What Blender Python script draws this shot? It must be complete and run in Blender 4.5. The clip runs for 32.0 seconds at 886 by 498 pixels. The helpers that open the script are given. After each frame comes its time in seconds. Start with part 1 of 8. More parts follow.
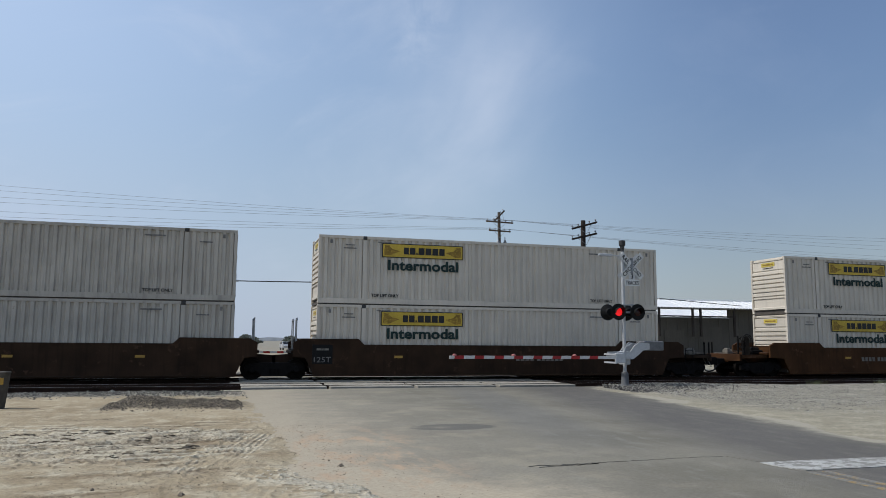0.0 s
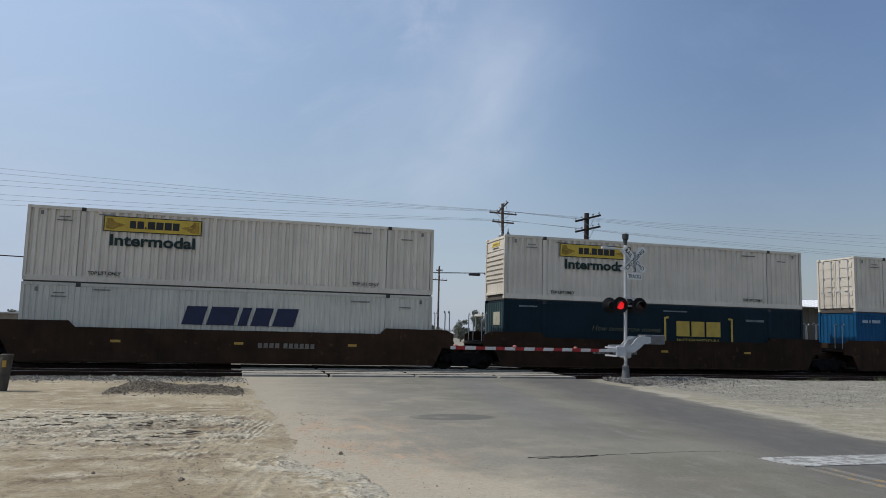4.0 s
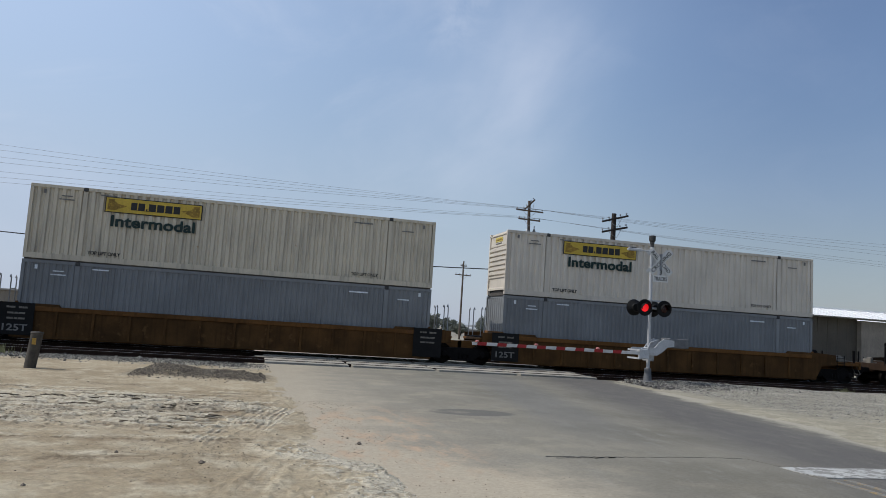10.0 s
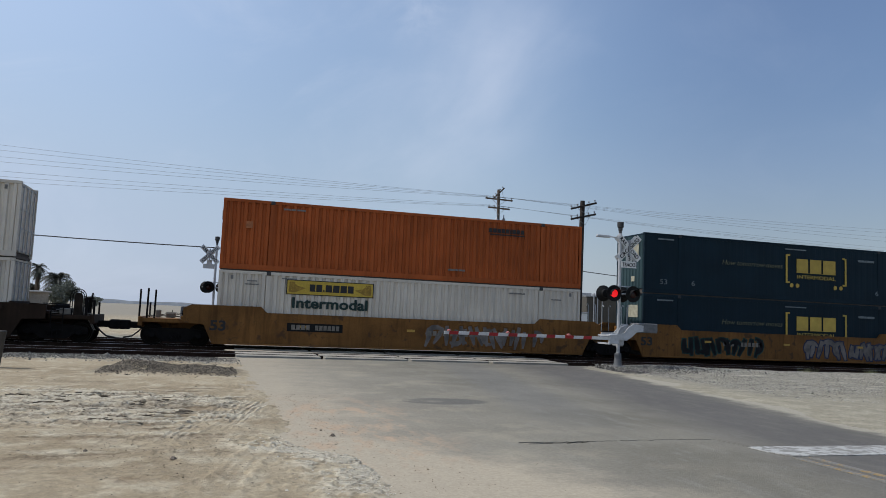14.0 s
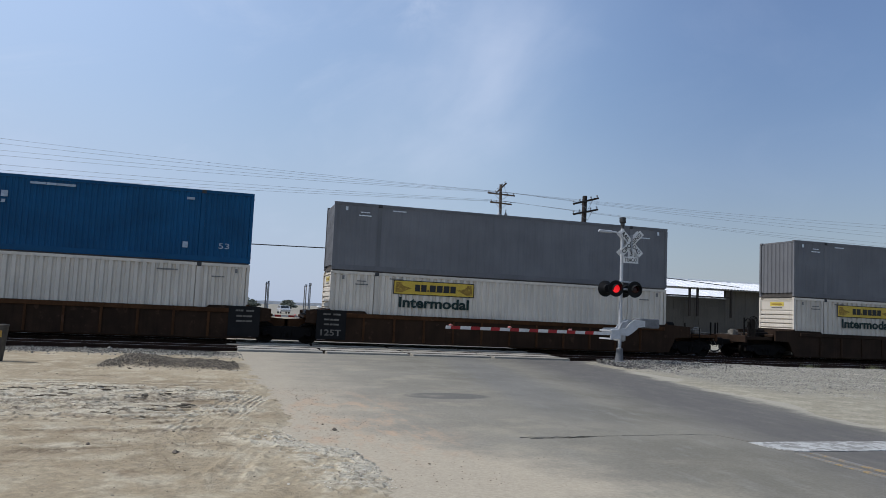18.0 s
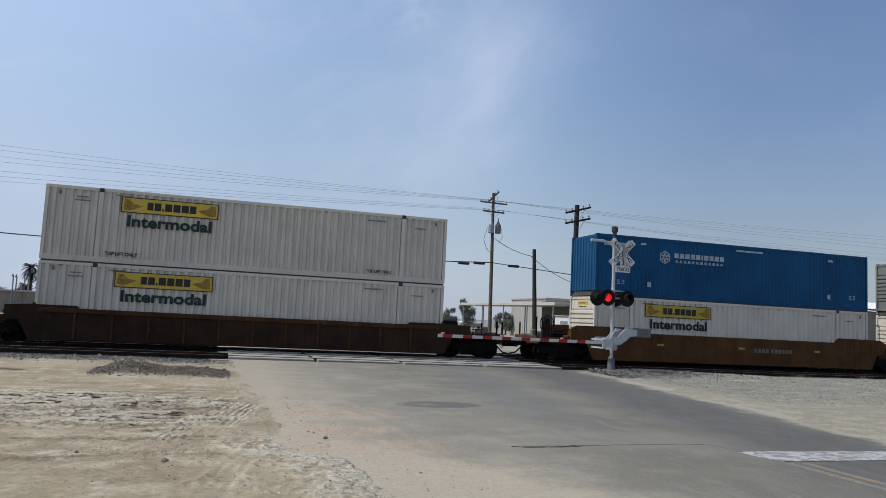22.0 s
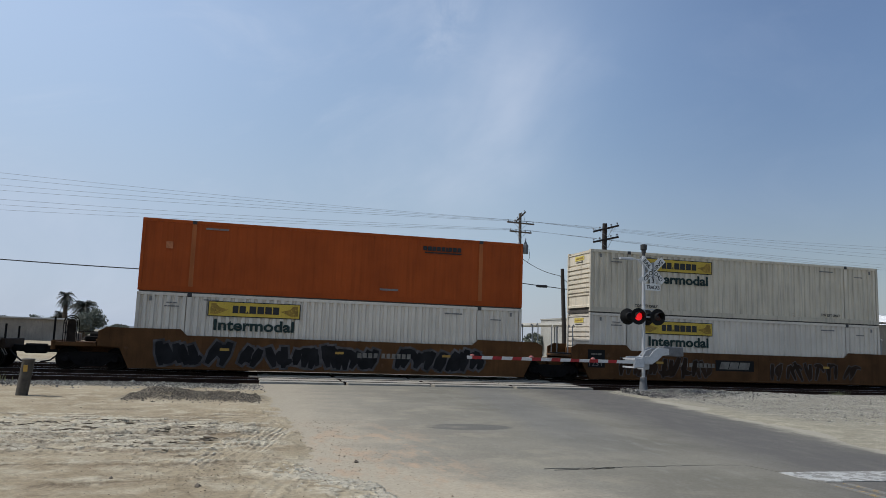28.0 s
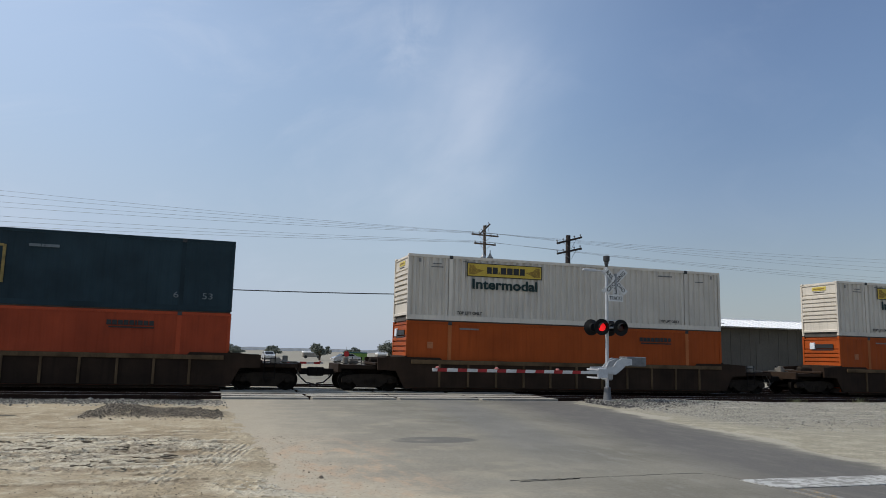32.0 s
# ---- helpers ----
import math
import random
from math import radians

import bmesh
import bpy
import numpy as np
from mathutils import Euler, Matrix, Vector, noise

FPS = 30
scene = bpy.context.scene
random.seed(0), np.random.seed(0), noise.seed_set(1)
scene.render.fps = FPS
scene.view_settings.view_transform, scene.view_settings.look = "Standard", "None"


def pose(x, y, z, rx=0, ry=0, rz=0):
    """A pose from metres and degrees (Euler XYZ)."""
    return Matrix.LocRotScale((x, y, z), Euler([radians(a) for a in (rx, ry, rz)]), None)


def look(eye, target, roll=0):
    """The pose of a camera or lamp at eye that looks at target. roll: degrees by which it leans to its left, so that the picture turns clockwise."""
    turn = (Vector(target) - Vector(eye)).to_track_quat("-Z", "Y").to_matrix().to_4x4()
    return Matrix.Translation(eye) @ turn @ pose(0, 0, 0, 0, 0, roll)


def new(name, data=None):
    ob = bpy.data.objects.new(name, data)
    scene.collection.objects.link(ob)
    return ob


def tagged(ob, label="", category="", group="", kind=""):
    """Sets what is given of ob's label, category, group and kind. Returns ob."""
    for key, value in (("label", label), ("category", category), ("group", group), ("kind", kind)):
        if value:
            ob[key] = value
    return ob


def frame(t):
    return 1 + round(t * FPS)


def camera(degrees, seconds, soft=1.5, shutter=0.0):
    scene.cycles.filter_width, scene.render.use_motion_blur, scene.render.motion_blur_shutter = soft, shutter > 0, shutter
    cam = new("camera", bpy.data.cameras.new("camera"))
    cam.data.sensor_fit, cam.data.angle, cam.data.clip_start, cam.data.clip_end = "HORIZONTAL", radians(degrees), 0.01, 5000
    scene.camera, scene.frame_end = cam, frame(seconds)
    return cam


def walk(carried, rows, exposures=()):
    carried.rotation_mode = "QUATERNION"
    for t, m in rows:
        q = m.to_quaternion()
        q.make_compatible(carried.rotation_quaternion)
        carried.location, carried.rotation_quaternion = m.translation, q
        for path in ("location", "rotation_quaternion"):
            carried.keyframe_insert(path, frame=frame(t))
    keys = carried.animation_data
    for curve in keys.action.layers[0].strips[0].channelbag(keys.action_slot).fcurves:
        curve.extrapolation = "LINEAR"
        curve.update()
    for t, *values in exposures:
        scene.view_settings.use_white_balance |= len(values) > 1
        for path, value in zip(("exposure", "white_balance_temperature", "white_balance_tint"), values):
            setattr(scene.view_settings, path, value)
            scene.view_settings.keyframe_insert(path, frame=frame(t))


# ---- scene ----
cam = camera(61.6, 32.0, soft=0.7)
PATH = [
    (0.0, (0, 0, 1.71), (8.156, 28.631, 5.420), 0.45),
    (0.5, (0, 0, 1.71), (8.305, 28.598, 5.341), 0.49),
    (1.0, (0, 0, 1.71), (7.997, 28.684, 5.351), 0.53),
    (1.5, (0, 0, 1.71), (8.001, 28.670, 5.457), 0.64),
    (2.0, (0, 0, 1.71), (7.955, 28.655, 5.658), 0.77),
    (2.5, (0, 0, 1.71), (8.033, 28.645, 5.576), 1.15),
    (3.0, (0, 0, 1.71), (7.893, 28.716, 5.325), 1.04),
    (3.5, (0, 0, 1.71), (8.056, 28.699, 5.093), 1.09),
    (5.5, (0, 0, 1.71), (7.728, 28.802, 4.984), 2.42),
    (6.0, (0, 0, 1.71), (7.837, 28.819, 4.546), 2.32),
    (6.5, (0, 0, 1.71), (7.745, 28.841, 4.573), 2.33),
    (7.0, (0, 0, 1.71), (7.937, 28.788, 4.581), 2.73),
    (7.5, (0, 0, 1.71), (7.881, 28.772, 4.884), 3.38),
    (8.0, (0, 0, 1.71), (7.461, 28.859, 5.103), 3.27),
    (8.5, (0, 0, 1.71), (7.396, 28.892, 4.962), 3.62),
    (9.0, (0, 0, 1.71), (7.410, 28.886, 4.984), 3.79),
    (9.5, (0, 0, 1.71), (7.213, 28.944, 4.905), 3.97),
    (10.0, (0, 0, 1.71), (7.103, 28.984, 4.785), 3.71),
    (10.5, (0, 0, 1.71), (7.420, 28.886, 4.961), 3.55),
    (11.0, (0, 0, 1.71), (6.796, 29.056, 4.804), 3.76),
    (11.5, (0, 0, 1.71), (6.451, 29.123, 4.910), 4.10),
    (12.0, (0, 0, 1.71), (7.099, 28.974, 4.885), 3.85),
    (12.5, (0, 0, 1.71), (7.445, 28.893, 4.839), 3.45),
    (13.0, (0, 0, 1.71), (7.627, 28.870, 4.603), 2.42),
    (13.5, (0, 0, 1.71), (8.360, 28.658, 4.678), 2.10),
    (14.0, (0, 0, 1.71), (8.286, 28.704, 4.434), 2.47),
    (14.5, (0, 0, 1.71), (8.336, 28.702, 4.302), 2.25),
    (15.0, (0, 0, 1.71), (8.652, 28.649, 3.801), 2.28),
    (15.5, (0, 0, 1.71), (8.466, 28.707, 3.769), 2.32),
    (17.5, (0, 0, 1.71), (8.202, 28.744, 4.259), 2.54),
    (18.0, (0, 0, 1.71), (8.225, 28.741, 4.222), 2.63),
    (18.5, (0, 0, 1.71), (8.283, 28.706, 4.426), 2.89),
    (19.0, (0, 0, 1.71), (8.381, 28.697, 4.214), 2.82),
    (19.5, (0, 0, 1.71), (8.230, 28.749, 4.115), 2.19),
    (20.0, (0, 0, 1.71), (8.308, 28.684, 4.580), 2.65),
    (20.5, (0, 0, 1.71), (8.515, 28.580, 4.979), 3.19),
    (21.0, (0, 0, 1.71), (8.304, 28.688, 4.548), 2.88),
    (21.5, (0, 0, 1.71), (8.281, 28.712, 4.363), 2.95),
    (22.0, (0, 0, 1.71), (8.492, 28.631, 4.570), 2.86),
    (22.5, (0, 0, 1.71), (8.799, 28.518, 4.755), 2.85),
    (23.0, (0, 0, 1.71), (8.900, 28.449, 5.096), 2.48),
    (23.5, (0, 0, 1.71), (8.398, 28.576, 5.300), 3.29),
    (24.0, (0, 0, 1.71), (7.746, 28.767, 5.240), 3.02),
    (24.5, (0, 0, 1.71), (7.597, 28.815, 5.169), 1.84),
    (26.5, (0, 0, 1.71), (7.678, 28.733, 5.642), 2.18),
    (27.0, (0, 0, 1.71), (7.600, 28.760, 5.599), 2.10),
    (27.5, (0, 0, 1.71), (7.395, 28.823, 5.527), 1.93),
    (28.0, (0, 0, 1.71), (7.369, 28.848, 5.382), 2.03),
    (28.5, (0, 0, 1.71), (7.799, 28.704, 5.613), 1.80),
    (29.0, (0, 0, 1.71), (8.003, 28.643, 5.655), 1.28),
    (29.5, (0, 0, 1.71), (8.433, 28.526, 5.604), 1.02),
    (30.0, (0, 0, 1.71), (8.824, 28.388, 5.741), 1.00),
    (30.5, (0, 0, 1.71), (8.917, 28.400, 5.444), 1.14),
    (31.0, (0, 0, 1.71), (8.648, 28.448, 5.701), 1.63),
    (31.5, (0, 0, 1.71), (8.532, 28.473, 5.771), 1.31),
    (32.0, (0, 0, 1.71), (8.703, 28.400, 5.918), 1.39),
]
walk(cam, [(t, look(eye, target, roll)) for t, eye, target, roll in PATH],
     [(0, -0.03, 6500, 10), (1, -0.07, 6500, 10), (3, -0.11, 6520, 10), (6, -0.06, 6550, 11), (10, -0.04, 6520, 11), (15, -0.02, 6420, 11), (18, 0.01, 6280, 12), (19, 0.02, 6300, 12),
      (21, 0.01, 6380, 12), (24, -0.02, 6420, 11), (27, -0.06, 6500, 10), (29, -0.07, 6540, 10), (31, -0.02, 6620, 10), (32, -0.02, 6650, 10)])

# ---------------------------------------------------------------- light
SUN_EL, SUN_ROT = 50.0, 282.0
scene.view_settings.exposure = 0.0
sun_way = Vector((math.sin(radians(SUN_ROT)) * math.cos(radians(SUN_EL)),
                  math.cos(radians(SUN_ROT)) * math.cos(radians(SUN_EL)), math.sin(radians(SUN_EL))))
sun = new("sun", bpy.data.lights.new("sun", "SUN"))
sun.data.energy, sun.data.angle, sun.data.color = 3.2, radians(0.6), (1.0, 0.965, 0.905)
sun.matrix_world = look(sun_way * 100, (0, 0, 0))

world = bpy.data.worlds.new("sky")
scene.world = world
world.use_nodes = True
wn, wl = world.node_tree.nodes, world.node_tree.links
wn.clear()
w_out, w_bg = wn.new("ShaderNodeOutputWorld"), wn.new("ShaderNodeBackground")
w_sky = wn.new("ShaderNodeTexSky")
w_sky.sky_type, w_sky.sun_disc = "NISHITA", False
w_sky.sun_elevation, w_sky.sun_rotation = radians(SUN_EL), radians(SUN_ROT)
w_sky.altitude, w_sky.air_density, w_sky.dust_density, w_sky.ozone_density = 50, 1.2, 0.8, 2.0
w_bg.inputs["Strength"].default_value = 0.115
wl.new(w_bg.outputs[0], w_out.inputs[0])


def wnode(kind, op=None, **ins):
    n = wn.new(kind)
    if op:
        n.operation = op
    for k, v in ins.items():
        sock = n.inputs[int(k[1:])]
        if isinstance(v, bpy.types.NodeSocket):
            wl.new(v, sock)
        else:
            sock.default_value = v
    return n.outputs[0]


# thin high cloud: one long wisp and faint veils
w_tc = wn.new("ShaderNodeTexCoord")
w_sep = wn.new("ShaderNodeSeparateXYZ")
wl.new(w_tc.outputs["Generated"], w_sep.inputs[0])
sx, sy, sz = w_sep.outputs
tan_az = wnode("ShaderNodeMath", "DIVIDE", _0=sx, _1=wnode("ShaderNodeMath", "MAXIMUM", _0=sy, _1=0.05))
tan_el = wnode("ShaderNodeMath", "DIVIDE", _0=sz, _1=wnode("ShaderNodeMath", "MAXIMUM", _0=sy, _1=0.05))
# distance from the line of the wisp, which leans to the right as it climbs
off = wnode("ShaderNodeMath", "SUBTRACT", _0=tan_az, _1=wnode("ShaderNodeMath", "MULTIPLY_ADD", _0=tan_el, _1=0.48, _2=0.168))


def cloud_noise(x, y, scale, detail, rough, lo, hi, warp=0.0):
    at = wn.new("ShaderNodeCombineXYZ")
    wl.new(x, at.inputs[0]), wl.new(y, at.inputs[1])
    t = wn.new("ShaderNodeTexNoise")
    t.inputs["Scale"].default_value, t.inputs["Detail"].default_value = scale, detail
    t.inputs["Roughness"].default_value, t.inputs["Distortion"].default_value = rough, warp
    wl.new(at.outputs[0], t.inputs["Vector"])
    r = wn.new("ShaderNodeMapRange")
    r.interpolation_type = "SMOOTHSTEP"
    r.inputs[1].default_value, r.inputs[2].default_value = lo, hi
    wl.new(t.outputs[0], r.inputs[0])
    return r.outputs[0]


def ramp_of(v, a, b, c=0.0, d=1.0):
    r = wn.new("ShaderNodeMapRange")
    r.interpolation_type = "SMOOTHSTEP"
    for k, q in enumerate((a, b, c, d)):
        r.inputs[k + 1].default_value = q
    wl.new(v, r.inputs[0])
    return r.outputs[0]


def times(p, q):
    return wnode("ShaderNodeMath", "MULTIPLY", _0=p, _1=q)


def plus(p, q):
    return wnode("ShaderNodeMath", "ADD", _0=p, _1=q)


wisp = cloud_noise(times(off, 2.0), times(tan_el, 1.5), 2.6, 6.0, 0.52, 0.20, 0.74, 0.25)
near_line = wnode("ShaderNodeMath", "POWER", _0=2.718, _1=times(times(off, off), -70.0))
wisp = times(times(wisp, near_line), times(ramp_of(tan_el, 0.11, 0.26), ramp_of(tan_el, 0.54, 0.38, 0.25, 1.0)))
veil = cloud_noise(plus(tan_az, times(tan_el, -0.8)), times(tan_el, 1.8), 3.6, 7.0, 0.6, 0.46, 0.80, 0.6)
veil = times(veil, ramp_of(tan_az, 0.6, -0.15, 0.08, 0.55))
# a short second wisp beside it, higher up
off2 = wnode("ShaderNodeMath", "SUBTRACT", _0=tan_az, _1=wnode("ShaderNodeMath", "MULTIPLY_ADD", _0=tan_el, _1=0.3, _2=0.115))
puff = times(wnode("ShaderNodeMath", "POWER", _0=2.718, _1=times(times(off2, off2), -420.0)), times(ramp_of(tan_el, 0.36, 0.43), ramp_of(tan_el, 0.56, 0.46)))
puff = times(puff, cloud_noise(times(off2, 3.0), times(tan_el, 2.2), 4.0, 6.0, 0.6, 0.3, 0.75, 0.8))
streaks = plus(plus(times(wisp, 0.85), times(puff, 0.6)), veil)
# the veil thickens towards the sun, and towards the horizon as haze
thick = ramp_of(sx, -0.75, 0.75, 0.66, 0.0)
haze = ramp_of(sz, 0.0, 0.30, 0.58, 0.0)
amount = wnode("ShaderNodeMath", "MINIMUM", _0=plus(thick, haze), _1=0.85)
w_mix = wn.new("ShaderNodeMix")
w_mix.data_type = "RGBA"
w_mix.inputs[7].default_value = (4.08, 4.95, 6.45, 1)
wl.new(amount, w_mix.inputs[0]), wl.new(w_sky.outputs[0], w_mix.inputs[6])
# brighter high up and to the sunny side, deeper away from it
glow = times(ramp_of(sz, 0.10, 0.42, 0.94, 1.20), times(ramp_of(sx, -0.2, 0.15, 1.03, 0.985), ramp_of(sx, 0.28, 0.64, 1.0, 0.765)))
w_mul = wn.new("ShaderNodeVectorMath")
w_mul.operation = "SCALE"
wl.new(w_mix.outputs[2], w_mul.inputs[0]), wl.new(glow, w_mul.inputs[3])
w_tint = wn.new("ShaderNodeMix")
w_tint.data_type, w_tint.blend_type = "RGBA", "MULTIPLY"
w_tint.inputs[7].default_value = (0.975, 0.985, 1.075, 1)
wl.new(times(ramp_of(sx, 0.25, 0.65), ramp_of(sz, 0.06, 0.22)), w_tint.inputs[0]), wl.new(w_mul.outputs[0], w_tint.inputs[6])
w_mix2 = wn.new("ShaderNodeMix")
w_mix2.data_type = "RGBA"
w_mix2.inputs[7].default_value = (5.9, 6.5, 7.7, 1)
wl.new(times(streaks, 0.55), w_mix2.inputs[0]), wl.new(w_tint.outputs[2], w_mix2.inputs[6])
wl.new(w_mix2.outputs[2], w_bg.inputs["Color"])

# ---------------------------------------------------------------- materials


def material(name, color, rough=0.7, metal=0.0, vary=0.25, scale=3.0, fine=40.0, bump=0.1, tint=None, streak=0.0, worn=None, worn_at=0.62, tone=0.12, spec=0.3):
    """A weathered surface: broad blotches, fine grain, optional runs of dirt downwards and worn patches of another colour."""
    m = bpy.data.materials.new(name)
    m.use_nodes = True
    nt = m.node_tree
    n, l = nt.nodes, nt.links
    b = n["Principled BSDF"]
    b.inputs["Metallic"].default_value = metal
    b.inputs["Specular IOR Level"].default_value = spec
    tc = n.new("ShaderNodeTexCoord")
    info = n.new("ShaderNodeObjectInfo")
    shift = n.new("ShaderNodeVectorMath")
    shift.operation = "MULTIPLY_ADD"
    l.new(info.outputs["Random"], shift.inputs[0])
    shift.inputs[1].default_value = (37.0, 19.0, 53.0)
    l.new(tc.outputs["Object"], shift.inputs[2])
    big, small = n.new("ShaderNodeTexNoise"), n.new("ShaderNodeTexNoise")
    for node, s, d in ((big, scale, 5.0), (small, fine, 3.0)):
        node.inputs["Scale"].default_value, node.inputs["Detail"].default_value = s, d
        l.new(shift.outputs[0], node.inputs["Vector"])
    dark = tuple(c * (1 - vary) for c in color)
    light = tuple(min(1, c * (1 + vary * 0.7)) for c in (tint or color))
    ramp = n.new("ShaderNodeValToRGB")
    ramp.color_ramp.elements[0].position, ramp.color_ramp.elements[1].position = 0.3, 0.7
    ramp.color_ramp.elements[0].color, ramp.color_ramp.elements[1].color = (*dark, 1), (*light, 1)
    l.new(big.outputs[0], ramp.inputs[0])
    grain = n.new("ShaderNodeMix")
    grain.data_type, grain.blend_type = "RGBA", "OVERLAY"
    grain.inputs[0].default_value = 0.12 if name.endswith("container_paint") else 0.35
    l.new(ramp.outputs[0], grain.inputs[6]), l.new(small.outputs[0], grain.inputs[7])
    out = grain.outputs[2]
    if streak:
        mp, run = n.new("ShaderNodeMapping"), n.new("ShaderNodeTexNoise")
        mp.inputs["Scale"].default_value = (5.0, 5.0, 0.35)
        run.inputs["Scale"].default_value, run.inputs["Detail"].default_value = 1.6, 6.0
        l.new(shift.outputs[0], mp.inputs[0]), l.new(mp.outputs[0], run.inputs["Vector"])
        rr = n.new("ShaderNodeMapRange")
        rr.inputs[1].default_value, rr.inputs[2].default_value, rr.inputs[4].default_value = 0.5, 0.75, streak
        l.new(run.outputs[0], rr.inputs[0])
        mx = n.new("ShaderNodeMix")
        mx.data_type = "RGBA"
        mx.inputs[7].default_value = (*(min(0.10, c * 0.4) for c in color), 1)
        l.new(rr.outputs[0], mx.inputs[0]), l.new(out, mx.inputs[6])
        out = mx.outputs[2]
    if worn:
        wv = n.new("ShaderNodeTexNoise")
        wv.inputs["Scale"].default_value, wv.inputs["Detail"].default_value, wv.inputs["Roughness"].default_value = scale * 2.3, 8.0, 0.65
        l.new(shift.outputs[0], wv.inputs["Vector"])
        wr = n.new("ShaderNodeMapRange")
        wr.inputs[1].default_value, wr.inputs[2].default_value = worn_at, worn_at + 0.06
        l.new(wv.outputs[0], wr.inputs[0])
        mx = n.new("ShaderNodeMix")
        mx.data_type = "RGBA"
        mx.inputs[7].default_value = (*worn, 1)
        l.new(wr.outputs[0], mx.inputs[0]), l.new(out, mx.inputs[6])
        out = mx.outputs[2]
    if tone:
        hsv, tr = n.new("ShaderNodeHueSaturation"), n.new("ShaderNodeMapRange")
        tr.inputs[3].default_value, tr.inputs[4].default_value = 1 - tone, 1 + tone * 0.5
        l.new(info.outputs["Random"], tr.inputs[0]), l.new(tr.outputs[0], hsv.inputs["Value"]), l.new(out, hsv.inputs["Color"])
        out = hsv.outputs[0]
    l.new(out, b.inputs["Base Color"])
    rg = n.new("ShaderNodeMapRange")
    rg.inputs[3].default_value, rg.inputs[4].default_value = max(0.03, rough - 0.12), min(1, rough + 0.12)
    l.new(small.outputs[0], rg.inputs[0]), l.new(rg.outputs[0], b.inputs["Roughness"])
    if bump:
        bp = n.new("ShaderNodeBump")
        bp.inputs["Strength"].default_value, bp.inputs["Distance"].default_value = bump, 0.02
        l.new(small.outputs[0], bp.inputs["Height"]), l.new(bp.outputs[0], b.inputs["Normal"])
    return m


def glowing(name, color, strength):
    m = bpy.data.materials.new(name)
    m.use_nodes = True
    b = m.node_tree.nodes["Principled BSDF"]
    b.inputs["Base Color"].default_value = (*color, 1)
    b.inputs["Emission Color"].default_value = (*color, 1)
    b.inputs["Emission Strength"].default_value = strength
    return m


WHITE = material("white_container_paint", (0.575, 0.52, 0.435), 0.5, vary=0.10, scale=0.8, fine=30, bump=0.03, streak=0.2, worn=(0.36, 0.27, 0.19), worn_at=0.72)
CREAM = material("cream_container_paint", (0.545, 0.485, 0.375), 0.5, vary=0.12, scale=0.8, fine=30, bump=0.03, streak=0.4, worn=(0.35, 0.24, 0.15), worn_at=0.68)
RIBWHITE = material("greyish_white_container_paint", (0.49, 0.472, 0.405), 0.5, vary=0.10, scale=0.8, fine=30, bump=0.03, streak=0.25)
COOL = material("bluish_white_container_paint", (0.53, 0.55, 0.50), 0.45, vary=0.10, scale=0.8, fine=30, bump=0.03, streak=0.2)
DULLWHITE = material("grimy_white_container_paint", (0.45, 0.415, 0.355), 0.6, vary=0.14, scale=0.8, fine=30, bump=0.03, streak=0.35, worn=(0.28, 0.22, 0.16), worn_at=0.68, spec=0.15)
ORANGE = material("orange_container_paint", (0.355, 0.084, 0.022), 0.5, vary=0.2, scale=0.7, fine=30, bump=0.03, streak=0.35, worn=(0.5, 0.2, 0.1), worn_at=0.72, spec=0.12)
REDORANGE = material("reddish_orange_container_paint", (0.34, 0.055, 0.02), 0.5, vary=0.2, scale=0.7, fine=30, bump=0.03, streak=0.25, worn=(0.40, 0.13, 0.08), worn_at=0.7, spec=0.12)
DEEPORANGE = material("deep_orange_container_paint", (0.335, 0.064, 0.011), 0.5, vary=0.16, scale=0.7, fine=30, bump=0.03, streak=0.25, worn=(0.42, 0.16, 0.08), worn_at=0.72, spec=0.12)
WORNORANGE = material("rubbed_orange_decal", (0.36, 0.13, 0.05), 0.6, vary=0.3, scale=6, bump=0.0)
FADEORANGE = material("sun_faded_orange_container_paint", (0.40, 0.125, 0.040), 0.55, vary=0.2, scale=0.6, fine=30, bump=0.03, streak=0.3, worn=(0.45, 0.24, 0.14), worn_at=0.66, spec=0.12)
TEAL_END = material("teal_end_container_paint", (0.03, 0.056, 0.062), 0.6, vary=0.2, scale=0.7, fine=30, bump=0.03, streak=0.2, spec=0.12)
CHALKNAVY = material("chalky_dark_teal_container_paint", (0.017, 0.033, 0.041), 0.6, vary=0.3, scale=0.7, fine=30, bump=0.03, streak=0.2, spec=0.12)
NAVY = material("navy_container_paint", (0.006, 0.018, 0.027), 0.55, vary=0.2, scale=0.7, fine=30, bump=0.03, streak=0.12, spec=0.12)
BLUE = material("blue_container_paint", (0.006, 0.066, 0.155), 0.45, vary=0.2, scale=0.7, fine=30, bump=0.03, streak=0.15, spec=0.12)
SKYBLUE = material("light_blue_container_paint", (0.02, 0.18, 0.46), 0.45, vary=0.15, scale=0.7, fine=30, bump=0.03, streak=0.12)
STEEL = material("blue_grey_container_paint", (0.19, 0.20, 0.205), 0.5, vary=0.16, scale=0.7, fine=30, bump=0.03, streak=0.25)
GREY = material("grey_container_paint", (0.147, 0.149, 0.155), 0.5, vary=0.14, scale=0.7, fine=30, bump=0.03, streak=0.2, spec=0.12)
OLIVE = material("grey_green_container_paint", (0.15, 0.16, 0.145), 0.5, vary=0.14, scale=0.7, fine=30, bump=0.03, streak=0.25, spec=0.12)
LIME = material("green_post_paint", (0.15, 0.26, 0.05), 0.5, vary=0.15, bump=0.03)
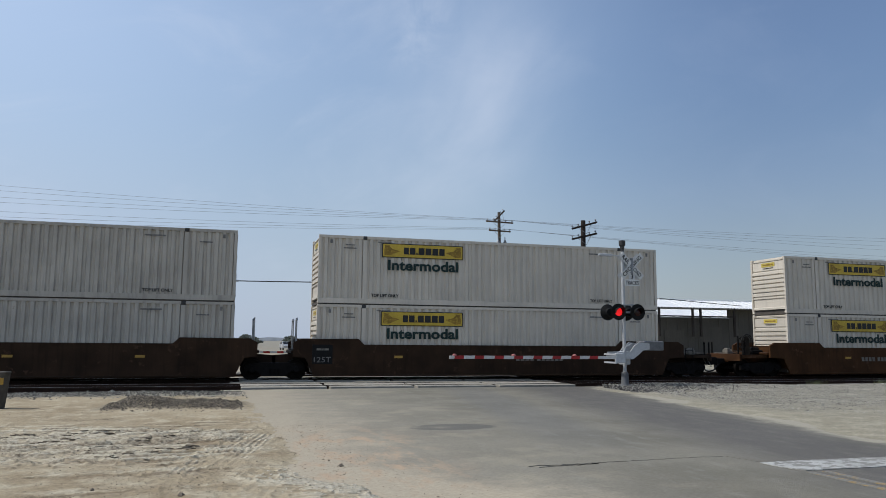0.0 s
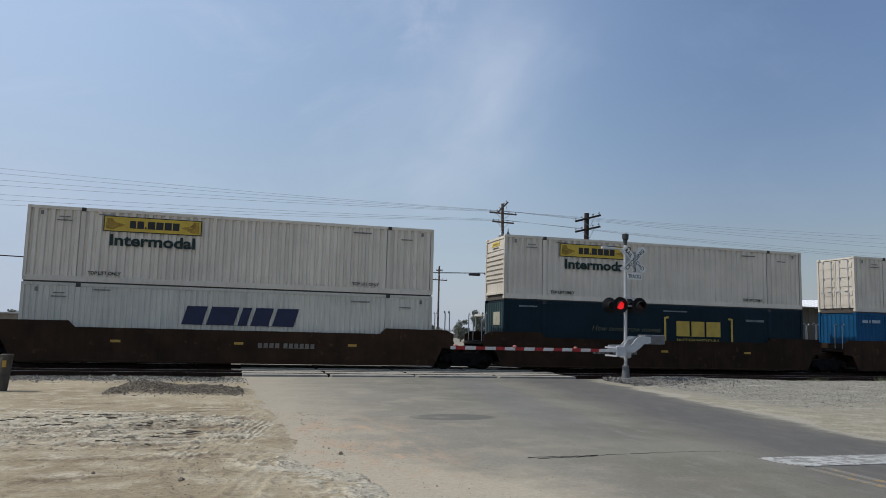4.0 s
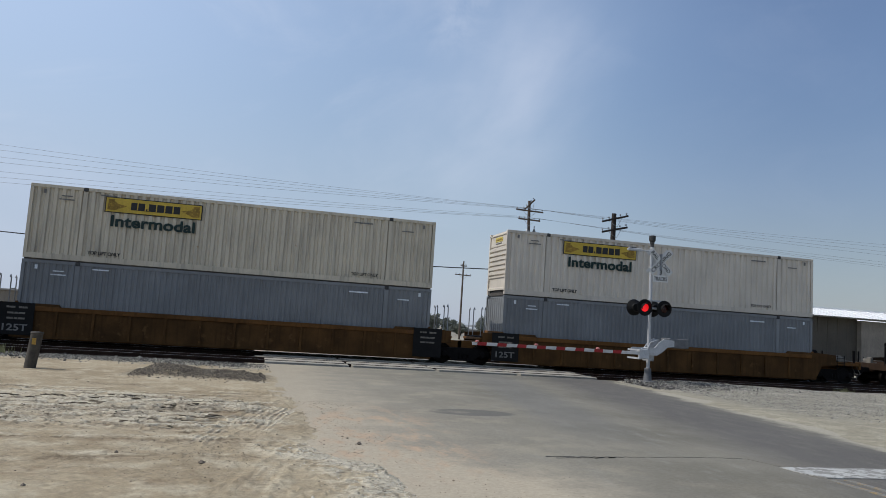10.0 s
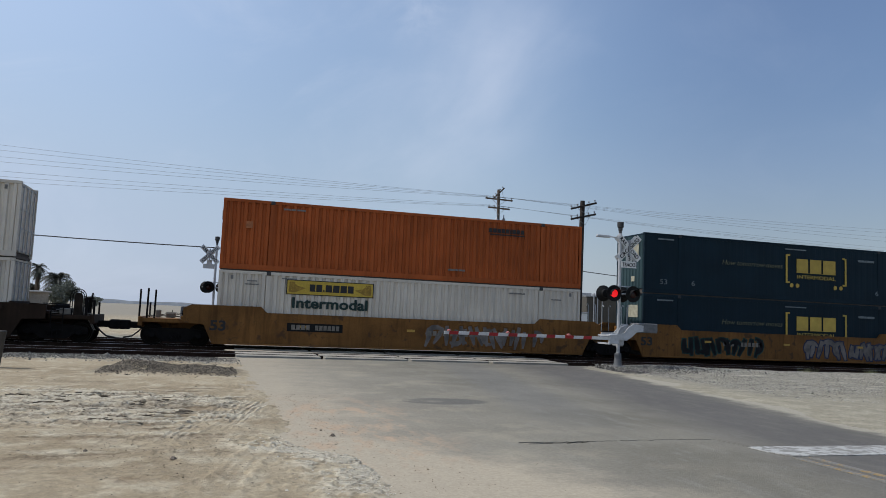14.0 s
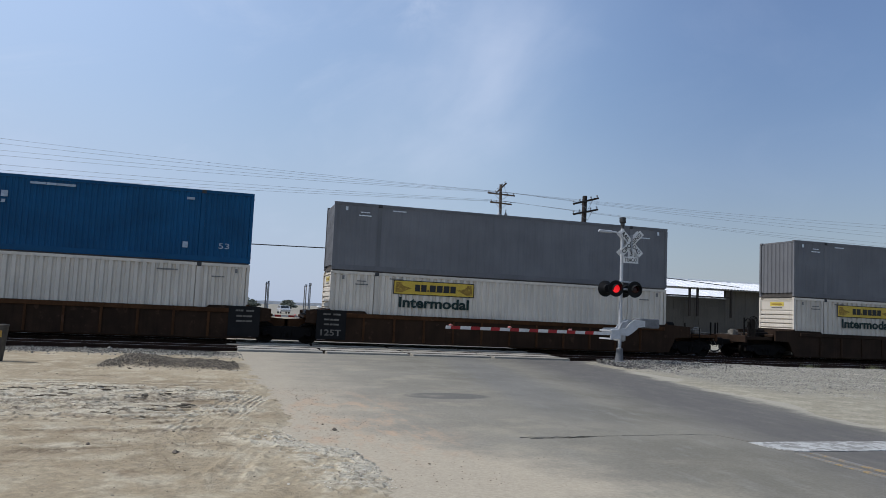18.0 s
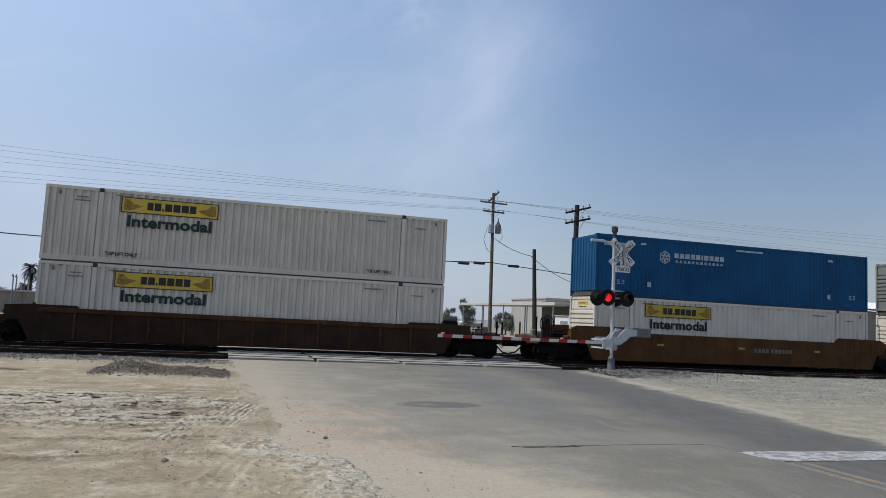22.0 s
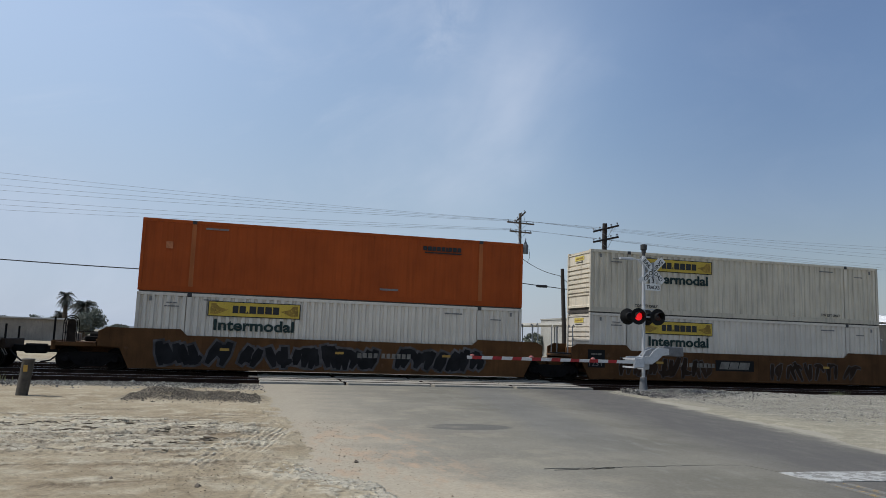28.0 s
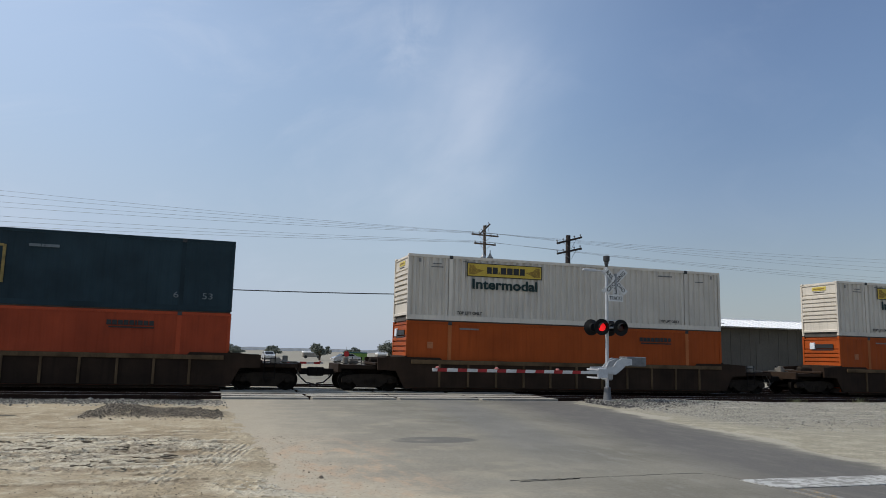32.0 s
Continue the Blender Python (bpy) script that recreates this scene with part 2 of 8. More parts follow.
YELLOW = material("yellow_decal", (0.52, 0.36, 0.045), 0.4, vary=0.12, scale=1.5, bump=0.0, streak=0.15)
MUSTARD = material("faded_mustard_decal", (0.27, 0.165, 0.025), 0.5, vary=0.3, scale=5, bump=0.0, worn=(0.42, 0.28, 0.04), worn_at=0.55)
DULLGOLD = material("dull_gold_decal", (0.11, 0.11, 0.065), 0.5, vary=0.2, bump=0.0)
BLACK = material("black_decal", (0.02, 0.02, 0.02), 0.5, vary=0.2, bump=0.0)
GREEN = material("dark_green_decal", (0.005, 0.024, 0.021), 0.5, vary=0.2, bump=0.0)
GOLD = material("gold_decal", (0.46, 0.32, 0.06), 0.5, vary=0.15, bump=0.0)
CREAMDECAL = material("faded_cream_decal", (0.36, 0.34, 0.25), 0.5, vary=0.25, scale=5, bump=0.0)
OLDGOLD = material("rubbed_gold_decal", (0.26, 0.19, 0.06), 0.6, vary=0.3, scale=5, bump=0.0)
PALE = material("pale_decal", (0.62, 0.66, 0.68), 0.5, vary=0.15, bump=0.0)
BLUEPALE = material("rubbed_pale_decal", (0.33, 0.40, 0.47), 0.5, vary=0.25, scale=5, bump=0.0)
DIM = material("dim_pale_decal", (0.13, 0.155, 0.165), 0.5, vary=0.2, bump=0.0)
INDIGO = material("indigo_decal", (0.014, 0.020, 0.055), 0.5, vary=0.2, bump=0.0)
ROYAL = material("royal_blue_decal", (0.05, 0.07, 0.19), 0.5, vary=0.15, bump=0.0)
SMALLTXT = material("grey_lettering", (0.17, 0.165, 0.155), 0.6, vary=0.2, bump=0.0)
CAST = material("dark_steel_casting", (0.05, 0.05, 0.05), 0.6, metal=0.3, vary=0.3, scale=6)
FLOORWOOD = material("underside_and_gap_shade", (0.08, 0.07, 0.06), 0.8, vary=0.3)
BROWN = material("brown_railcar_paint", (0.036, 0.0195, 0.0105), 0.7, vary=0.35, scale=1.2, fine=25, bump=0.08, streak=0.5, worn=(0.062, 0.034, 0.019), worn_at=0.6, tone=0.25, spec=0.12)
TAN = material("yellow_brown_railcar_paint", (0.14, 0.064, 0.019), 0.7, vary=0.3, scale=1.2, fine=25, bump=0.08, streak=0.55, worn=(0.13, 0.06, 0.03), worn_at=0.62, tone=0.2, spec=0.12)
OCHRE = material("grimy_ochre_railcar_paint", (0.086, 0.042, 0.013), 0.7, vary=0.4, scale=1.2, fine=25, bump=0.08, streak=0.6, worn=(0.12, 0.062, 0.022), worn_at=0.6, tone=0.2, spec=0.12)
CARYELLOW = material("yellow_railcar_paint", (0.182, 0.084, 0.023), 0.65, vary=0.35, scale=1.0, fine=25, bump=0.05, streak=0.75, worn=(0.085, 0.045, 0.02), worn_at=0.57, spec=0.15)
SIENNA = material("sienna_railcar_paint", (0.092, 0.042, 0.015), 0.7, vary=0.3, scale=1.2, fine=25, bump=0.06, streak=0.45, worn=(0.10, 0.05, 0.025), worn_at=0.62, spec=0.12)
RUST = material("orange_brown_railcar_paint", (0.062, 0.027, 0.010), 0.7, vary=0.35, scale=1.2, fine=25, bump=0.08, streak=0.5, worn=(0.088, 0.042, 0.022), worn_at=0.6, spec=0.12)
MAROON = material("maroon_railcar_paint", (0.036, 0.013, 0.011), 0.7, vary=0.3, scale=1.2, fine=25, bump=0.08, streak=0.4, spec=0.12)
LITRIB = material("lit_rib_railcar_paint", (0.105, 0.068, 0.036), 0.8, vary=0.4, scale=1.2, fine=25, bump=0.08, streak=0.4, spec=0.12)
DUSK = material("dark_brown_railcar_paint", (0.030, 0.018, 0.011), 0.75, vary=0.35, scale=1.2, fine=25, bump=0.08, streak=0.4, spec=0.12)
DUSTGRIME = material("dusty_brown_running_gear", (0.024, 0.018, 0.013), 0.85, vary=0.4, scale=5, fine=50, bump=0.2, spec=0.12)
GRIME = material("black_running_gear", (0.007, 0.006, 0.0055), 0.8, vary=0.4, scale=5, fine=50, bump=0.2, spec=0.12)
WHEEL = material("dusty_wheel_steel", (0.011, 0.009, 0.007), 0.6, metal=0.5, vary=0.35, scale=6, spec=0.12)
TREAD = material("bright_rail_steel", (0.55, 0.53, 0.50), 0.28, metal=1.0, vary=0.15, scale=8)
RAILSIDE = material("rusty_rail", (0.035, 0.021, 0.015), 0.8, vary=0.35, scale=4, metal=0.2, spec=0.12)
TIE = material("creosoted_tie", (0.028, 0.023, 0.019), 0.9, vary=0.4, scale=5, fine=60, bump=0.4, spec=0.12)
CONCRETE = material("pale_concrete", (0.31, 0.29, 0.245), 0.95, vary=0.2, scale=2.0, fine=50, bump=0.15, streak=0.1, spec=0.05)
STONE = material("brown_pebble", (0.17, 0.14, 0.11), 0.9, vary=0.4, scale=20, bump=0.2, tone=0.3)
SILVER = material("silver_painted_steel", (0.44, 0.45, 0.46), 0.5, metal=0.2, vary=0.12, scale=4, bump=0.03)
GALV = material("galvanised_steel", (0.30, 0.31, 0.32), 0.5, metal=0.5, vary=0.2, scale=6)
WEIGHT = material("weathered_grey_weight", (0.14, 0.143, 0.147), 0.6, vary=0.25, scale=5, bump=0.05)
SIGNWHITE = material("white_sign_sheeting", (0.60, 0.60, 0.58), 0.4, vary=0.06, scale=3, bump=0.0)
ARMWHITE = material("dull_white_arm_paint", (0.58, 0.565, 0.54), 0.5, vary=0.12, scale=3, bump=0.0, streak=0.2)
STICKER = material("faded_yellow_sticker", (0.56, 0.44, 0.08), 0.5, vary=0.25, scale=4, bump=0.0, worn=(0.55, 0.52, 0.44), worn_at=0.6)
LAMPBLACK = material("black_lamp_paint", (0.012, 0.012, 0.012), 0.6, vary=0.2, bump=0.0, spec=0.1)
REDPAINT = material("red_sheeting", (0.33, 0.02, 0.02), 0.45, vary=0.15, bump=0.0)
ARMLENS = material("pale_red_arm_lens", (0.42, 0.15, 0.13), 0.4, vary=0.2, bump=0.0)
LENS_OFF = material("dark_red_lens", (0.022, 0.004, 0.004), 0.15, vary=0.1, bump=0.0)
LENS_ON = glowing("lit_red_lens", (0.85, 0.012, 0.016), 0.75)
POLEWOOD = material("weathered_pole_wood", (0.11, 0.085, 0.065), 0.9, vary=0.3, scale=2, fine=40, bump=0.3)
DARKPOLE = material("dark_pole_wood", (0.035, 0.028, 0.024), 0.9, vary=0.3, scale=2, fine=40, bump=0.3)
WIRE = material("black_wire", (0.03, 0.03, 0.032), 0.6, vary=0.1, bump=0.0)
THINWIRE = material("aluminium_wire", (0.26, 0.28, 0.31), 0.5, vary=0.1, bump=0.0)
POSTMAT = material("weathered_post", (0.072, 0.064, 0.052), 0.8, vary=0.3, scale=6, bump=0.1, streak=0.4)
REFLECT = material("amber_reflector", (0.40, 0.24, 0.045), 0.4, vary=0.2, bump=0.0)
ROOFWHITE = material("white_roof_sheet", (0.78, 0.78, 0.76), 0.5, vary=0.08, scale=1.0, bump=0.03)
ROOFGREY = material("weathered_roof_sheet", (0.33, 0.33, 0.32), 0.6, vary=0.15, scale=0.5, bump=0.03, streak=0.2)
WALLGREY = material("taupe_metal_wall", (0.085, 0.077, 0.064), 0.7, vary=0.15, scale=0.4, fine=10, bump=0.05, streak=0.3)
DUNWALL = material("dun_plaster_wall", (0.25, 0.225, 0.19), 0.8, vary=0.2, scale=0.5, fine=10, bump=0.05, streak=0.3)
WALLBEIGE = material("beige_metal_wall", (0.46, 0.445, 0.40), 0.7, vary=0.1, scale=0.4, fine=10, bump=0.0, streak=0.2)
OFFICE = material("greyed_plaster_wall", (0.33, 0.32, 0.285), 0.8, vary=0.1, scale=0.4, fine=8, bump=0.0, streak=0.15)
BARK = material("bark", (0.10, 0.075, 0.055), 0.9, vary=0.35, scale=6, bump=0.4)
# leaf green lightened and greyed so the colour itself carries distance haze
LEAF = material("hazed_green_leaf", (0.165, 0.178, 0.142), 0.7, vary=0.4, scale=2.5, bump=0.0)
PALMLEAF = material("palm_frond_green", (0.06, 0.064, 0.048), 0.6, vary=0.4, scale=2.5, bump=0.0)
DRYGRASS = material("dry_grass", (0.28, 0.27, 0.13), 0.8, vary=0.3, scale=8, bump=0.0)
CARPAINT = material("silver_car_paint", (0.45, 0.46, 0.47), 0.25, metal=0.4, vary=0.06, bump=0.0)
CARGLASS = material("dark_car_glass", (0.01, 0.012, 0.014), 0.08, vary=0.1, bump=0.0)
RUBBER = material("tyre_rubber", (0.02, 0.02, 0.02), 0.8, vary=0.2)
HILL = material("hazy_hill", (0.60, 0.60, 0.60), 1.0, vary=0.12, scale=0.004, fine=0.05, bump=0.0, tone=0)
G_BLUE = material("blue_spray_paint", (0.011, 0.046, 0.082), 0.6, vary=0.5, scale=2, bump=0.0, spec=0.1)
G_TEAL = material("teal_spray_paint", (0.016, 0.05, 0.046), 0.6, vary=0.6, scale=2.5, bump=0.0, spec=0.1)
G_DARK = material("black_spray_paint", (0.016, 0.0155, 0.016), 0.7, vary=0.4, scale=2, bump=0.0, spec=0.08)
FADED = material("faded_stencil", (0.16, 0.145, 0.12), 0.6, vary=0.35, scale=4, bump=0.0)
G_GREY = material("dim_grey_spray_paint", (0.085, 0.078, 0.076), 0.7, vary=0.5, scale=3, bump=0.0, spec=0.1)
G_LIGHT = material("light_blue_spray_paint", (0.028, 0.066, 0.092), 0.6, vary=0.5, scale=2, bump=0.0, spec=0.1)
G_PALE = material("pale_spray_paint", (0.135, 0.118, 0.105), 0.5, vary=0.55, scale=2, bump=0.0)

# ---------------------------------------------------------------- building helpers


class Shape:
    """Collects vertices and faces of one mesh."""

    def __init__(self):
        self.v, self.f = [], []

    def add(self, verts, faces):
        k = len(self.v)
        self.v += [tuple(p) for p in verts]
        self.f += [tuple(k + i for i in f) for f in faces]
        return self

    def box(self, x0, x1, y0, y1, z0, z1, c=0.0):
        if c <= 0:
            return self.add([(x0, y0, z0), (x1, y0, z0), (x1, y1, z0), (x0, y1, z0), (x0, y0, z1), (x1, y0, z1), (x1, y1, z1), (x0, y1, z1)],
                            [(3, 2, 1, 0), (4, 5, 6, 7), (0, 1, 5, 4), (1, 2, 6, 5), (2, 3, 7, 6), (3, 0, 4, 7)])
        # chamfered along the upright edges and at top and bottom
        ring = [(x0 + c, y0), (x1 - c, y0), (x1, y0 + c), (x1, y1 - c), (x1 - c, y1), (x0 + c, y1), (x0, y1 - c), (x0, y0 + c)]
        cx, cy = (x0 + x1) / 2, (y0 + y1) / 2
        sx, sy = (x1 - x0 - 2 * c) / (x1 - x0), (y1 - y0 - 2 * c) / (y1 - y0)
        inner = [(cx + (x - cx) * sx, cy + (y - cy) * sy) for x, y in ring]
        rows = [(inner, z0), (ring, z0 + c), (ring, z1 - c), (inner, z1)]
        vs = [(x, y, z) for r, z in rows for x, y in r]
        fs = [tuple(range(7, -1, -1)), tuple(range(24, 32))]
        for k in range(3):
            fs += [(k * 8 + i, k * 8 + (i + 1) % 8, k * 8 + 8 + (i + 1) % 8, k * 8 + 8 + i) for i in range(8)]
        return self.add(vs, fs)

    def prism(self, pts, a, b, axis="y"):
        """A flat outline, drawn out from a to b along an axis. Outlines are (x, z) for y, (x, y) for z, (y, z) for x."""
        def put(p, d):
            return {"y": (p[0], d, p[1]), "z": (p[0], p[1], d), "x": (d, p[0], p[1])}[axis]
        n = len(pts)
        area = sum(pts[i][0] * pts[(i + 1) % n][1] - pts[(i + 1) % n][0] * pts[i][1] for i in range(n))
        if (area > 0) == (axis == "y"):
            pts = pts[::-1]
        fs = [tuple(range(n - 1, -1, -1)), tuple(range(n, 2 * n))] + [(i, (i + 1) % n, n + (i + 1) % n, n + i) for i in range(n)]
        return self.add([put(p, a) for p in pts] + [put(p, b) for p in pts], fs)

    def tube(self, path, r, n=8, r2=None, caps=True):
        """A round bar along points; r to r2."""
        pts = [Vector(p) for p in path]
        vs, fs = [], []
        up = Vector((0, 0, 1))
        for i, p in enumerate(pts):
            d = (pts[min(i + 1, len(pts) - 1)] - pts[max(i - 1, 0)]).normalized()
            a = d.cross(up if abs(d.z) < 0.9 else Vector((1, 0, 0))).normalized()
            b = d.cross(a)
            rr = r + ((r2 if r2 is not None else r) - r) * i / max(1, len(pts) - 1)
            vs += [p + (a * math.cos(2 * math.pi * k / n) + b * math.sin(2 * math.pi * k / n)) * rr for k in range(n)]
        for i in range(len(pts) - 1):
            fs += [(i * n + k, i * n + (k + 1) % n, (i + 1) * n + (k + 1) % n, (i + 1) * n + k) for k in range(n)]
        if caps:
            fs += [tuple(range(n - 1, -1, -1)), tuple((len(pts) - 1) * n + k for k in range(n))]
        return self.add(vs, fs)

    def lathe(self, rings, n=20, axis="y", at=(0, 0, 0)):
        """Rings of (distance along the axis, radius)."""
        vs, fs = [], []
        for d, r in rings:
            for k in range(n):
                a, b = r * math.cos(2 * math.pi * k / n), r * math.sin(2 * math.pi * k / n)
                p = {"y": (a, d, b), "z": (a, b, d), "x": (d, a, b)}[axis]
                vs.append(tuple(p[i] + at[i] for i in range(3)))
        for i in range(len(rings) - 1):
            for k in range(n):
                q = (i * n + k, i * n + (k + 1) % n, (i + 1) * n + (k + 1) % n, (i + 1) * n + k)
                fs.append(q if axis != "y" else q[::-1])
        e0, e1 = tuple(range(n - 1, -1, -1)), tuple((len(rings) - 1) * n + k for k in range(n))
        fs += [e0, e1] if axis != "y" else [e0[::-1], e1[::-1]]
        return self.add(vs, fs)

    def mesh(self, name, mat=None, smooth=False):
        me = bpy.data.meshes.new(name)
        me.from_pydata(self.v, [], self.f)
        if mat:
            me.materials.append(mat)
        if smooth:
            me.polygons.foreach_set("use_smooth", [True] * len(me.polygons))
            me.set_sharp_from_angle(angle=radians(35))
        me.update()
        return me


CACHE = {}


def cached(key, make):
    if key not in CACHE:
        CACHE[key] = make()
    return CACHE[key]


def part(name, me, parent=None, label="", at=(0, 0, 0), turn=0.0):
    ob = new(name, me)
    ob.matrix_basis = pose(*at, 0, 0, turn)
    if parent:
        ob.parent = parent
    if label:
        ob["label"] = label
    return ob


def thing(name, label, category, at=(0, 0, 0), turn=0.0, group="", kind=""):
    ob = new(name)
    ob.empty_display_size = 0.3
    ob.matrix_basis = pose(*at, 0, 0, turn)
    return tagged(ob, label, category, group, kind)


def lettering(text, width, height, mat, shear=0.0, bold=0.0):
    """Flat letters facing -y, centred at the origin."""
    def make():
        cu = bpy.data.curves.new("lettering", "FONT")
        cu.body, cu.size, cu.extrude, cu.shear, cu.offset, cu.resolution_u = text, 1.0, 0.004, shear, bold, 3
        ob = bpy.data.objects.new("lettering", cu)
        scene.collection.objects.link(ob)
        dg = bpy.context.evaluated_depsgraph_get()
        me = bpy.data.meshes.new_from_object(ob.evaluated_get(dg))
        bpy.data.objects.remove(ob)
        bpy.data.curves.remove(cu)
        co = np.empty(len(me.vertices) * 3)
        me.vertices.foreach_get("co", co)
        co = co.reshape(-1, 3)
        lo, hi = co.min(0), co.max(0)
        x = (co[:, 0] - (lo[0] + hi[0]) / 2) * width / (hi[0] - lo[0])
        z = (co[:, 1] - (lo[1] + hi[1]) / 2) * height / (hi[1] - lo[1])
        me.vertices.foreach_set("co", np.stack([x, -co[:, 2], z], -1).ravel())
        me.materials.clear()
        me.materials.append(mat)
        me.update()
        return me
    return cached(("text", text, width, height, mat.name, shear, bold), make)


def blocks(widths, height, mat, total, gap=0.25, lean=0.0, drop=()):
    """A row of plain slabs facing -y, one for each stroke of a mark, joined along the foot and centred at the origin."""
    def make():
        unit = total / (sum(widths) + gap * (len(widths) - 1))
        x, z0 = -total / 2, -height / 2
        tops, link = [], min(0.012, height * 0.2)
        for k, w in enumerate(widths):
            h, wu = height * (drop[k] if k < len(drop) else 1.0), w * unit
            rise = [(0, link), (0, h), (wu, h), (wu, link)]
            tops += [(x + a + lean * (r - height / 2), z0 + r) for a, r in rise]
            x += (w + gap) * unit
        ring = [(total / 2 - lean * height / 2, z0), (-total / 2 - lean * height / 2, z0)] + tops
        return Shape().prism(ring, -0.004, 0.003).mesh("mark", mat)
    return cached(("blocks", tuple(widths), height, mat.name, total, gap, lean, tuple(drop)), make)


def slab(w, h, mat, t=0.006):
    return cached(("slab", w, h, mat.name, t), lambda: Shape().box(-w / 2, w / 2, -t, 0.002, -h / 2, h / 2).mesh("slab", mat))


# smooth lattice noise for the ground
LATTICE = np.random.RandomState(5).rand(64, 64)


def vnoise(x, y):
    x, y = np.asarray(x, float), np.asarray(y, float)
    i, j = np.floor(x).astype(int), np.floor(y).astype(int)
    u, v = x - i, y - j
    u, v = u * u * (3 - 2 * u), v * v * (3 - 2 * v)
    g = lambda a, b: LATTICE[a % 64, b % 64]
    return (g(i, j) * (1 - u) + g(i + 1, j) * u) * (1 - v) + (g(i, j + 1) * (1 - u) + g(i + 1, j + 1) * u) * v - 0.5


def step(a, b, x):
    k = np.clip((x - a) / (b - a), 0, 1)
    return k * k * (3 - 2 * k)


# ---------------------------------------------------------------- ground
TRACKS = (28.4, 32.75, 37.1)
RAIL_TOP = 0.10


def road_left(y):
    """The left rim of the asphalt, by distance."""
    return np.interp(y, [0, 7.15, 8.1, 9.06, 9.27, 9.8, 10.3, 11.0, 12.0, 15.2, 21, 27, 60], [2.1, 1.74, 1.72, 1.6, 1.22, 0.95, 0.92, 1.08, 1.12, 1.06, 0.88, 0.48, -0.6])


def road_right(y):
    return np.interp(y, [0, 10.3, 14.7, 18.8, 26.6, 31, 60], [10.6, 10.7, 11.7, 12.3, 13.8, 14.0, 15.5])


# ridges of dried mud thrown up by wheels: distance at the far left, at the road, height, width
RIDGES = ((15.30, 15.25, 0.05, 0.55), (14.95, 14.90, 0.07, 0.40), (14.45, 14.60, 0.05, 0.50), (13.75, 14.25, 0.06, 0.45), (13.05, 13.70, 0.09, 0.60), (12.70, 13.20, 0.05, 0.35), (12.25, 12.60, 0.05, 0.30),
          (12.05, 12.10, 0.08, 0.50), (11.55, 11.35, 0.06, 0.35), (16.4, 16.5, 0.03, 0.4), (15.7, 15.8, 0.04, 0.25), (14.2, 14.45, 0.06, 0.22), (13.45, 13.95, 0.06, 0.2), (12.9, 13.45, 0.06, 0.2), (12.45, 12.85, 0.05, 0.2), (11.85, 11.8, 0.05, 0.22), (11.2, 11.0, 0.03, 0.2), (10.2, 10.5, 0.025, 0.4), (8.9, 9.3, 0.02, 0.3))


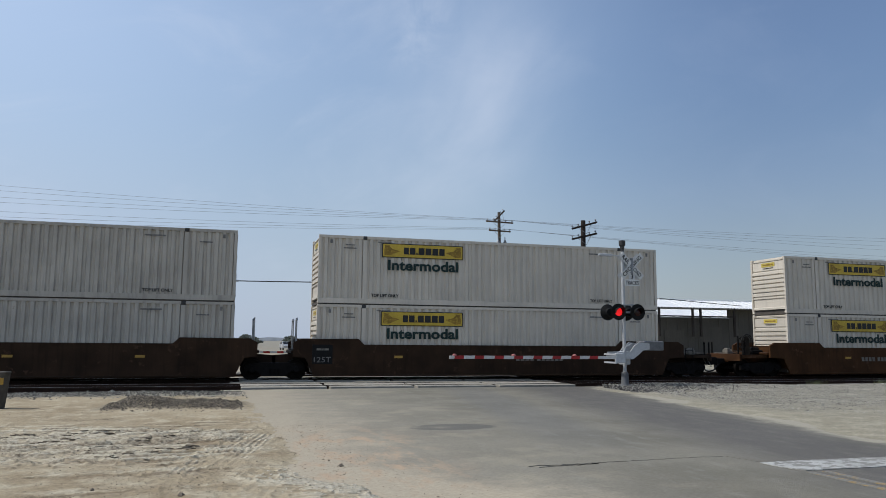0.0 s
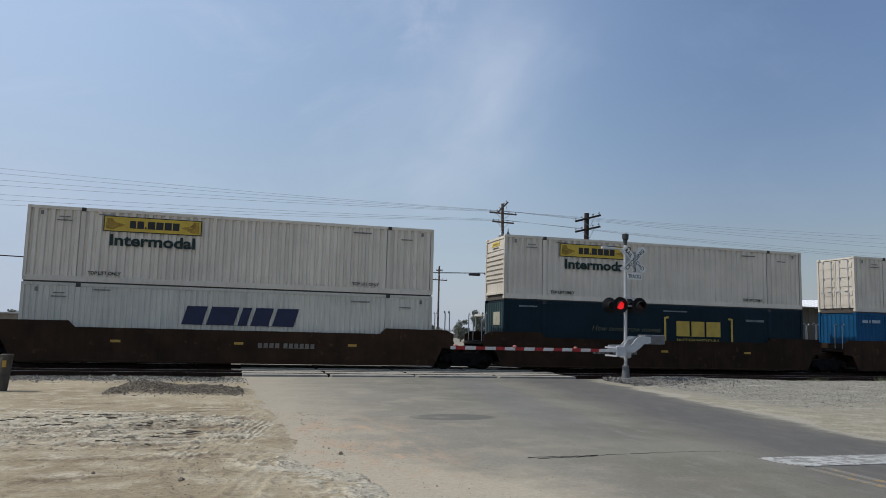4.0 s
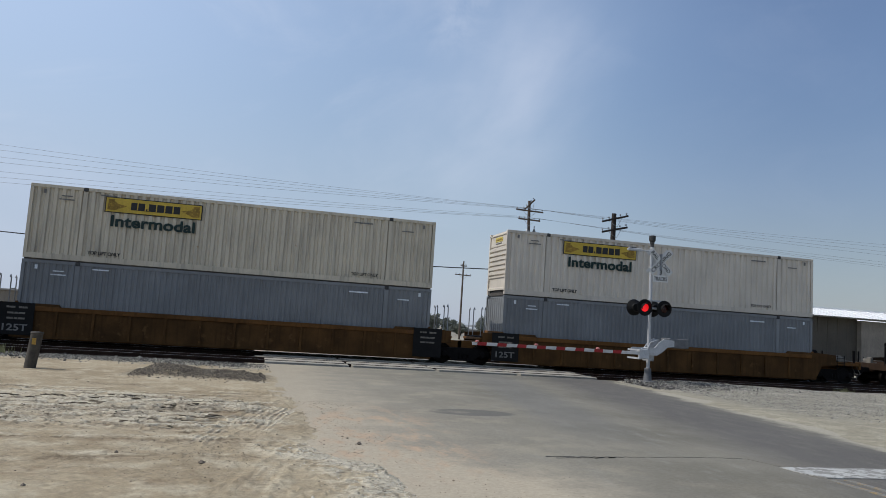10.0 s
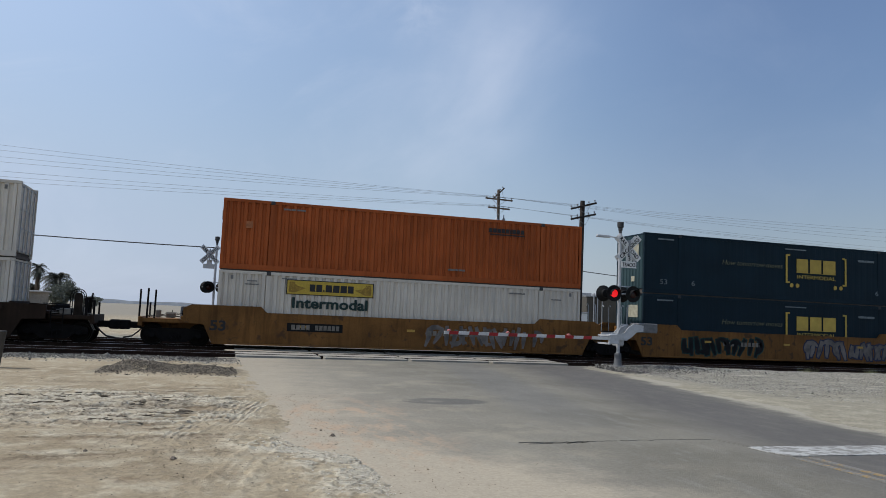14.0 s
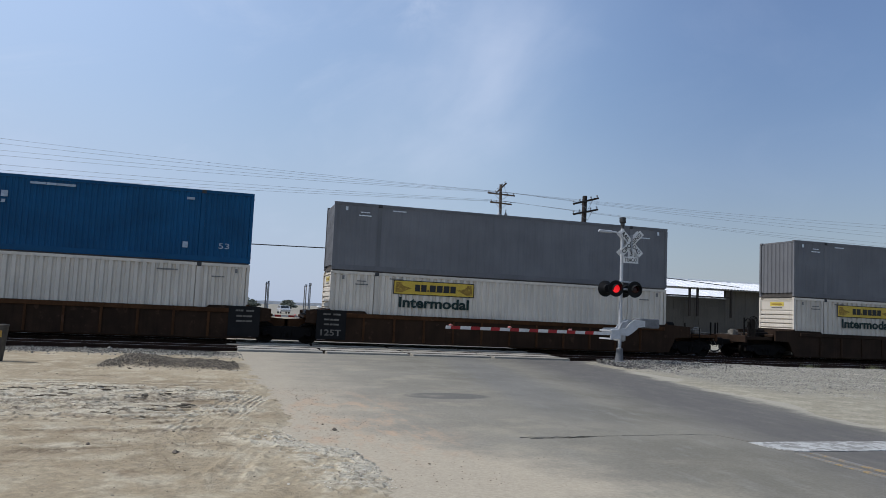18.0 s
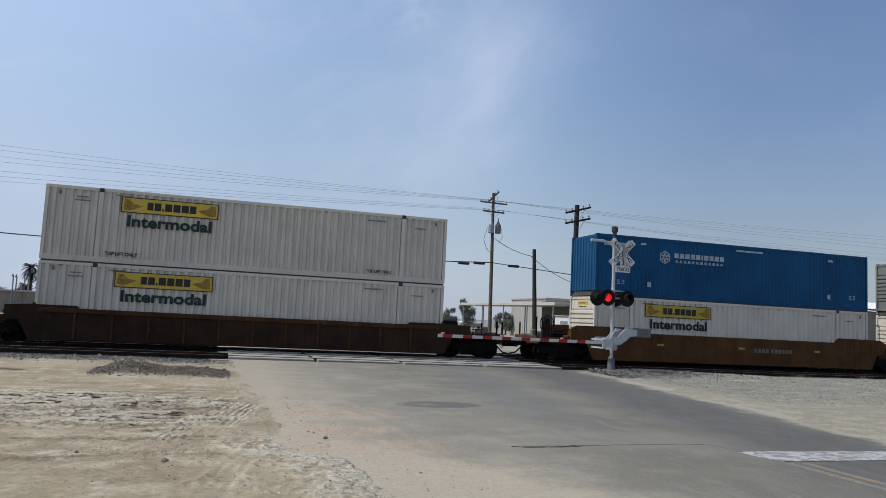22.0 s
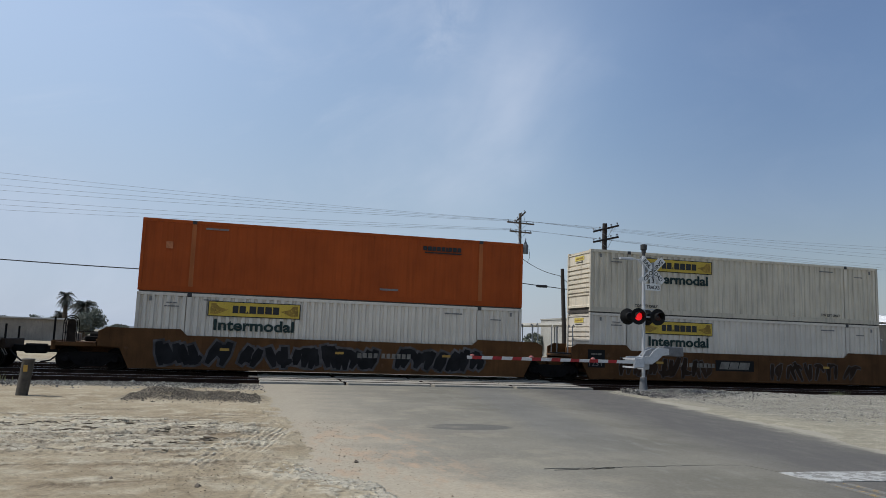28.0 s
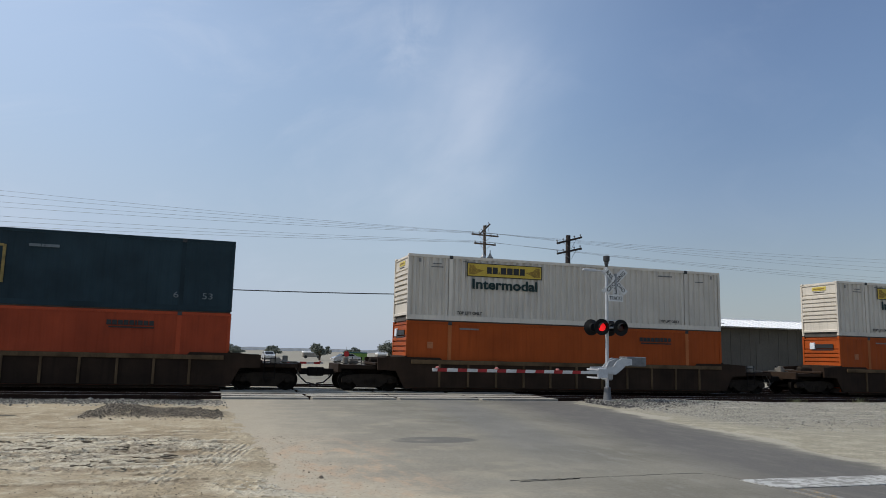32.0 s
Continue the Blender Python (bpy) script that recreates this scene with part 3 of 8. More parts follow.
def ground_layers(x, y):
    """Height of the dirt, and how far it is pale crust, brown clods or ridge shade put in as colour."""
    x, y = np.asarray(x, float), np.asarray(y, float)
    z = 0.03 + 0.045 * vnoise(x * 0.35 + 3, y * 0.35) + 0.022 * vnoise(x * 1.3, y * 1.9 + 7) + 0.014 * vnoise(x * 4.1, y * 5.3) + 0.011 * vnoise(x * 9, y * 10) + 0.007 * vnoise(x * 19, y * 21)
    crumble = vnoise(x * 2.3 + 4, y * 3.1) + 0.6 * vnoise(x * 5.3, y * 6.7 + 2) + 0.3 * vnoise(x * 13.3, y * 14.1)
    grit = vnoise(x * 27 + 1, y * 24) + 0.6 * np.sign(vnoise(x * 11, y * 13 + 6)) * np.abs(vnoise(x * 11, y * 13 + 6)) ** 0.5
    crust, clod_shade = np.zeros_like(z), np.zeros_like(z)
    # scattered small clods and chips
    chips = step(0.26, 0.31, vnoise(x * 10.3 + 50, y * 8.1)) * step(-0.1, 0.2, vnoise(x * 0.7, y * 0.9 + 30) + 0.15)
    z = z + 0.018 * chips * (1 - step(17, 19, y))
    stop = 1 - step(-0.1, 0.9, x + 0.5 * vnoise(x * 0.9, y * 1.7))
    for k, (y0, y1, h, w) in enumerate(RIDGES):
        line = y0 + (y1 - y0) * (x + 3.5) / 3.5 + 0.30 * vnoise(x * 0.7 + k * 7.3, k * 3.1) + 0.10 * vnoise(x * 2.9, k * 5.7) + 0.05 * vnoise(x * 9.1, k * 2.3)
        d = y - line
        wide = w * (1 + 0.9 * vnoise(x * 0.9 + k * 11, k * 1.7))
        there = step(-0.26, -0.06, vnoise(x * 0.6 + k * 3.7, k * 9.1) + 0.2 * vnoise(x * 5.1, k)) * stop
        rise = step(-0.014, 0.014, d + 0.20 * crumble + 0.03 * grit) * (1 - step(0.06, wide, d))
        z = z + 0.40 * h * there * rise * (1 + 0.5 * crumble + 0.12 * grit)
        crust = np.maximum(crust, there * step(-0.02, 0.03, d + 0.20 * crumble) * (1 - step(wide * 0.5, wide, d + 0.2 * crumble)) * min(1, h / 0.06) * step(-0.15, 0.05, crumble + 0.8 * vnoise(x * 1.7, y * 2.3) + 0.3 * grit))
        # near foot of each ridge: its shade put in as dark colour
        clod_shade = np.maximum(clod_shade, there * step(-0.30, -0.08, d + 0.2 * crumble) * (1 - step(-0.03, 0.01, d + 0.2 * crumble)) * step(-0.35, 0.15, crumble + 0.5 * vnoise(x * 1.5, y * 2.5 + 9)))
    wedge = step(11.2, 11.7, y - 0.10 * x + 0.5 * crumble) * (1 - step(14.6, 15.3, y + 0.10 * x + 0.4 * crumble)) * (1 - step(-1.0, -0.2, x + 0.25 * (13.6 - y) + 0.3 * crumble))
    crust = np.maximum(crust, wedge * (0.35 + 0.65 * step(-0.25, 0.1, crumble + vnoise(x * 0.8 + 2, y * 1.9))))
    # tyre tracks that swing from the ruts to the road, pressed in fine bars
    for px, py, qx, qy, w, pitch, amp in ((-0.55, 9.9, 0.62, 15.0, 0.20, 0.10, 0.011), (-0.05, 10.3, 0.92, 14.6, 0.18, 0.10, 0.010), (0.05, 7.0, 0.85, 10.6, 0.16, 0.12, 0.002)):
        ux, uy = qx - px, qy - py
        ln = math.hypot(ux, uy)
        ux, uy = ux / ln, uy / ln
        along, across = (x - px) * ux + (y - py) * uy, (x - px) * uy - (y - py) * ux + 0.12 * vnoise(y * 0.6, 4.4)
        inside = (1 - step(w * 0.8, w * 1.2, np.abs(across))) * step(0, 0.5, along) * (1 - step(ln - 0.6, ln, along))
        bars = 0.5 + 0.5 * np.sin(across * 6.283 / pitch + 1.5 * vnoise(along * 2, across * 3))
        z = z + inside * (amp * bars * (1.1 + 0.35 * crumble + 0.3 * grit) - 0.006) + 0.010 * step(w * 0.7, w * 1.1, np.abs(across)) * (1 - step(w * 1.2, w * 1.8, np.abs(across))) * step(0, 0.5, along) * (1 - step(ln - 0.6, ln, along)) * (1 + crumble)
        crust = np.maximum(crust, inside * bars * min(0.9, amp * 90) * step(-0.3, 0.0, crumble + vnoise(x * 1.3, y * 0.9)))
    # broken crust along the rim of the asphalt
    rim = road_left(y)
    rubble = step(6.6, 7.4, y) * (1 - step(9.7, 10.9, y)) * step(-1.25, -0.55, x - rim + 0.5 * vnoise(x * 1.1, y * 0.9)) * (1 - step(-0.02, 0.10, x - rim))
    lumps = np.clip(crumble + 0.35 * vnoise(x * 24, y * 23), -0.4, 1)
    z = z + rubble * (0.004 + 0.020 * lumps + 0.014 * grit)
    crust = np.maximum(crust, 1.25 * rubble * step(-0.36, -0.02, lumps + 0.9 * vnoise(x * 1.9 + 8, y * 2.2) + 0.3 * grit))
    lip = np.exp(-((x - rim + 0.08) / 0.07) ** 2) * step(7.0, 7.6, y) * (1 - step(9.8, 10.2, y))
    z = z + 0.018 * lip * (1 + crumble + grit)
    crust = np.maximum(crust, 1.5 * lip * step(-0.4, 0.0, crumble + grit))
    crust = np.maximum(crust, 0.8 * step(0.08, 0.2, vnoise(x * 1.1 + 3, y * 4.5) + 0.35 * crumble) * stop * step(11.0, 12.0, y) * (1 - step(15.0, 16.2, y)))
    clod_shade = np.maximum(clod_shade, step(0.30, 0.5, vnoise(x * 0.9 + 40, y * 0.8) + 0.4 * crumble) * (1 - step(17, 19, y)) * 0.7)
    left, right = rim + 0.10 * vnoise(y * 1.3, 5.0) + 0.06 * vnoise(y * 5.0, x * 4.0), road_right(y) + 0.5 * vnoise(y * 0.5 + 9, x * 0.2)
    inside = step(left - 0.4, left + 0.35, x) * (1 - step(right - 0.3, right + 0.3, x))
    z = z * (1 - inside) - 0.03 * inside - 0.07 * step(0.55, 1.0, inside)
    # gravel rising at the signal, level bed at the tracks
    z = z + 0.10 * np.exp(-((x - 15.0) / 3.5) ** 2 - ((y - 25.0) / 2.4) ** 2)
    z = z + step(14.5, 17, x) * step(19, 23, y) * 0.05
    bed = step(25.9, 27.0, y) * (1 - step(39.0, 41.0, y))
    z = z * (1 - bed) - 0.09 * bed
    # heap of spilled gravel
    heap = np.exp(-((y - 20.6) / 0.8) ** 2) * (0.23 * np.exp(-((x + 2.05) / 0.62) ** 2) + 0.13 * np.exp(-((x + 0.75) / 1.0) ** 4)) * (1 + 0.7 * vnoise(x * 1.7, y * 1.7) + 0.4 * vnoise(x * 5, y * 5))
    z = z + heap
    far = np.hypot(x, y - 20)
    return z * (1 - step(60, 120, far)) - 0.05 * step(60, 120, far), crust, clod_shade


def ground_height(x, y):
    return ground_layers(x, y)[0]


def spaced(fine0, fine1, d, reach, grow=1.18):
    xs = list(np.arange(fine0, fine1, d))
    s, e, k = fine0, xs[-1], d
    lo, hi = [], []
    while s > -reach:
        k *= grow
        s -= k
        lo.append(s)
    k = d
    while e < reach:
        k *= grow
        e += k
        hi.append(e)
    return np.array(lo[::-1] + xs + hi)


def build_ground():
    gx, gy = spaced(-5.6, 2.2, 0.028, 4000, 1.10), spaced(6.4, 17.4, 0.028, 4000, 1.06)
    X, Y = np.meshgrid(gx, gy)
    Z, crust, clod_shade = ground_layers(X, Y)
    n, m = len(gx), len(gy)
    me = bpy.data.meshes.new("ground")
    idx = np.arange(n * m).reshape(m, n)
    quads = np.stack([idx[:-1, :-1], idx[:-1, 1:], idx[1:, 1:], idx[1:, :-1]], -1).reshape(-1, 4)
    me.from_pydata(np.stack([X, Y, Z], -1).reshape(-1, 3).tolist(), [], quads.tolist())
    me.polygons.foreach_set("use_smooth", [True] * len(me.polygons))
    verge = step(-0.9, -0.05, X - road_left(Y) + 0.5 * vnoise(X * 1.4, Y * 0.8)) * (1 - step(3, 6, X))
    for key, v in (("crust", crust), ("clod_shade", clod_shade), ("verge", verge)):
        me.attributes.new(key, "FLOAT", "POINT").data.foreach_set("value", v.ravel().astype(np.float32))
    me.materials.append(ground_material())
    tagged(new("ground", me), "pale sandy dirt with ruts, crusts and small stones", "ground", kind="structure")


def ground_material():
    m = bpy.data.materials.new("sandy_dirt")
    m.use_nodes = True
    n, l = m.node_tree.nodes, m.node_tree.links
    b = n["Principled BSDF"]
    tc = n.new("ShaderNodeTexCoord")
    sep = n.new("ShaderNodeSeparateXYZ")
    l.new(tc.outputs["Object"], sep.inputs[0])

    def noise_of(scale, detail=6.0, stretch=None, rough=0.6):
        t = n.new("ShaderNodeTexNoise")
        t.inputs["Scale"].default_value, t.inputs["Detail"].default_value, t.inputs["Roughness"].default_value = scale, detail, rough
        if stretch:
            mp = n.new("ShaderNodeMapping")
            mp.inputs["Scale"].default_value = stretch
            l.new(tc.outputs["Object"], mp.inputs[0]), l.new(mp.outputs[0], t.inputs["Vector"])
        else:
            l.new(tc.outputs["Object"], t.inputs["Vector"])
        return t.outputs[0]

    def rng(v, a, b2, c=0.0, d=1.0):
        r = n.new("ShaderNodeMapRange")
        r.interpolation_type = "SMOOTHSTEP"
        for k, q in enumerate((a, b2, c, d)):
            r.inputs[k + 1].default_value = q
        l.new(v, r.inputs[0])
        return r.outputs[0]

    def mul(a, c):
        k = n.new("ShaderNodeMath")
        k.operation = "MULTIPLY"
        l.new(a, k.inputs[0])
        if isinstance(c, float):
            k.inputs[1].default_value = c
        else:
            l.new(c, k.inputs[1])
        return k.outputs[0]

    def addto(a, c):
        k = n.new("ShaderNodeMath")
        l.new(a, k.inputs[0]), l.new(c, k.inputs[1])
        return k.outputs[0]

    def mix(f, a, c):
        k = n.new("ShaderNodeMix")
        k.data_type = "RGBA"
        l.new(f, k.inputs[0])
        for sock, v in ((6, a), (7, c)):
            if isinstance(v, tuple):
                k.inputs[sock].default_value = (*v, 1)
            else:
                l.new(v, k.inputs[sock])
        return k.outputs[2]

    x, y = sep.outputs[0], sep.outputs[1]
    big, mid, small = noise_of(0.35), noise_of(1.8, 9.0), noise_of(14.0, 8.0, None, 0.7)
    lumps = noise_of(5.0, 9.0, (0.8, 1.5, 1.0), 0.68)
    col = mix(rng(big, 0.35, 0.65), (0.295, 0.240, 0.165), (0.39, 0.330, 0.238))
    col = mix(rng(mid, 0.45, 0.68), col, (0.45, 0.395, 0.30))
    # pale dried crust on ridges, treads and the rim of the road
    def layer(key):
        t = n.new("ShaderNodeAttribute")
        t.attribute_name = key
        return t.outputs["Fac"]
    col = mix(mul(layer("verge"), 0.8), col, mix(rng(mid, 0.4, 0.65), (0.35, 0.297, 0.212), (0.41, 0.354, 0.264)))
    col = mix(mul(layer("crust"), rng(small, 0.30, 0.58, 0.45, 1.0)), col, (0.61, 0.56, 0.46))
    # darker flecks where the crust's own bump dips
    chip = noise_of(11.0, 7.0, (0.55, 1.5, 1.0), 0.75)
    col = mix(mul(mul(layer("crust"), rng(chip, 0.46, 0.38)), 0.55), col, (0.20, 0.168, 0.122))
    # brown clods, plus the shade painted along the near foot of the ridges
    col = mix(mul(layer("clod_shade"), rng(small, 0.65, 0.35, 0.35, 0.9)), col, (0.15, 0.115, 0.08))
    # damp-looking brown stains
    stain = noise_of(0.8, 5.0, (1.0, 1.5, 1.0))
    col = mix(mul(rng(stain, 0.56, 0.72), mul(rng(y, 20.0, 10.0), 0.75)), col, (0.215, 0.16, 0.105))
    col = mix(mul(rng(x, 9.0, 11.5), 0.75), col, mix(rng(mid, 0.4, 0.65), (0.27, 0.26, 0.215), (0.35, 0.335, 0.28)))
    # gravel by the tracks and on the far side of the road
    g = noise_of(24.0, 2.0)
    gcol = mix(rng(g, 0.35, 0.65), (0.185, 0.174, 0.148), (0.345, 0.328, 0.28))
    # darker patches and pale drifts in the gravel, by stretched noise
    drift = noise_of(1.1, 6.0, (0.45, 1.6, 1.0), 0.65)
    gcol = mix(mul(rng(drift, 0.46, 0.34), 0.7), gcol, (0.12, 0.112, 0.094))
    gcol = mix(mul(rng(drift, 0.54, 0.66), 0.8), gcol, (0.42, 0.40, 0.345))
    edge = noise_of(0.9, 5.0)
    bend = n.new("ShaderNodeMath")
    bend.operation = "MULTIPLY_ADD"
    l.new(edge, bend.inputs[0])
    bend.inputs[1].default_value = 4.0
    l.new(y, bend.inputs[2])
    left_g = rng(bend.outputs[0], 25.6, 26.6)
    right_g = mul(rng(bend.outputs[0], 14.5, 21.0), rng(x, 12.6, 14.4))
    far_off = rng(y, 46.0, 40.0)
    k = n.new("ShaderNodeMath")
    k.operation = "MAXIMUM"
    l.new(left_g, k.inputs[0]), l.new(right_g, k.inputs[1])
    col = mix(mul(k.outputs[0], far_off), col, gcol)
    # heap of darker gravel
    hx, hy = rng(x, -3.3, -2.7), rng(x, 0.9, 0.1)
    hz = mul(rng(y, 19.3, 20.0), rng(y, 22.0, 21.4))
    col = mix(mul(mul(mul(hx, hy), hz), rng(mid, 0.35, 0.5)), col, mix(rng(g, 0.35, 0.65), (0.075, 0.065, 0.052), (0.20, 0.175, 0.14)))
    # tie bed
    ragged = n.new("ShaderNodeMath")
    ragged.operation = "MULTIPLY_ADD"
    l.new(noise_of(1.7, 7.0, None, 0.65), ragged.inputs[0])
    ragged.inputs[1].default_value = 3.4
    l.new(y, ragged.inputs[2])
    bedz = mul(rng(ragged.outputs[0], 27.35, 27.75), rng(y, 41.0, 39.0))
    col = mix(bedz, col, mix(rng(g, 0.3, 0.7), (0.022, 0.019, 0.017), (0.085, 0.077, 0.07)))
    fine = n.new("ShaderNodeMix")
    fine.data_type, fine.blend_type = "RGBA", "OVERLAY"
    fine.inputs[0].default_value = 0.6
    l.new(col, fine.inputs[6]), l.new(small, fine.inputs[7])
    # darker brown in the dips of the lumps that also drive the bump
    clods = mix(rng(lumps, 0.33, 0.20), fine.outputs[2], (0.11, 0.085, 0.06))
    # beyond 70 m the colour blends towards one flat greyish tan
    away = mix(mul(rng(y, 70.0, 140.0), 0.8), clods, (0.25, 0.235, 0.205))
    warm = n.new("ShaderNodeMix")
    warm.data_type, warm.blend_type = "RGBA", "MULTIPLY"
    warm.inputs[0].default_value, warm.inputs[7].default_value = 1.0, (0.968, 0.947, 0.88, 1)
    l.new(away, warm.inputs[6])
    l.new(warm.outputs[2], b.inputs["Base Color"])
    b.inputs["Roughness"].default_value = 0.95
    b.inputs["Specular IOR Level"].default_value = 0.2
    bp = n.new("ShaderNodeBump")
    bp.inputs["Strength"].default_value, bp.inputs["Distance"].default_value = 0.9, 0.05
    l.new(addto(mul(mul(layer("crust"), chip), 1.1), addto(mul(small, 0.35), addto(lumps, mul(mid, 0.6)))), bp.inputs["Height"]), l.new(bp.outputs[0], b.inputs["Normal"])
    return m


def road_material():
    m = bpy.data.materials.new("worn_asphalt")
    m.use_nodes = True
    n, l = m.node_tree.nodes, m.node_tree.links
    b = n["Principled BSDF"]
    tc = n.new("ShaderNodeTexCoord")
    sep = n.new("ShaderNodeSeparateXYZ")
    l.new(tc.outputs["Object"], sep.inputs[0])
    x, y = sep.outputs[0], sep.outputs[1]

    def noise_of(scale, detail=6.0, stretch=(1, 1, 1), rough=0.6):
        t, mp = n.new("ShaderNodeTexNoise"), n.new("ShaderNodeMapping")
        t.inputs["Scale"].default_value, t.inputs["Detail"].default_value, t.inputs["Roughness"].default_value = scale, detail, rough
        mp.inputs["Scale"].default_value = stretch
        l.new(tc.outputs["Object"], mp.inputs[0]), l.new(mp.outputs[0], t.inputs["Vector"])
        return t.outputs[0]

    def rng(v, a, b2, c=0.0, d=1.0):
        r = n.new("ShaderNodeMapRange")
        r.interpolation_type = "SMOOTHSTEP"
        for k, q in enumerate((a, b2, c, d)):
            r.inputs[k + 1].default_value = q
        l.new(v, r.inputs[0])
        return r.outputs[0]

    def calc(op, a, c, d=None):
        k = n.new("ShaderNodeMath")
        k.operation = op
        for s, v in enumerate((a, c, d)):
            if v is None:
                continue
            if isinstance(v, (int, float)):
                k.inputs[s].default_value = v
            else:
                l.new(v, k.inputs[s])
        return k.outputs[0]

    def mix(f, a, c):
        k = n.new("ShaderNodeMix")
        k.data_type = "RGBA"
        l.new(f, k.inputs[0])
        for sock, v in ((6, a), (7, c)):
            if isinstance(v, tuple):
                k.inputs[sock].default_value = (*v, 1)
            else:
                l.new(v, k.inputs[sock])
        return k.outputs[2]

    big, mid, fine = noise_of(0.45), noise_of(2.2, 7.0, (1.6, 0.5, 1)), noise_of(26.0, 9.0, (1, 1, 1), 0.75)
    col = mix(rng(big, 0.35, 0.65), (0.159, 0.148, 0.118), (0.215, 0.200, 0.160))
    col = mix(calc("MULTIPLY", rng(mid, 0.5, 0.7), 0.5), col, (0.25, 0.24, 0.203))
    # bleached and dusty on the side of the dirt
    col = mix(calc("MULTIPLY", rng(calc("MULTIPLY_ADD", mid, 1.2, x), 7.2, 2.4), 0.75), col, (0.282, 0.255, 0.202))
    # the lane that traffic has rubbed dark, bending with the road
    lane = calc("MULTIPLY_ADD", y, -0.165, x)
    lane = calc("MULTIPLY_ADD", mid, 0.5, lane)
    dark = calc("MULTIPLY", rng(lane, 5.2, 7.3), rng(lane, 9.9, 8.6))
    lane2 = calc("MULTIPLY", rng(lane, 3.0, 3.9), rng(lane, 5.6, 4.6))
    col = mix(calc("MULTIPLY", dark, rng(mid, 0.35, 0.65, 0.9, 0.7)), col, (0.108, 0.102, 0.096))
    col = mix(calc("MULTIPLY", calc("MULTIPLY", lane2, rng(y, 9.0, 15.0)), 0.45), col, (0.15, 0.148, 0.142))
    # oily patch
    ex = calc("MULTIPLY", calc("SUBTRACT", x, 4.35), 1.0)
    ey = calc("MULTIPLY", calc("SUBTRACT", y, 14.45), 1.6)
    d2 = calc("ADD", calc("MULTIPLY", ex, ex), calc("MULTIPLY", ey, ey))
    col = mix(calc("MULTIPLY", rng(calc("MULTIPLY_ADD", mid, 0.4, d2), 1.05, 0.8), 0.7), col, (0.105, 0.102, 0.095))
    # blown and tracked-in dust from the dirt verge
    dustn = noise_of(0.9, 8.0, (1, 1, 1), 0.66)
    reach = calc("MULTIPLY_ADD", dustn, 3.6, calc("MULTIPLY", x, -1.0))
    reach = calc("ADD", reach, rng(y, 10.5, 7.0, 0.0, 1.8))
    dust = rng(reach, -1.2, 0.6)
    near = rng(y, 22.0, 9.0, 0.6, 1.0)
    far_dust = noise_of(0.7, 6.0)
    col = mix(calc("MULTIPLY", rng(far_dust, 0.5, 0.66), calc("MULTIPLY", rng(x, 7.0, 3.5), 0.5)), col, (0.345, 0.308, 0.23))
    col = mix(calc("MULTIPLY", dust, near), col, (0.40, 0.346, 0.258))
    # pinkish powder spilled where wheels leave the dirt
    pink = calc("MULTIPLY", rng(noise_of(1.6, 8.0, (1.4, 0.6, 1), 0.7), 0.47, 0.62), calc("MULTIPLY", calc("MULTIPLY", rng(y, 7.5, 9.5), rng(y, 16.0, 12.5)), calc("MULTIPLY", rng(x, 0.8, 1.3), rng(x, 3.6, 2.2))))
    col = mix(calc("MULTIPLY", pink, 0.85), col, (0.43, 0.315, 0.215))
    rdust = calc("MULTIPLY", rng(calc("MULTIPLY_ADD", dustn, 1.5, lane), 9.9, 10.4), 0.9)
    col = mix(rdust, col, (0.36, 0.33, 0.26))
    ov = n.new("ShaderNodeMix")
    ov.data_type, ov.blend_type = "RGBA", "OVERLAY"
    ov.inputs[0].default_value = 0.5
    l.new(col, ov.inputs[6]), l.new(fine, ov.inputs[7])
    l.new(ov.outputs[2], b.inputs["Base Color"])
    b.inputs["Roughness"].default_value = 0.9
    b.inputs["Specular IOR Level"].default_value = 0.15
    bp = n.new("ShaderNodeBump")
    bp.inputs["Strength"].default_value, bp.inputs["Distance"].default_value = 0.6, 0.02
    l.new(fine, bp.inputs["Height"]), l.new(bp.outputs[0], b.inputs["Normal"])
    return m


def worn_paint(name, color, base, keep):
    m = material(name, color, 0.7, vary=0.12, scale=3, fine=40, bump=0.1, worn=base, worn_at=keep, tone=0)
    return m


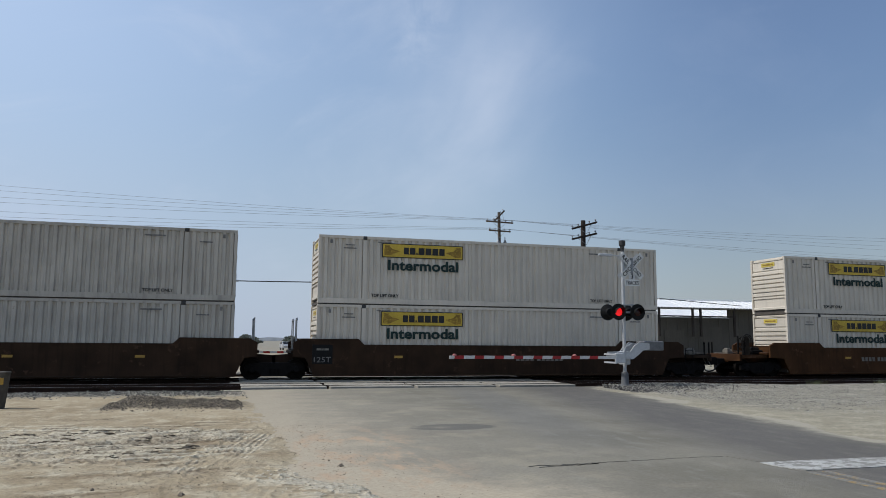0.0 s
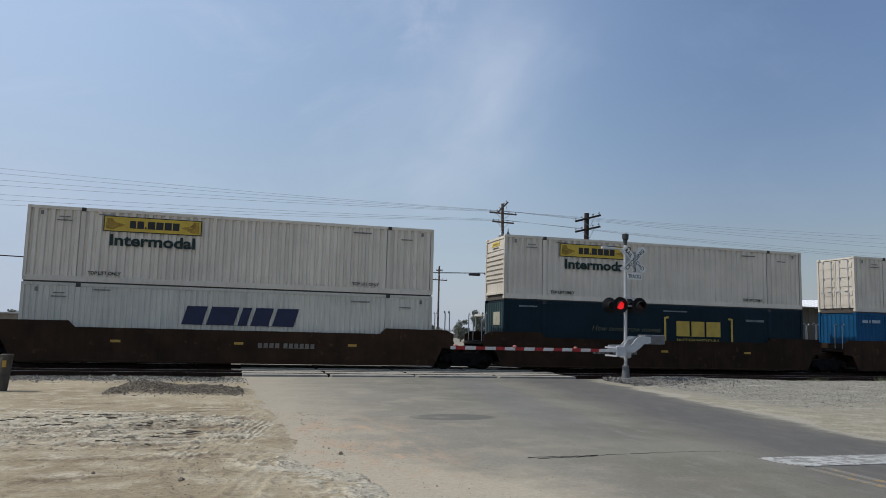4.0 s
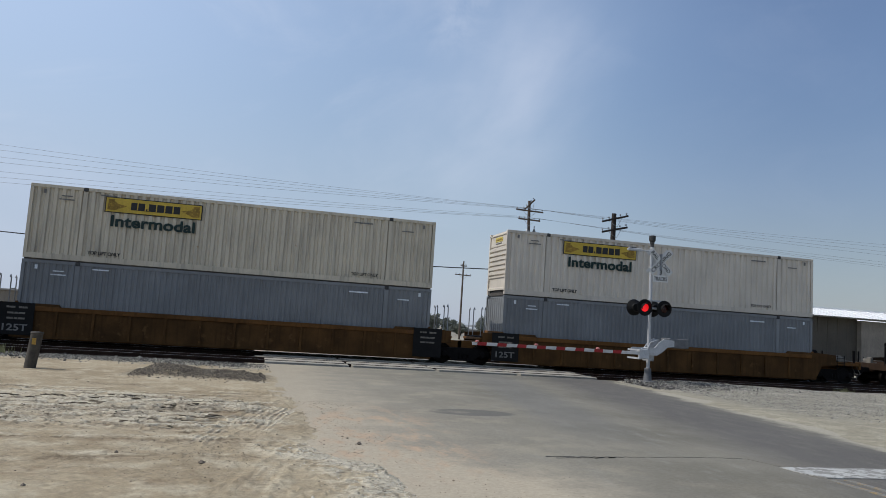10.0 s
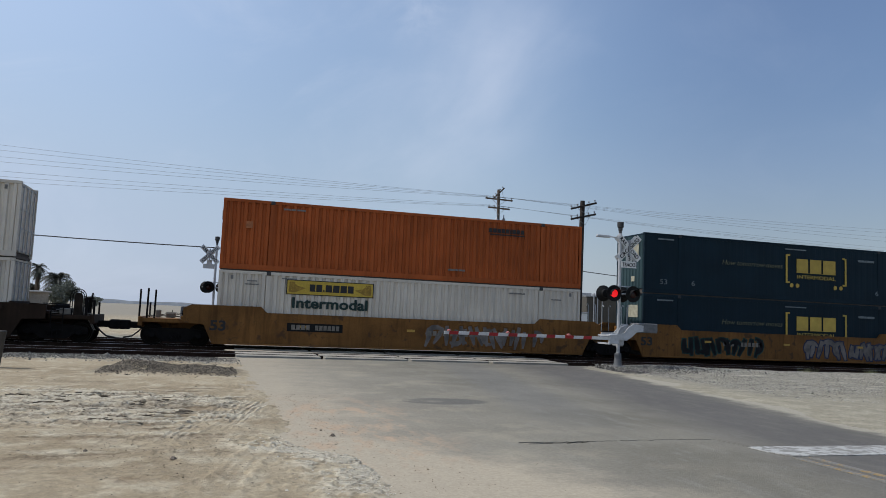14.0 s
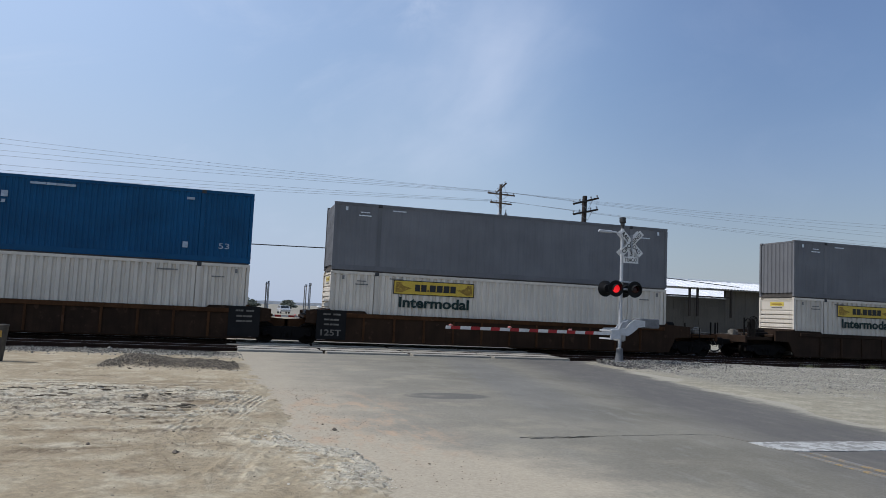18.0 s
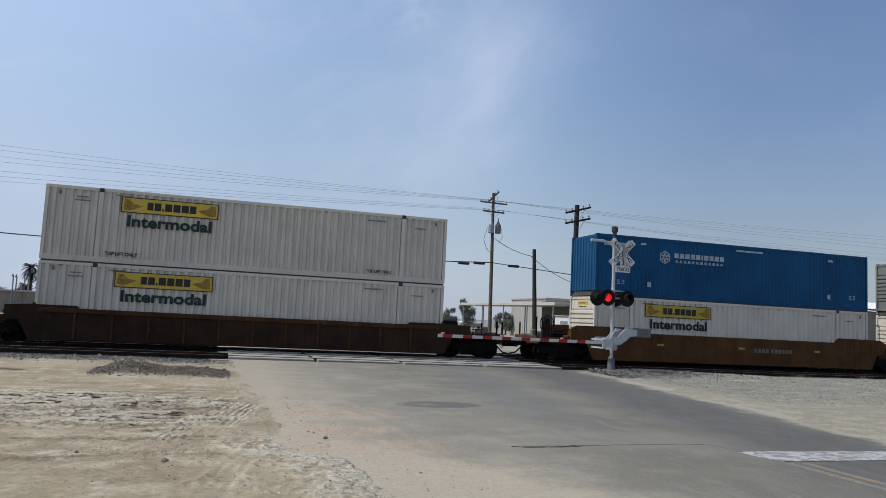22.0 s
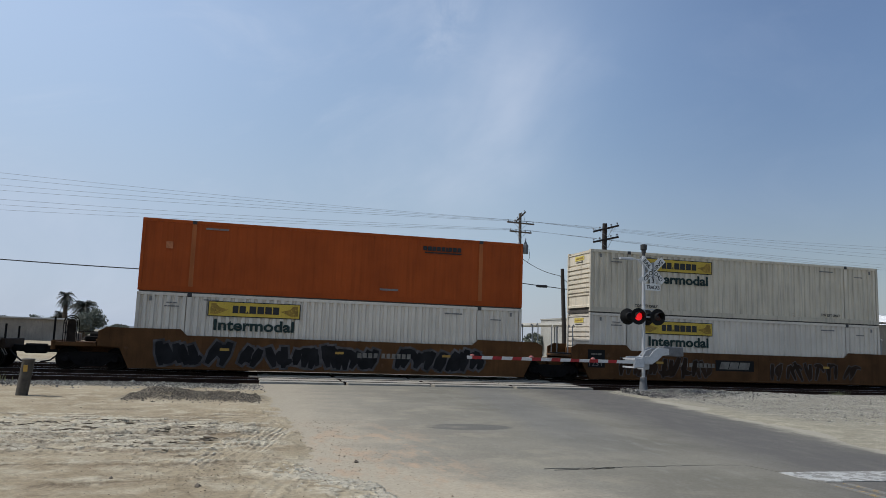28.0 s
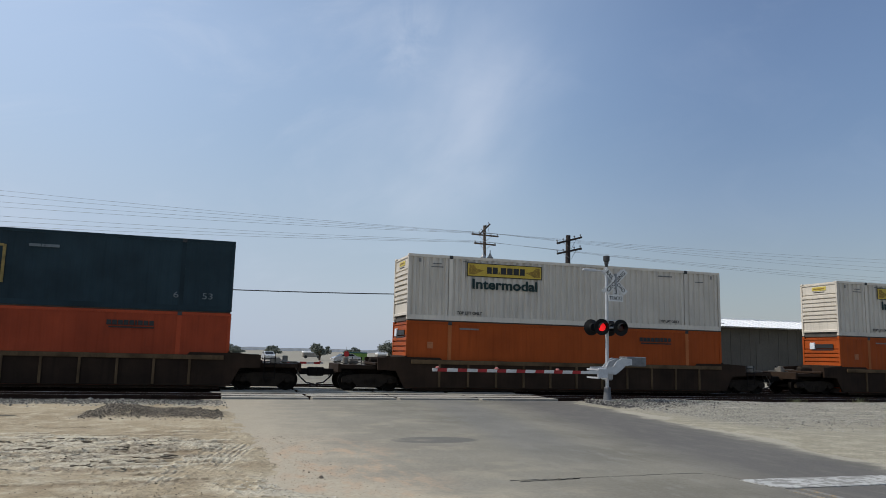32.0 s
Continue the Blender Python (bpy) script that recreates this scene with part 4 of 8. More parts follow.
def build_road():
    def strip(y0, y1, name):
        ys = np.arange(y0, y1 + 0.01, 0.25)
        s = Shape()
        vs, fs = [], []
        for k, yy in enumerate(ys):
            a, c = float(road_left(yy)) - 0.7, float(road_right(yy)) + 0.8
            if yy < 12:
                c += (12 - yy) * 0.9
            vs += [(a + (c - a) * i / 24, yy, 0.012 + 0.02 * math.sin(i / 24 * math.pi)) for i in range(25)]
            vs += [(a, yy, -0.2), (c, yy, -0.2)]
        for k in range(len(ys) - 1):
            o, p = k * 27, (k + 1) * 27
            fs += [(o + i, o + i + 1, p + i + 1, p + i) for i in range(24)]
            fs += [(o + 25, o, p, p + 25), (o + 24, o + 26, p + 26, p + 24)]
        fs += [tuple([25] + list(range(25)) + [26])]
        o = (len(ys) - 1) * 27
        fs += [tuple([o + 26] + [o + i for i in range(24, -1, -1)] + [o + 25])]
        s.add(vs, fs)
        return s.mesh(name, mat, True)
    mat = road_material()
    tagged(new("road", strip(-6, 26.9, "road")), "worn grey asphalt road with dust and a darker lane", "road", kind="structure")
    tagged(new("road_far", strip(38.6, 75, "road_far")), "worn grey asphalt road beyond the tracks", "road", kind="structure")
    for k, (a, c) in enumerate(((29.95, 31.2), (34.3, 35.6))):
        s = Shape().prism([(0.2, a), (13.7, a), (13.8, c), (0.1, c)], -0.2, 0.05, "z")
        tagged(new("crossing_infill", s.mesh("crossing_infill", mat)), "asphalt infill between the tracks of the crossing", "road", kind="structure")
    white = worn_paint("worn_white_road_paint", (0.42, 0.415, 0.385), (0.22, 0.212, 0.188), 0.47)
    amber = worn_paint("worn_yellow_road_paint", (0.29, 0.205, 0.10), (0.19, 0.18, 0.155), 0.43)
    s = Shape()
    ring = [(7.33, 9.2), (8.1, 9.23), (9.1, 9.22), (10.9, 9.2), (10.9, 8.55), (9.3, 8.54), (8.4, 8.5), (7.5, 8.5), (7.36, 8.8)]
    s.prism(ring, 0.02, 0.042, "z")
    tagged(new("stop_line", s.mesh("stop_line", white)), "worn white stop line painted on the asphalt", "road marking", kind="structure")
    for k, xx in enumerate((7.46, 7.72)):
        s = Shape().prism([(xx - 0.055, 1.0), (xx + 0.055, 1.0), (xx + 0.05, 8.36), (xx - 0.05, 8.4)], 0.02, 0.04, "z")
        tagged(new("centre_line", s.mesh("centre_line", amber)), "faded yellow centre line on the asphalt", "road marking", kind="structure")
    # sealed cracks
    crackmat = material("open_crack", (0.17, 0.162, 0.14), 0.95, vary=0.2, bump=0.0)
    rnd = random.Random(3)
    for thick, pts in ((0.3, ((4.0, 9.68), (4.8, 9.71), (5.6, 9.79))), (0.2, ((4.1, 9.60), (4.7, 9.64), (5.1, 9.72))), (0.22, ((5.6, 9.79), (6.4, 9.84), (7.25, 9.87))), (0.3, ((7.25, 9.87), (7.4, 9.2), (7.36, 8.4)))):
        top, bot = [], []
        for a, c in zip(pts, pts[1:]):
            for k in range(14):
                f = k / 14
                w = thick * rnd.uniform(0.001, 0.006)
                px, py = a[0] + (c[0] - a[0]) * f, a[1] + (c[1] - a[1]) * f + rnd.uniform(-0.028, 0.028)
                px += rnd.uniform(-0.015, 0.015)
                top.append((px, py + w))
                bot.append((px, py - w) if abs(c[0] - a[0]) > 0.5 else (px + 2 * w, py))
        s = Shape().prism(top + bot[::-1], 0.022, 0.0375, "z")
        tagged(new("road_crack", s.mesh("road_crack", crackmat)), "dark open crack across the asphalt", "road crack", kind="structure")


def rail_profile(yc):
    w = [(-0.07, 0.0), (0.07, 0.0), (0.07, 0.012), (0.012, 0.035), (0.012, 0.125), (0.036, 0.135), (0.036, 0.168), (0.028, 0.175), (-0.028, 0.175), (-0.036, 0.168), (-0.036, 0.135), (-0.012, 0.125), (-0.012, 0.035), (-0.07, 0.012)]
    return [(yc + a, RAIL_TOP - 0.175 + b) for a, b in w]


def build_tracks():
    for k, yc in enumerate(TRACKS):
        tr = thing("railway_track", "steel rails on dark creosoted ties in gravel", "railway track", (0, 0, 0), kind="structure")
        for side in (-0.7535, 0.7535):
            s = Shape().prism(rail_profile(0), -420, 420, "x")
            r = part("rail", s.mesh("rail", RAILSIDE), tr, at=(0, yc + side, 0))
            s = Shape().prism([(-0.024, RAIL_TOP - 0.004), (0.024, RAIL_TOP - 0.004), (0.022, RAIL_TOP + 0.002), (-0.022, RAIL_TOP + 0.002)], -420, 420, "x")
            part("rail_head", s.mesh("rail_head", TREAD), r, "bright polished running surface")
        if k < 2:
            me = Shape().box(-0.11, 0.11, -1.3, 1.3, -0.17, 0, 0.012).mesh("tie", TIE)
            rnd = random.Random(k)
            xs = [x for x in np.arange(-19.5, 45, 0.55) if not 0.0 < x < 13.9]
            for x in xs:
                part("tie", me, tr, at=(x + rnd.uniform(-0.03, 0.03), yc + rnd.uniform(-0.03, 0.03), RAIL_TOP - 0.172 - rnd.uniform(0, 0.015)), turn=rnd.uniform(-1, 1))
        # concrete crossing panels
        if k < 2:
            fields = ((-1.42, -0.81), (-0.69, 0.69), (0.81, 1.42))
            edges = (0.4, 3.5, 6.7, 9.9, 13.2)
            cp = thing("crossing_panels", "pale concrete crossing panels set level with the rails", "level crossing", (0, 0, 0), kind="structure")
            for a, c in zip(edges, edges[1:]):
                for f0, f1 in fields:
                    s = Shape().box(a + 0.07, c - 0.07, f0, f1, -0.12, 0.085, 0.015)
                    part("concrete_panel", s.mesh("concrete_panel", CONCRETE), cp, at=(0, yc, 0))


ROUND = np.array([(a * p, b * p, c) for a, b, c, p in ((1, 0, 0, 1), (0.31, 0.95, 0.1, 1), (-0.81, 0.59, 0, 1), (-0.81, -0.59, 0.1, 1), (0.31, -0.95, 0, 1), (0.81, 0.59, 0.55, 0.62), (-0.31, 0.95, 0.62, 0.62), (-1, 0, 0.55, 0.62), (-0.31, -0.95, 0.6, 0.62), (0.81, -0.59, 0.55, 0.62), (0, 0, 0.75, 1), (0, 0, -0.5, 1))])
ROUND_TRI = np.array([t for k in range(5) for t in ((k, (k + 1) % 5, 5 + k), (5 + k, (k + 1) % 5, 5 + (k + 1) % 5), (5 + k, 5 + (k + 1) % 5, 10), ((k + 1) % 5, k, 11))])
ANGULAR = np.array([(1, 0, 0), (0, 1, 0), (-1, 0, 0), (0, -1, 0), (0, 0, 0.8), (0, 0, -0.5)])
ANGULAR_TRI = np.array([(0, 1, 4), (1, 2, 4), (2, 3, 4), (3, 0, 4), (1, 0, 5), (2, 1, 5), (3, 2, 5), (0, 3, 5)])


def scatter(name, label, category, count, where, size, mat, seed, height=ground_height, base=ANGULAR, tri=ANGULAR_TRI, flat=1.0, long=1.0, turned=None):
    """Loose stones, each a jittered low solid, as one heap of stuff. flat and long press and stretch them; turned: their turn, else any."""
    rs = np.random.RandomState(seed)
    xy = where(rs, count)
    z = height(xy[:, 0], xy[:, 1])
    s = size * np.exp(rs.randn(len(xy)) * 0.35)
    n = len(base)
    v = base[None] * (1 + 0.5 * (rs.rand(len(xy), n, 1) - 0.5)) + 0.35 * (rs.rand(len(xy), n, 3) - 0.5)
    v = v * np.array([long, 1.0, flat])
    ang = rs.rand(len(xy)) * 6.28 if turned is None else turned + 0.35 * rs.randn(len(xy))
    c, q = np.cos(ang)[:, None], np.sin(ang)[:, None]
    v = np.stack([v[..., 0] * c - v[..., 1] * q, v[..., 0] * q + v[..., 1] * c, v[..., 2]], -1) * s[:, None, None]
    v += np.stack([xy[:, 0], xy[:, 1], z + 0.25 * s * flat], -1)[:, None]
    f = (tri[None] + (np.arange(len(xy)) * n)[:, None, None]).reshape(-1, 3)
    me = bpy.data.meshes.new(name)
    me.from_pydata(v.reshape(-1, 3).tolist(), [], f.tolist())
    me.materials.append(mat)
    return tagged(new(name, me), label, category, kind="stuff")


# a lifted flake of dried mud: broad top, narrower foot, so that its near rim overhangs
FLAKE = np.array([(math.cos(a) * r, math.sin(a) * r * 0.42, h) for h, r in ((1.0, 1.0), (0.62, 1.04), (-0.6, 0.72)) for a in [2 * math.pi * k / 9 for k in range(9)]] + [(0, 0.05, 0.95)])
FLAKE_TRI = np.array([t for k in range(9) for t in ((k, (k + 1) % 9, 27), (9 + k, 9 + (k + 1) % 9, k), (9 + (k + 1) % 9, (k + 1) % 9, k), (18 + k, 18 + (k + 1) % 9, 9 + k), (18 + (k + 1) % 9, 9 + (k + 1) % 9, 9 + k))])


def island_material(name, colors, rough=0.9):
    m = bpy.data.materials.new(name)
    m.use_nodes = True
    n, l = m.node_tree.nodes, m.node_tree.links
    b = n["Principled BSDF"]
    geo, ramp = n.new("ShaderNodeNewGeometry"), n.new("ShaderNodeValToRGB")
    l.new(geo.outputs["Random Per Island"], ramp.inputs[0])
    el = ramp.color_ramp.elements
    el[0].color, el[1].color = (*colors[0], 1), (*colors[-1], 1)
    for k, c in enumerate(colors[1:-1]):
        el.new((k + 1) / (len(colors) - 1)).color = (*c, 1)
    tc, nz, mx = n.new("ShaderNodeTexCoord"), n.new("ShaderNodeTexNoise"), n.new("ShaderNodeMix")
    nz.inputs["Scale"].default_value = 30.0
    mx.data_type, mx.blend_type = "RGBA", "OVERLAY"
    mx.inputs[0].default_value = 0.4
    l.new(tc.outputs["Object"], nz.inputs["Vector"]), l.new(ramp.outputs[0], mx.inputs[6]), l.new(nz.outputs[0], mx.inputs[7])
    l.new(mx.outputs[2], b.inputs["Base Color"])
    b.inputs["Roughness"].default_value = rough
    return m


build_ground()
build_road()

# ---------------------------------------------------------------- containers
CL, CW, CH = 16.154, 2.59, 2.896
HX, HY = CL / 2, CW / 2
LIFT = 6.096


def corrugated(x0, x1, y_out, depth, pitch, sgn):
    """Outline of a pressed sheet, seen from above: crests at y_out, troughs depth further in. sgn -1 for the near side."""
    pts = []
    n = max(1, round((x1 - x0) / pitch))
    p = (x1 - x0) / n
    yo, yi = y_out, y_out - sgn * depth
    for k in range(n):
        a = x0 + k * p
        pts += [(a, yi), (a + 0.30 * p, yi), (a + 0.44 * p, yo), (a + 0.86 * p, yo)]
    pts += [(x1, yi), (x1, y_out - sgn * (depth + 0.03)), (x0, y_out - sgn * (depth + 0.03))]
    return pts


def side_mesh(style, sgn, mat):
    def make():
        s = Shape()
        y = sgn * (HY - 0.022)
        if style == "smooth":
            n, pts = 13, []
            w = (CL - 0.3) / n
            for k in range(n):
                q = -HX + 0.15 + k * w
                pts += [(q, y - sgn * 0.012), (q + 0.012, y - sgn * 0.012), (q + 0.02, y), (q + w - 0.008, y)]
            pts += [(HX - 0.15, y - sgn * 0.012), (HX - 0.15, y - sgn * 0.05), (-HX + 0.15, y - sgn * 0.05)]
            s.prism(pts, 0.2, 2.79, "z")
        else:
            depth, pitch = {"corr": (0.06, 0.305), "fine": (0.026, 0.215), "flat": (0.008, 0.40)}[style]
            pts = []
            for q, c in ((-HX + 0.12, -LIFT - 0.09), (-LIFT + 0.09, LIFT - 0.09), (LIFT + 0.09, HX - 0.12)):
                pts += corrugated(q, c, y, depth, pitch, sgn)[:-2]
            back = y - sgn * (depth + 0.03)
            s.prism(pts + [(HX - 0.12, back), (-HX + 0.12, back)], 0.2, 2.79, "z")
        return s.mesh("side_panel", mat)
    return cached(("side", style, sgn, mat.name), make)


def nose_mesh(sgn, mat):
    """End wall with a plain head panel, six deep louvre-like ribs and a recessed panel at the foot."""
    def make():
        s = Shape()
        x = sgn * (HX - 0.015)
        pts = [(0.0, 0.2), (0.0, 0.3), (0.05, 0.33), (0.05, 0.74), (0.0, 0.78)]
        h = 0.222
        for k in range(6):
            a = 0.84 + k * h
            pts += [(0.0, a), (0.075, a + 0.035), (0.075, a + 0.085), (0.0, a + 0.088)]
        pts += [(0.0, 2.172), (0.075, 2.207), (0.075, 2.262), (0.035, 2.265), (0.035, 2.72), (0.0, 2.74), (0.0, 2.78), (0.13, 2.78), (0.13, 0.2)]
        s.prism([(x - sgn * d, z) for d, z in pts], -HY + 0.11, HY - 0.11, "y")
        return s.mesh("end_wall", mat)
    return cached(("nose", sgn, mat.name), make)


def ribbed_nose(sgn, mat):
    """End wall pressed into upright ribs."""
    def make():
        pts = []
        y0, w, n = -HY + 0.11, (CW - 0.22) / 8, 8
        x = sgn * (HX - 0.03)
        for k in range(n):
            a = y0 + k * w
            pts += [(x - sgn * 0.045, a), (x - sgn * 0.045, a + 0.3 * w), (x, a + 0.45 * w), (x, a + 0.85 * w)]
        pts += [(x - sgn * 0.045, y0 + n * w), (x - sgn * 0.09, y0 + n * w), (x - sgn * 0.09, y0)]
        return Shape().prism(pts, 0.2, 2.78, "z").mesh("end_wall", mat)
    return cached(("ribnose", sgn, mat.name), make)


def door_mesh(sgn, half, mat):
    def make():
        s = Shape()
        x = sgn * (HX - 0.05)
        y0, y1 = (-HY + 0.11, -0.012) if half < 0 else (0.012, HY - 0.11)
        a, c = sorted((x, x - sgn * 0.06))
        s.box(a, c, y0, y1, 0.2, 2.76)
        for k in range(5):
            zz = 0.36 + k * 0.49
            a, c = sorted((x, x + sgn * 0.022))
            s.box(a, c, y0 + 0.1, y1 - 0.1, zz, zz + 0.3)
        return s.mesh("door", mat)
    return cached(("door", sgn, half, mat.name), make)


def rod_mesh(sgn):
    def make():
        s = Shape().tube([(0, 0, 0.16), (0, 0, 2.78)], 0.02, 6)
        for zz in (0.22, 0.95, 1.8, 2.68):
            s.box(-0.035, 0.03, -0.05, 0.05, zz, zz + 0.06)
        s.box(-0.03, 0.03, -0.02, 0.26, 1.08, 1.12)
        return s.mesh("lock_rod", SILVER)
    return cached(("rod", sgn), make)


def simple(key, *boxes, mat, c=0.0):
    def make():
        s = Shape()
        for b in boxes:
            s.box(*b, c)
        return s.mesh(key[0], mat)
    return cached((*key, mat.name), make)


def container(u, z, paint, style, marks, label, rail=None, nose="ribs", rev=False, posts=None):
    """A 53 ft box. Root at the middle of its base."""
    ob = thing("container", label, "shipping container", (u + HX, TRACKS[1], z), group="stacked containers")
    rail, posts = rail or paint, posts or paint
    for sgn in (-1, 1):
        part("side_panel", side_mesh(style, sgn, paint), ob)
        part("top_rail", simple(("top_rail",), (-HX + 0.1, HX - 0.1, -0.05, 0.05, -0.06, 0.06), mat=rail), ob, at=(0, sgn * (HY - 0.052), 2.834))
        part("bottom_rail", simple(("bottom_rail",), (-HX + 0.1, HX - 0.1, -0.05, 0.05, -0.105, 0.105), mat=rail), ob, at=(0, sgn * (HY - 0.052), 0.107))
        for end in (-1, 1):
            part("corner_post", simple(("corner_post",), (-0.06, 0.06, -0.055, 0.055, 0.12, CH - 0.12), mat=rail), ob, at=(end * (HX - 0.062), sgn * (HY - 0.057), 0))
            part("lift_post", simple(("lift_post",), (-0.085, 0.085, -0.02, 0.03, 0.212, 2.774), mat=posts), ob, at=(end * LIFT, sgn * (HY - 0.034), 0))
            part("lift_casting", simple(("lift_casting",), (-0.09, 0.09, -0.08, 0.08, -0.075, 0.075), mat=CAST, c=0.015), ob, "dark steel lifting socket", at=(end * LIFT, sgn * (HY - 0.07), CH - 0.072))
            for zz in (0.058, CH - 0.058):
                part("corner_casting", simple(("corner_casting",), (-0.089, 0.089, -0.081, 0.081, -0.059, 0.059), mat=rail, c=0.012), ob, at=(end * (HX - 0.089), sgn * (HY - 0.081), zz))
    part("roof", simple(("roof",), (-HX + 0.1, HX - 0.1, -HY + 0.1, HY - 0.1, 2.80, 2.88), mat=rail), ob)
    # lower box: dark plate added in the stacking gap to stand for its shade
    part("floor", simple(("floor",), (-HX + 0.1, HX - 0.1, -HY + 0.1, HY - 0.1, 0.06, 0.18), (-HX + 0.05, HX - 0.05, -HY + 0.06, HY - 0.06, -0.048, 0.055), mat=FLOORWOOD), ob)
    d = -1 if rev else 1
    # navy boxes carry a lighter teal on the end wall opposite the doors
    end_paint = TEAL_END if paint in (NAVY, CHALKNAVY) else paint
    part("end_wall", nose_mesh(-d, end_paint) if nose == "ribs" else ribbed_nose(-d, end_paint), ob)
    if paint in (NAVY, CHALKNAVY):
        part("end_decal", cached(("endlabel", d), lambda: Shape().box(*sorted((-d * HX + d * 0.02, -d * HX + d * 0.035)), -0.75, 0.1, 1.75, 2.35).mesh("end_decal", CREAMDECAL)), ob, "cream label on the end wall")
        part("end_decal", cached(("endlabel2", d), lambda: Shape().box(*sorted((-d * HX + d * 0.02, -d * HX + d * 0.035)), -0.4, -0.1, 0.55, 0.8).mesh("end_decal", CREAMDECAL)), ob, "small cream label on the end wall")
    if nose == "ribs" and paint in (WHITE, CREAM, COOL):
        st = cached(("sticker", d), lambda: Shape().box(*sorted((-d * HX + d * 0.035, -d * HX + d * 0.05)), -0.52, 0.48, 2.45, 2.66).mesh("end_decal", STICKER))
        st = part("end_decal", st, ob, "yellow decal with a dark mark")
        part("mark", cached(("stickmark", d), lambda: Shape().box(*sorted((-d * HX + d * 0.025, -d * HX + d * 0.04)), -0.40, 0.36, 2.36, 2.39).mesh("mark", BLACK)), st)
        part("mark", cached(("stickbars", d), lambda: Shape().box(*sorted((-d * HX + d * 0.025, -d * HX + d * 0.04)), -0.40, 0.36, 2.52, 2.59).mesh("mark", MUSTARD)), st)
    if paint in (ORANGE, REDORANGE, DEEPORANGE, FADEORANGE):
        pl = part("end_decal", cached(("omark", d), lambda: Shape().box(*sorted((-d * HX, -d * HX + d * 0.03)), -0.85, 0.55, 2.28, 2.50).mesh("end_decal", BLACK)), ob, "black mark on the end wall")
        part("mark", cached(("oline", d), lambda: Shape().box(*sorted((-d * HX, -d * HX + d * 0.03)), -0.85, 0.62, 2.17, 2.22).mesh("mark", BLACK)), pl)
        part("tracker_box", cached(("obox", d), lambda: Shape().box(*sorted((-d * HX - d * 0.05, -d * HX + d * 0.03)), 0.38, 0.72, 2.22, 2.58, 0.01).mesh("tracker_box", PALE)), ob, "small grey tracking unit")
    for half in (-1, 1):
        dr = part("door", door_mesh(d, half, paint), ob)
        for yy in (0.28, 0.86):
            part("lock_rod", rod_mesh(d), dr, "steel locking rod", at=(d * (HX - 0.01), half * yy, 0))
    front = -HY - 0.002
    for name, me, x, zz, lab in marks:
        part(name, me, ob, lab, at=(x, front - {"decal": 0.0, "decal_panel": 0.004}.get(name, 0.012), zz))
    return ob


def txt(s, x, z, w, h, mat, shear=0.0, bold=0.0):
    return ("lettering", lettering(s, w, h, mat, shear, bold), x, z, "")


def bar(x, z, w, h, mat):
    return ("lettering_bar", slab(w, h, mat), x, z, "")


def row(widths, x, z, w, h, mat, **kw):
    return ("mark", blocks(widths, h, mat, w, **kw), x, z, "")


def small_marks(mat, top=True):
    return [bar(-7.55, 2.62, 0.10, 0.16, mat), bar(7.55, 2.62, 0.10, 0.16, mat), row((3, 1, 4), -5.25, 2.66, 0.6, 0.05, mat), row((3, 2, 4), -6.75, 2.5, 0.4, 0.045, mat),
            row((2, 5, 2), -6.75, 2.36, 0.55, 0.05, mat), row((2, 5, 2), 6.85, 2.36, 0.5, 0.05, mat), row((4, 1, 6, 2), 4.9, 2.55, 0.8, 0.06, mat)]


def scroll_mesh(sgn):
    """A faded scroll in a corner of the yellow panel."""
    def make():
        s = Shape().prism([(sgn * a, b) for a, b in ((-0.36, -0.02), (0.0, 0.06), (0.16, 0.2), (0.36, 0.05), (0.36, -0.2), (0.1, -0.22), (-0.12, -0.12))], -0.004, 0.003)
        s.prism([(-sgn * a, b) for a, b in ((-0.34, 0.22), (-0.1, 0.22), (-0.2, 0.1), (-0.34, 0.08))], -0.004, 0.003)
        return s.mesh("mark", MUSTARD)
    return cached(("scroll", sgn), make)


def j_marks(dz=0.0, word=True, at=-3.52, lift=True):
    m = small_marks(SMALLTXT)
    m += [("decal", slab(3.68, 0.62, BLACK, 0.004), at, 2.33 + dz, ""), ("decal_panel", slab(3.60, 0.55, YELLOW, 0.005), at, 2.33 + dz, "yellow panel with a dark rim"),
          row((1.0, 1.1, 0.25, 1.2, 1.2, 1.2, 1.1), at + 0.05, 2.33 + dz, 1.85, 0.30, BLACK, gap=0.2, drop=(1, 1, 0.3, 1, 1, 1, 1)),
          ("mark", scroll_mesh(-1), at - 1.38, 2.33 + dz, "faded brown scroll"), ("mark", scroll_mesh(1), at + 1.38, 2.33 + dz, "faded brown scroll")]
    if word:
        m.append(txt("Intermodal", at + 0.02, 1.69 + dz, 3.18, 0.46, GREEN, bold=0.03))
    if lift:
        m += [txt("TOP LIFT ONLY", -5.2, 0.36, 1.2, 0.14, BLACK, bold=0.03), txt("TOP LIFT ONLY", 5.1, 0.36, 1.15, 0.13, BLACK, bold=0.02)]
    return m


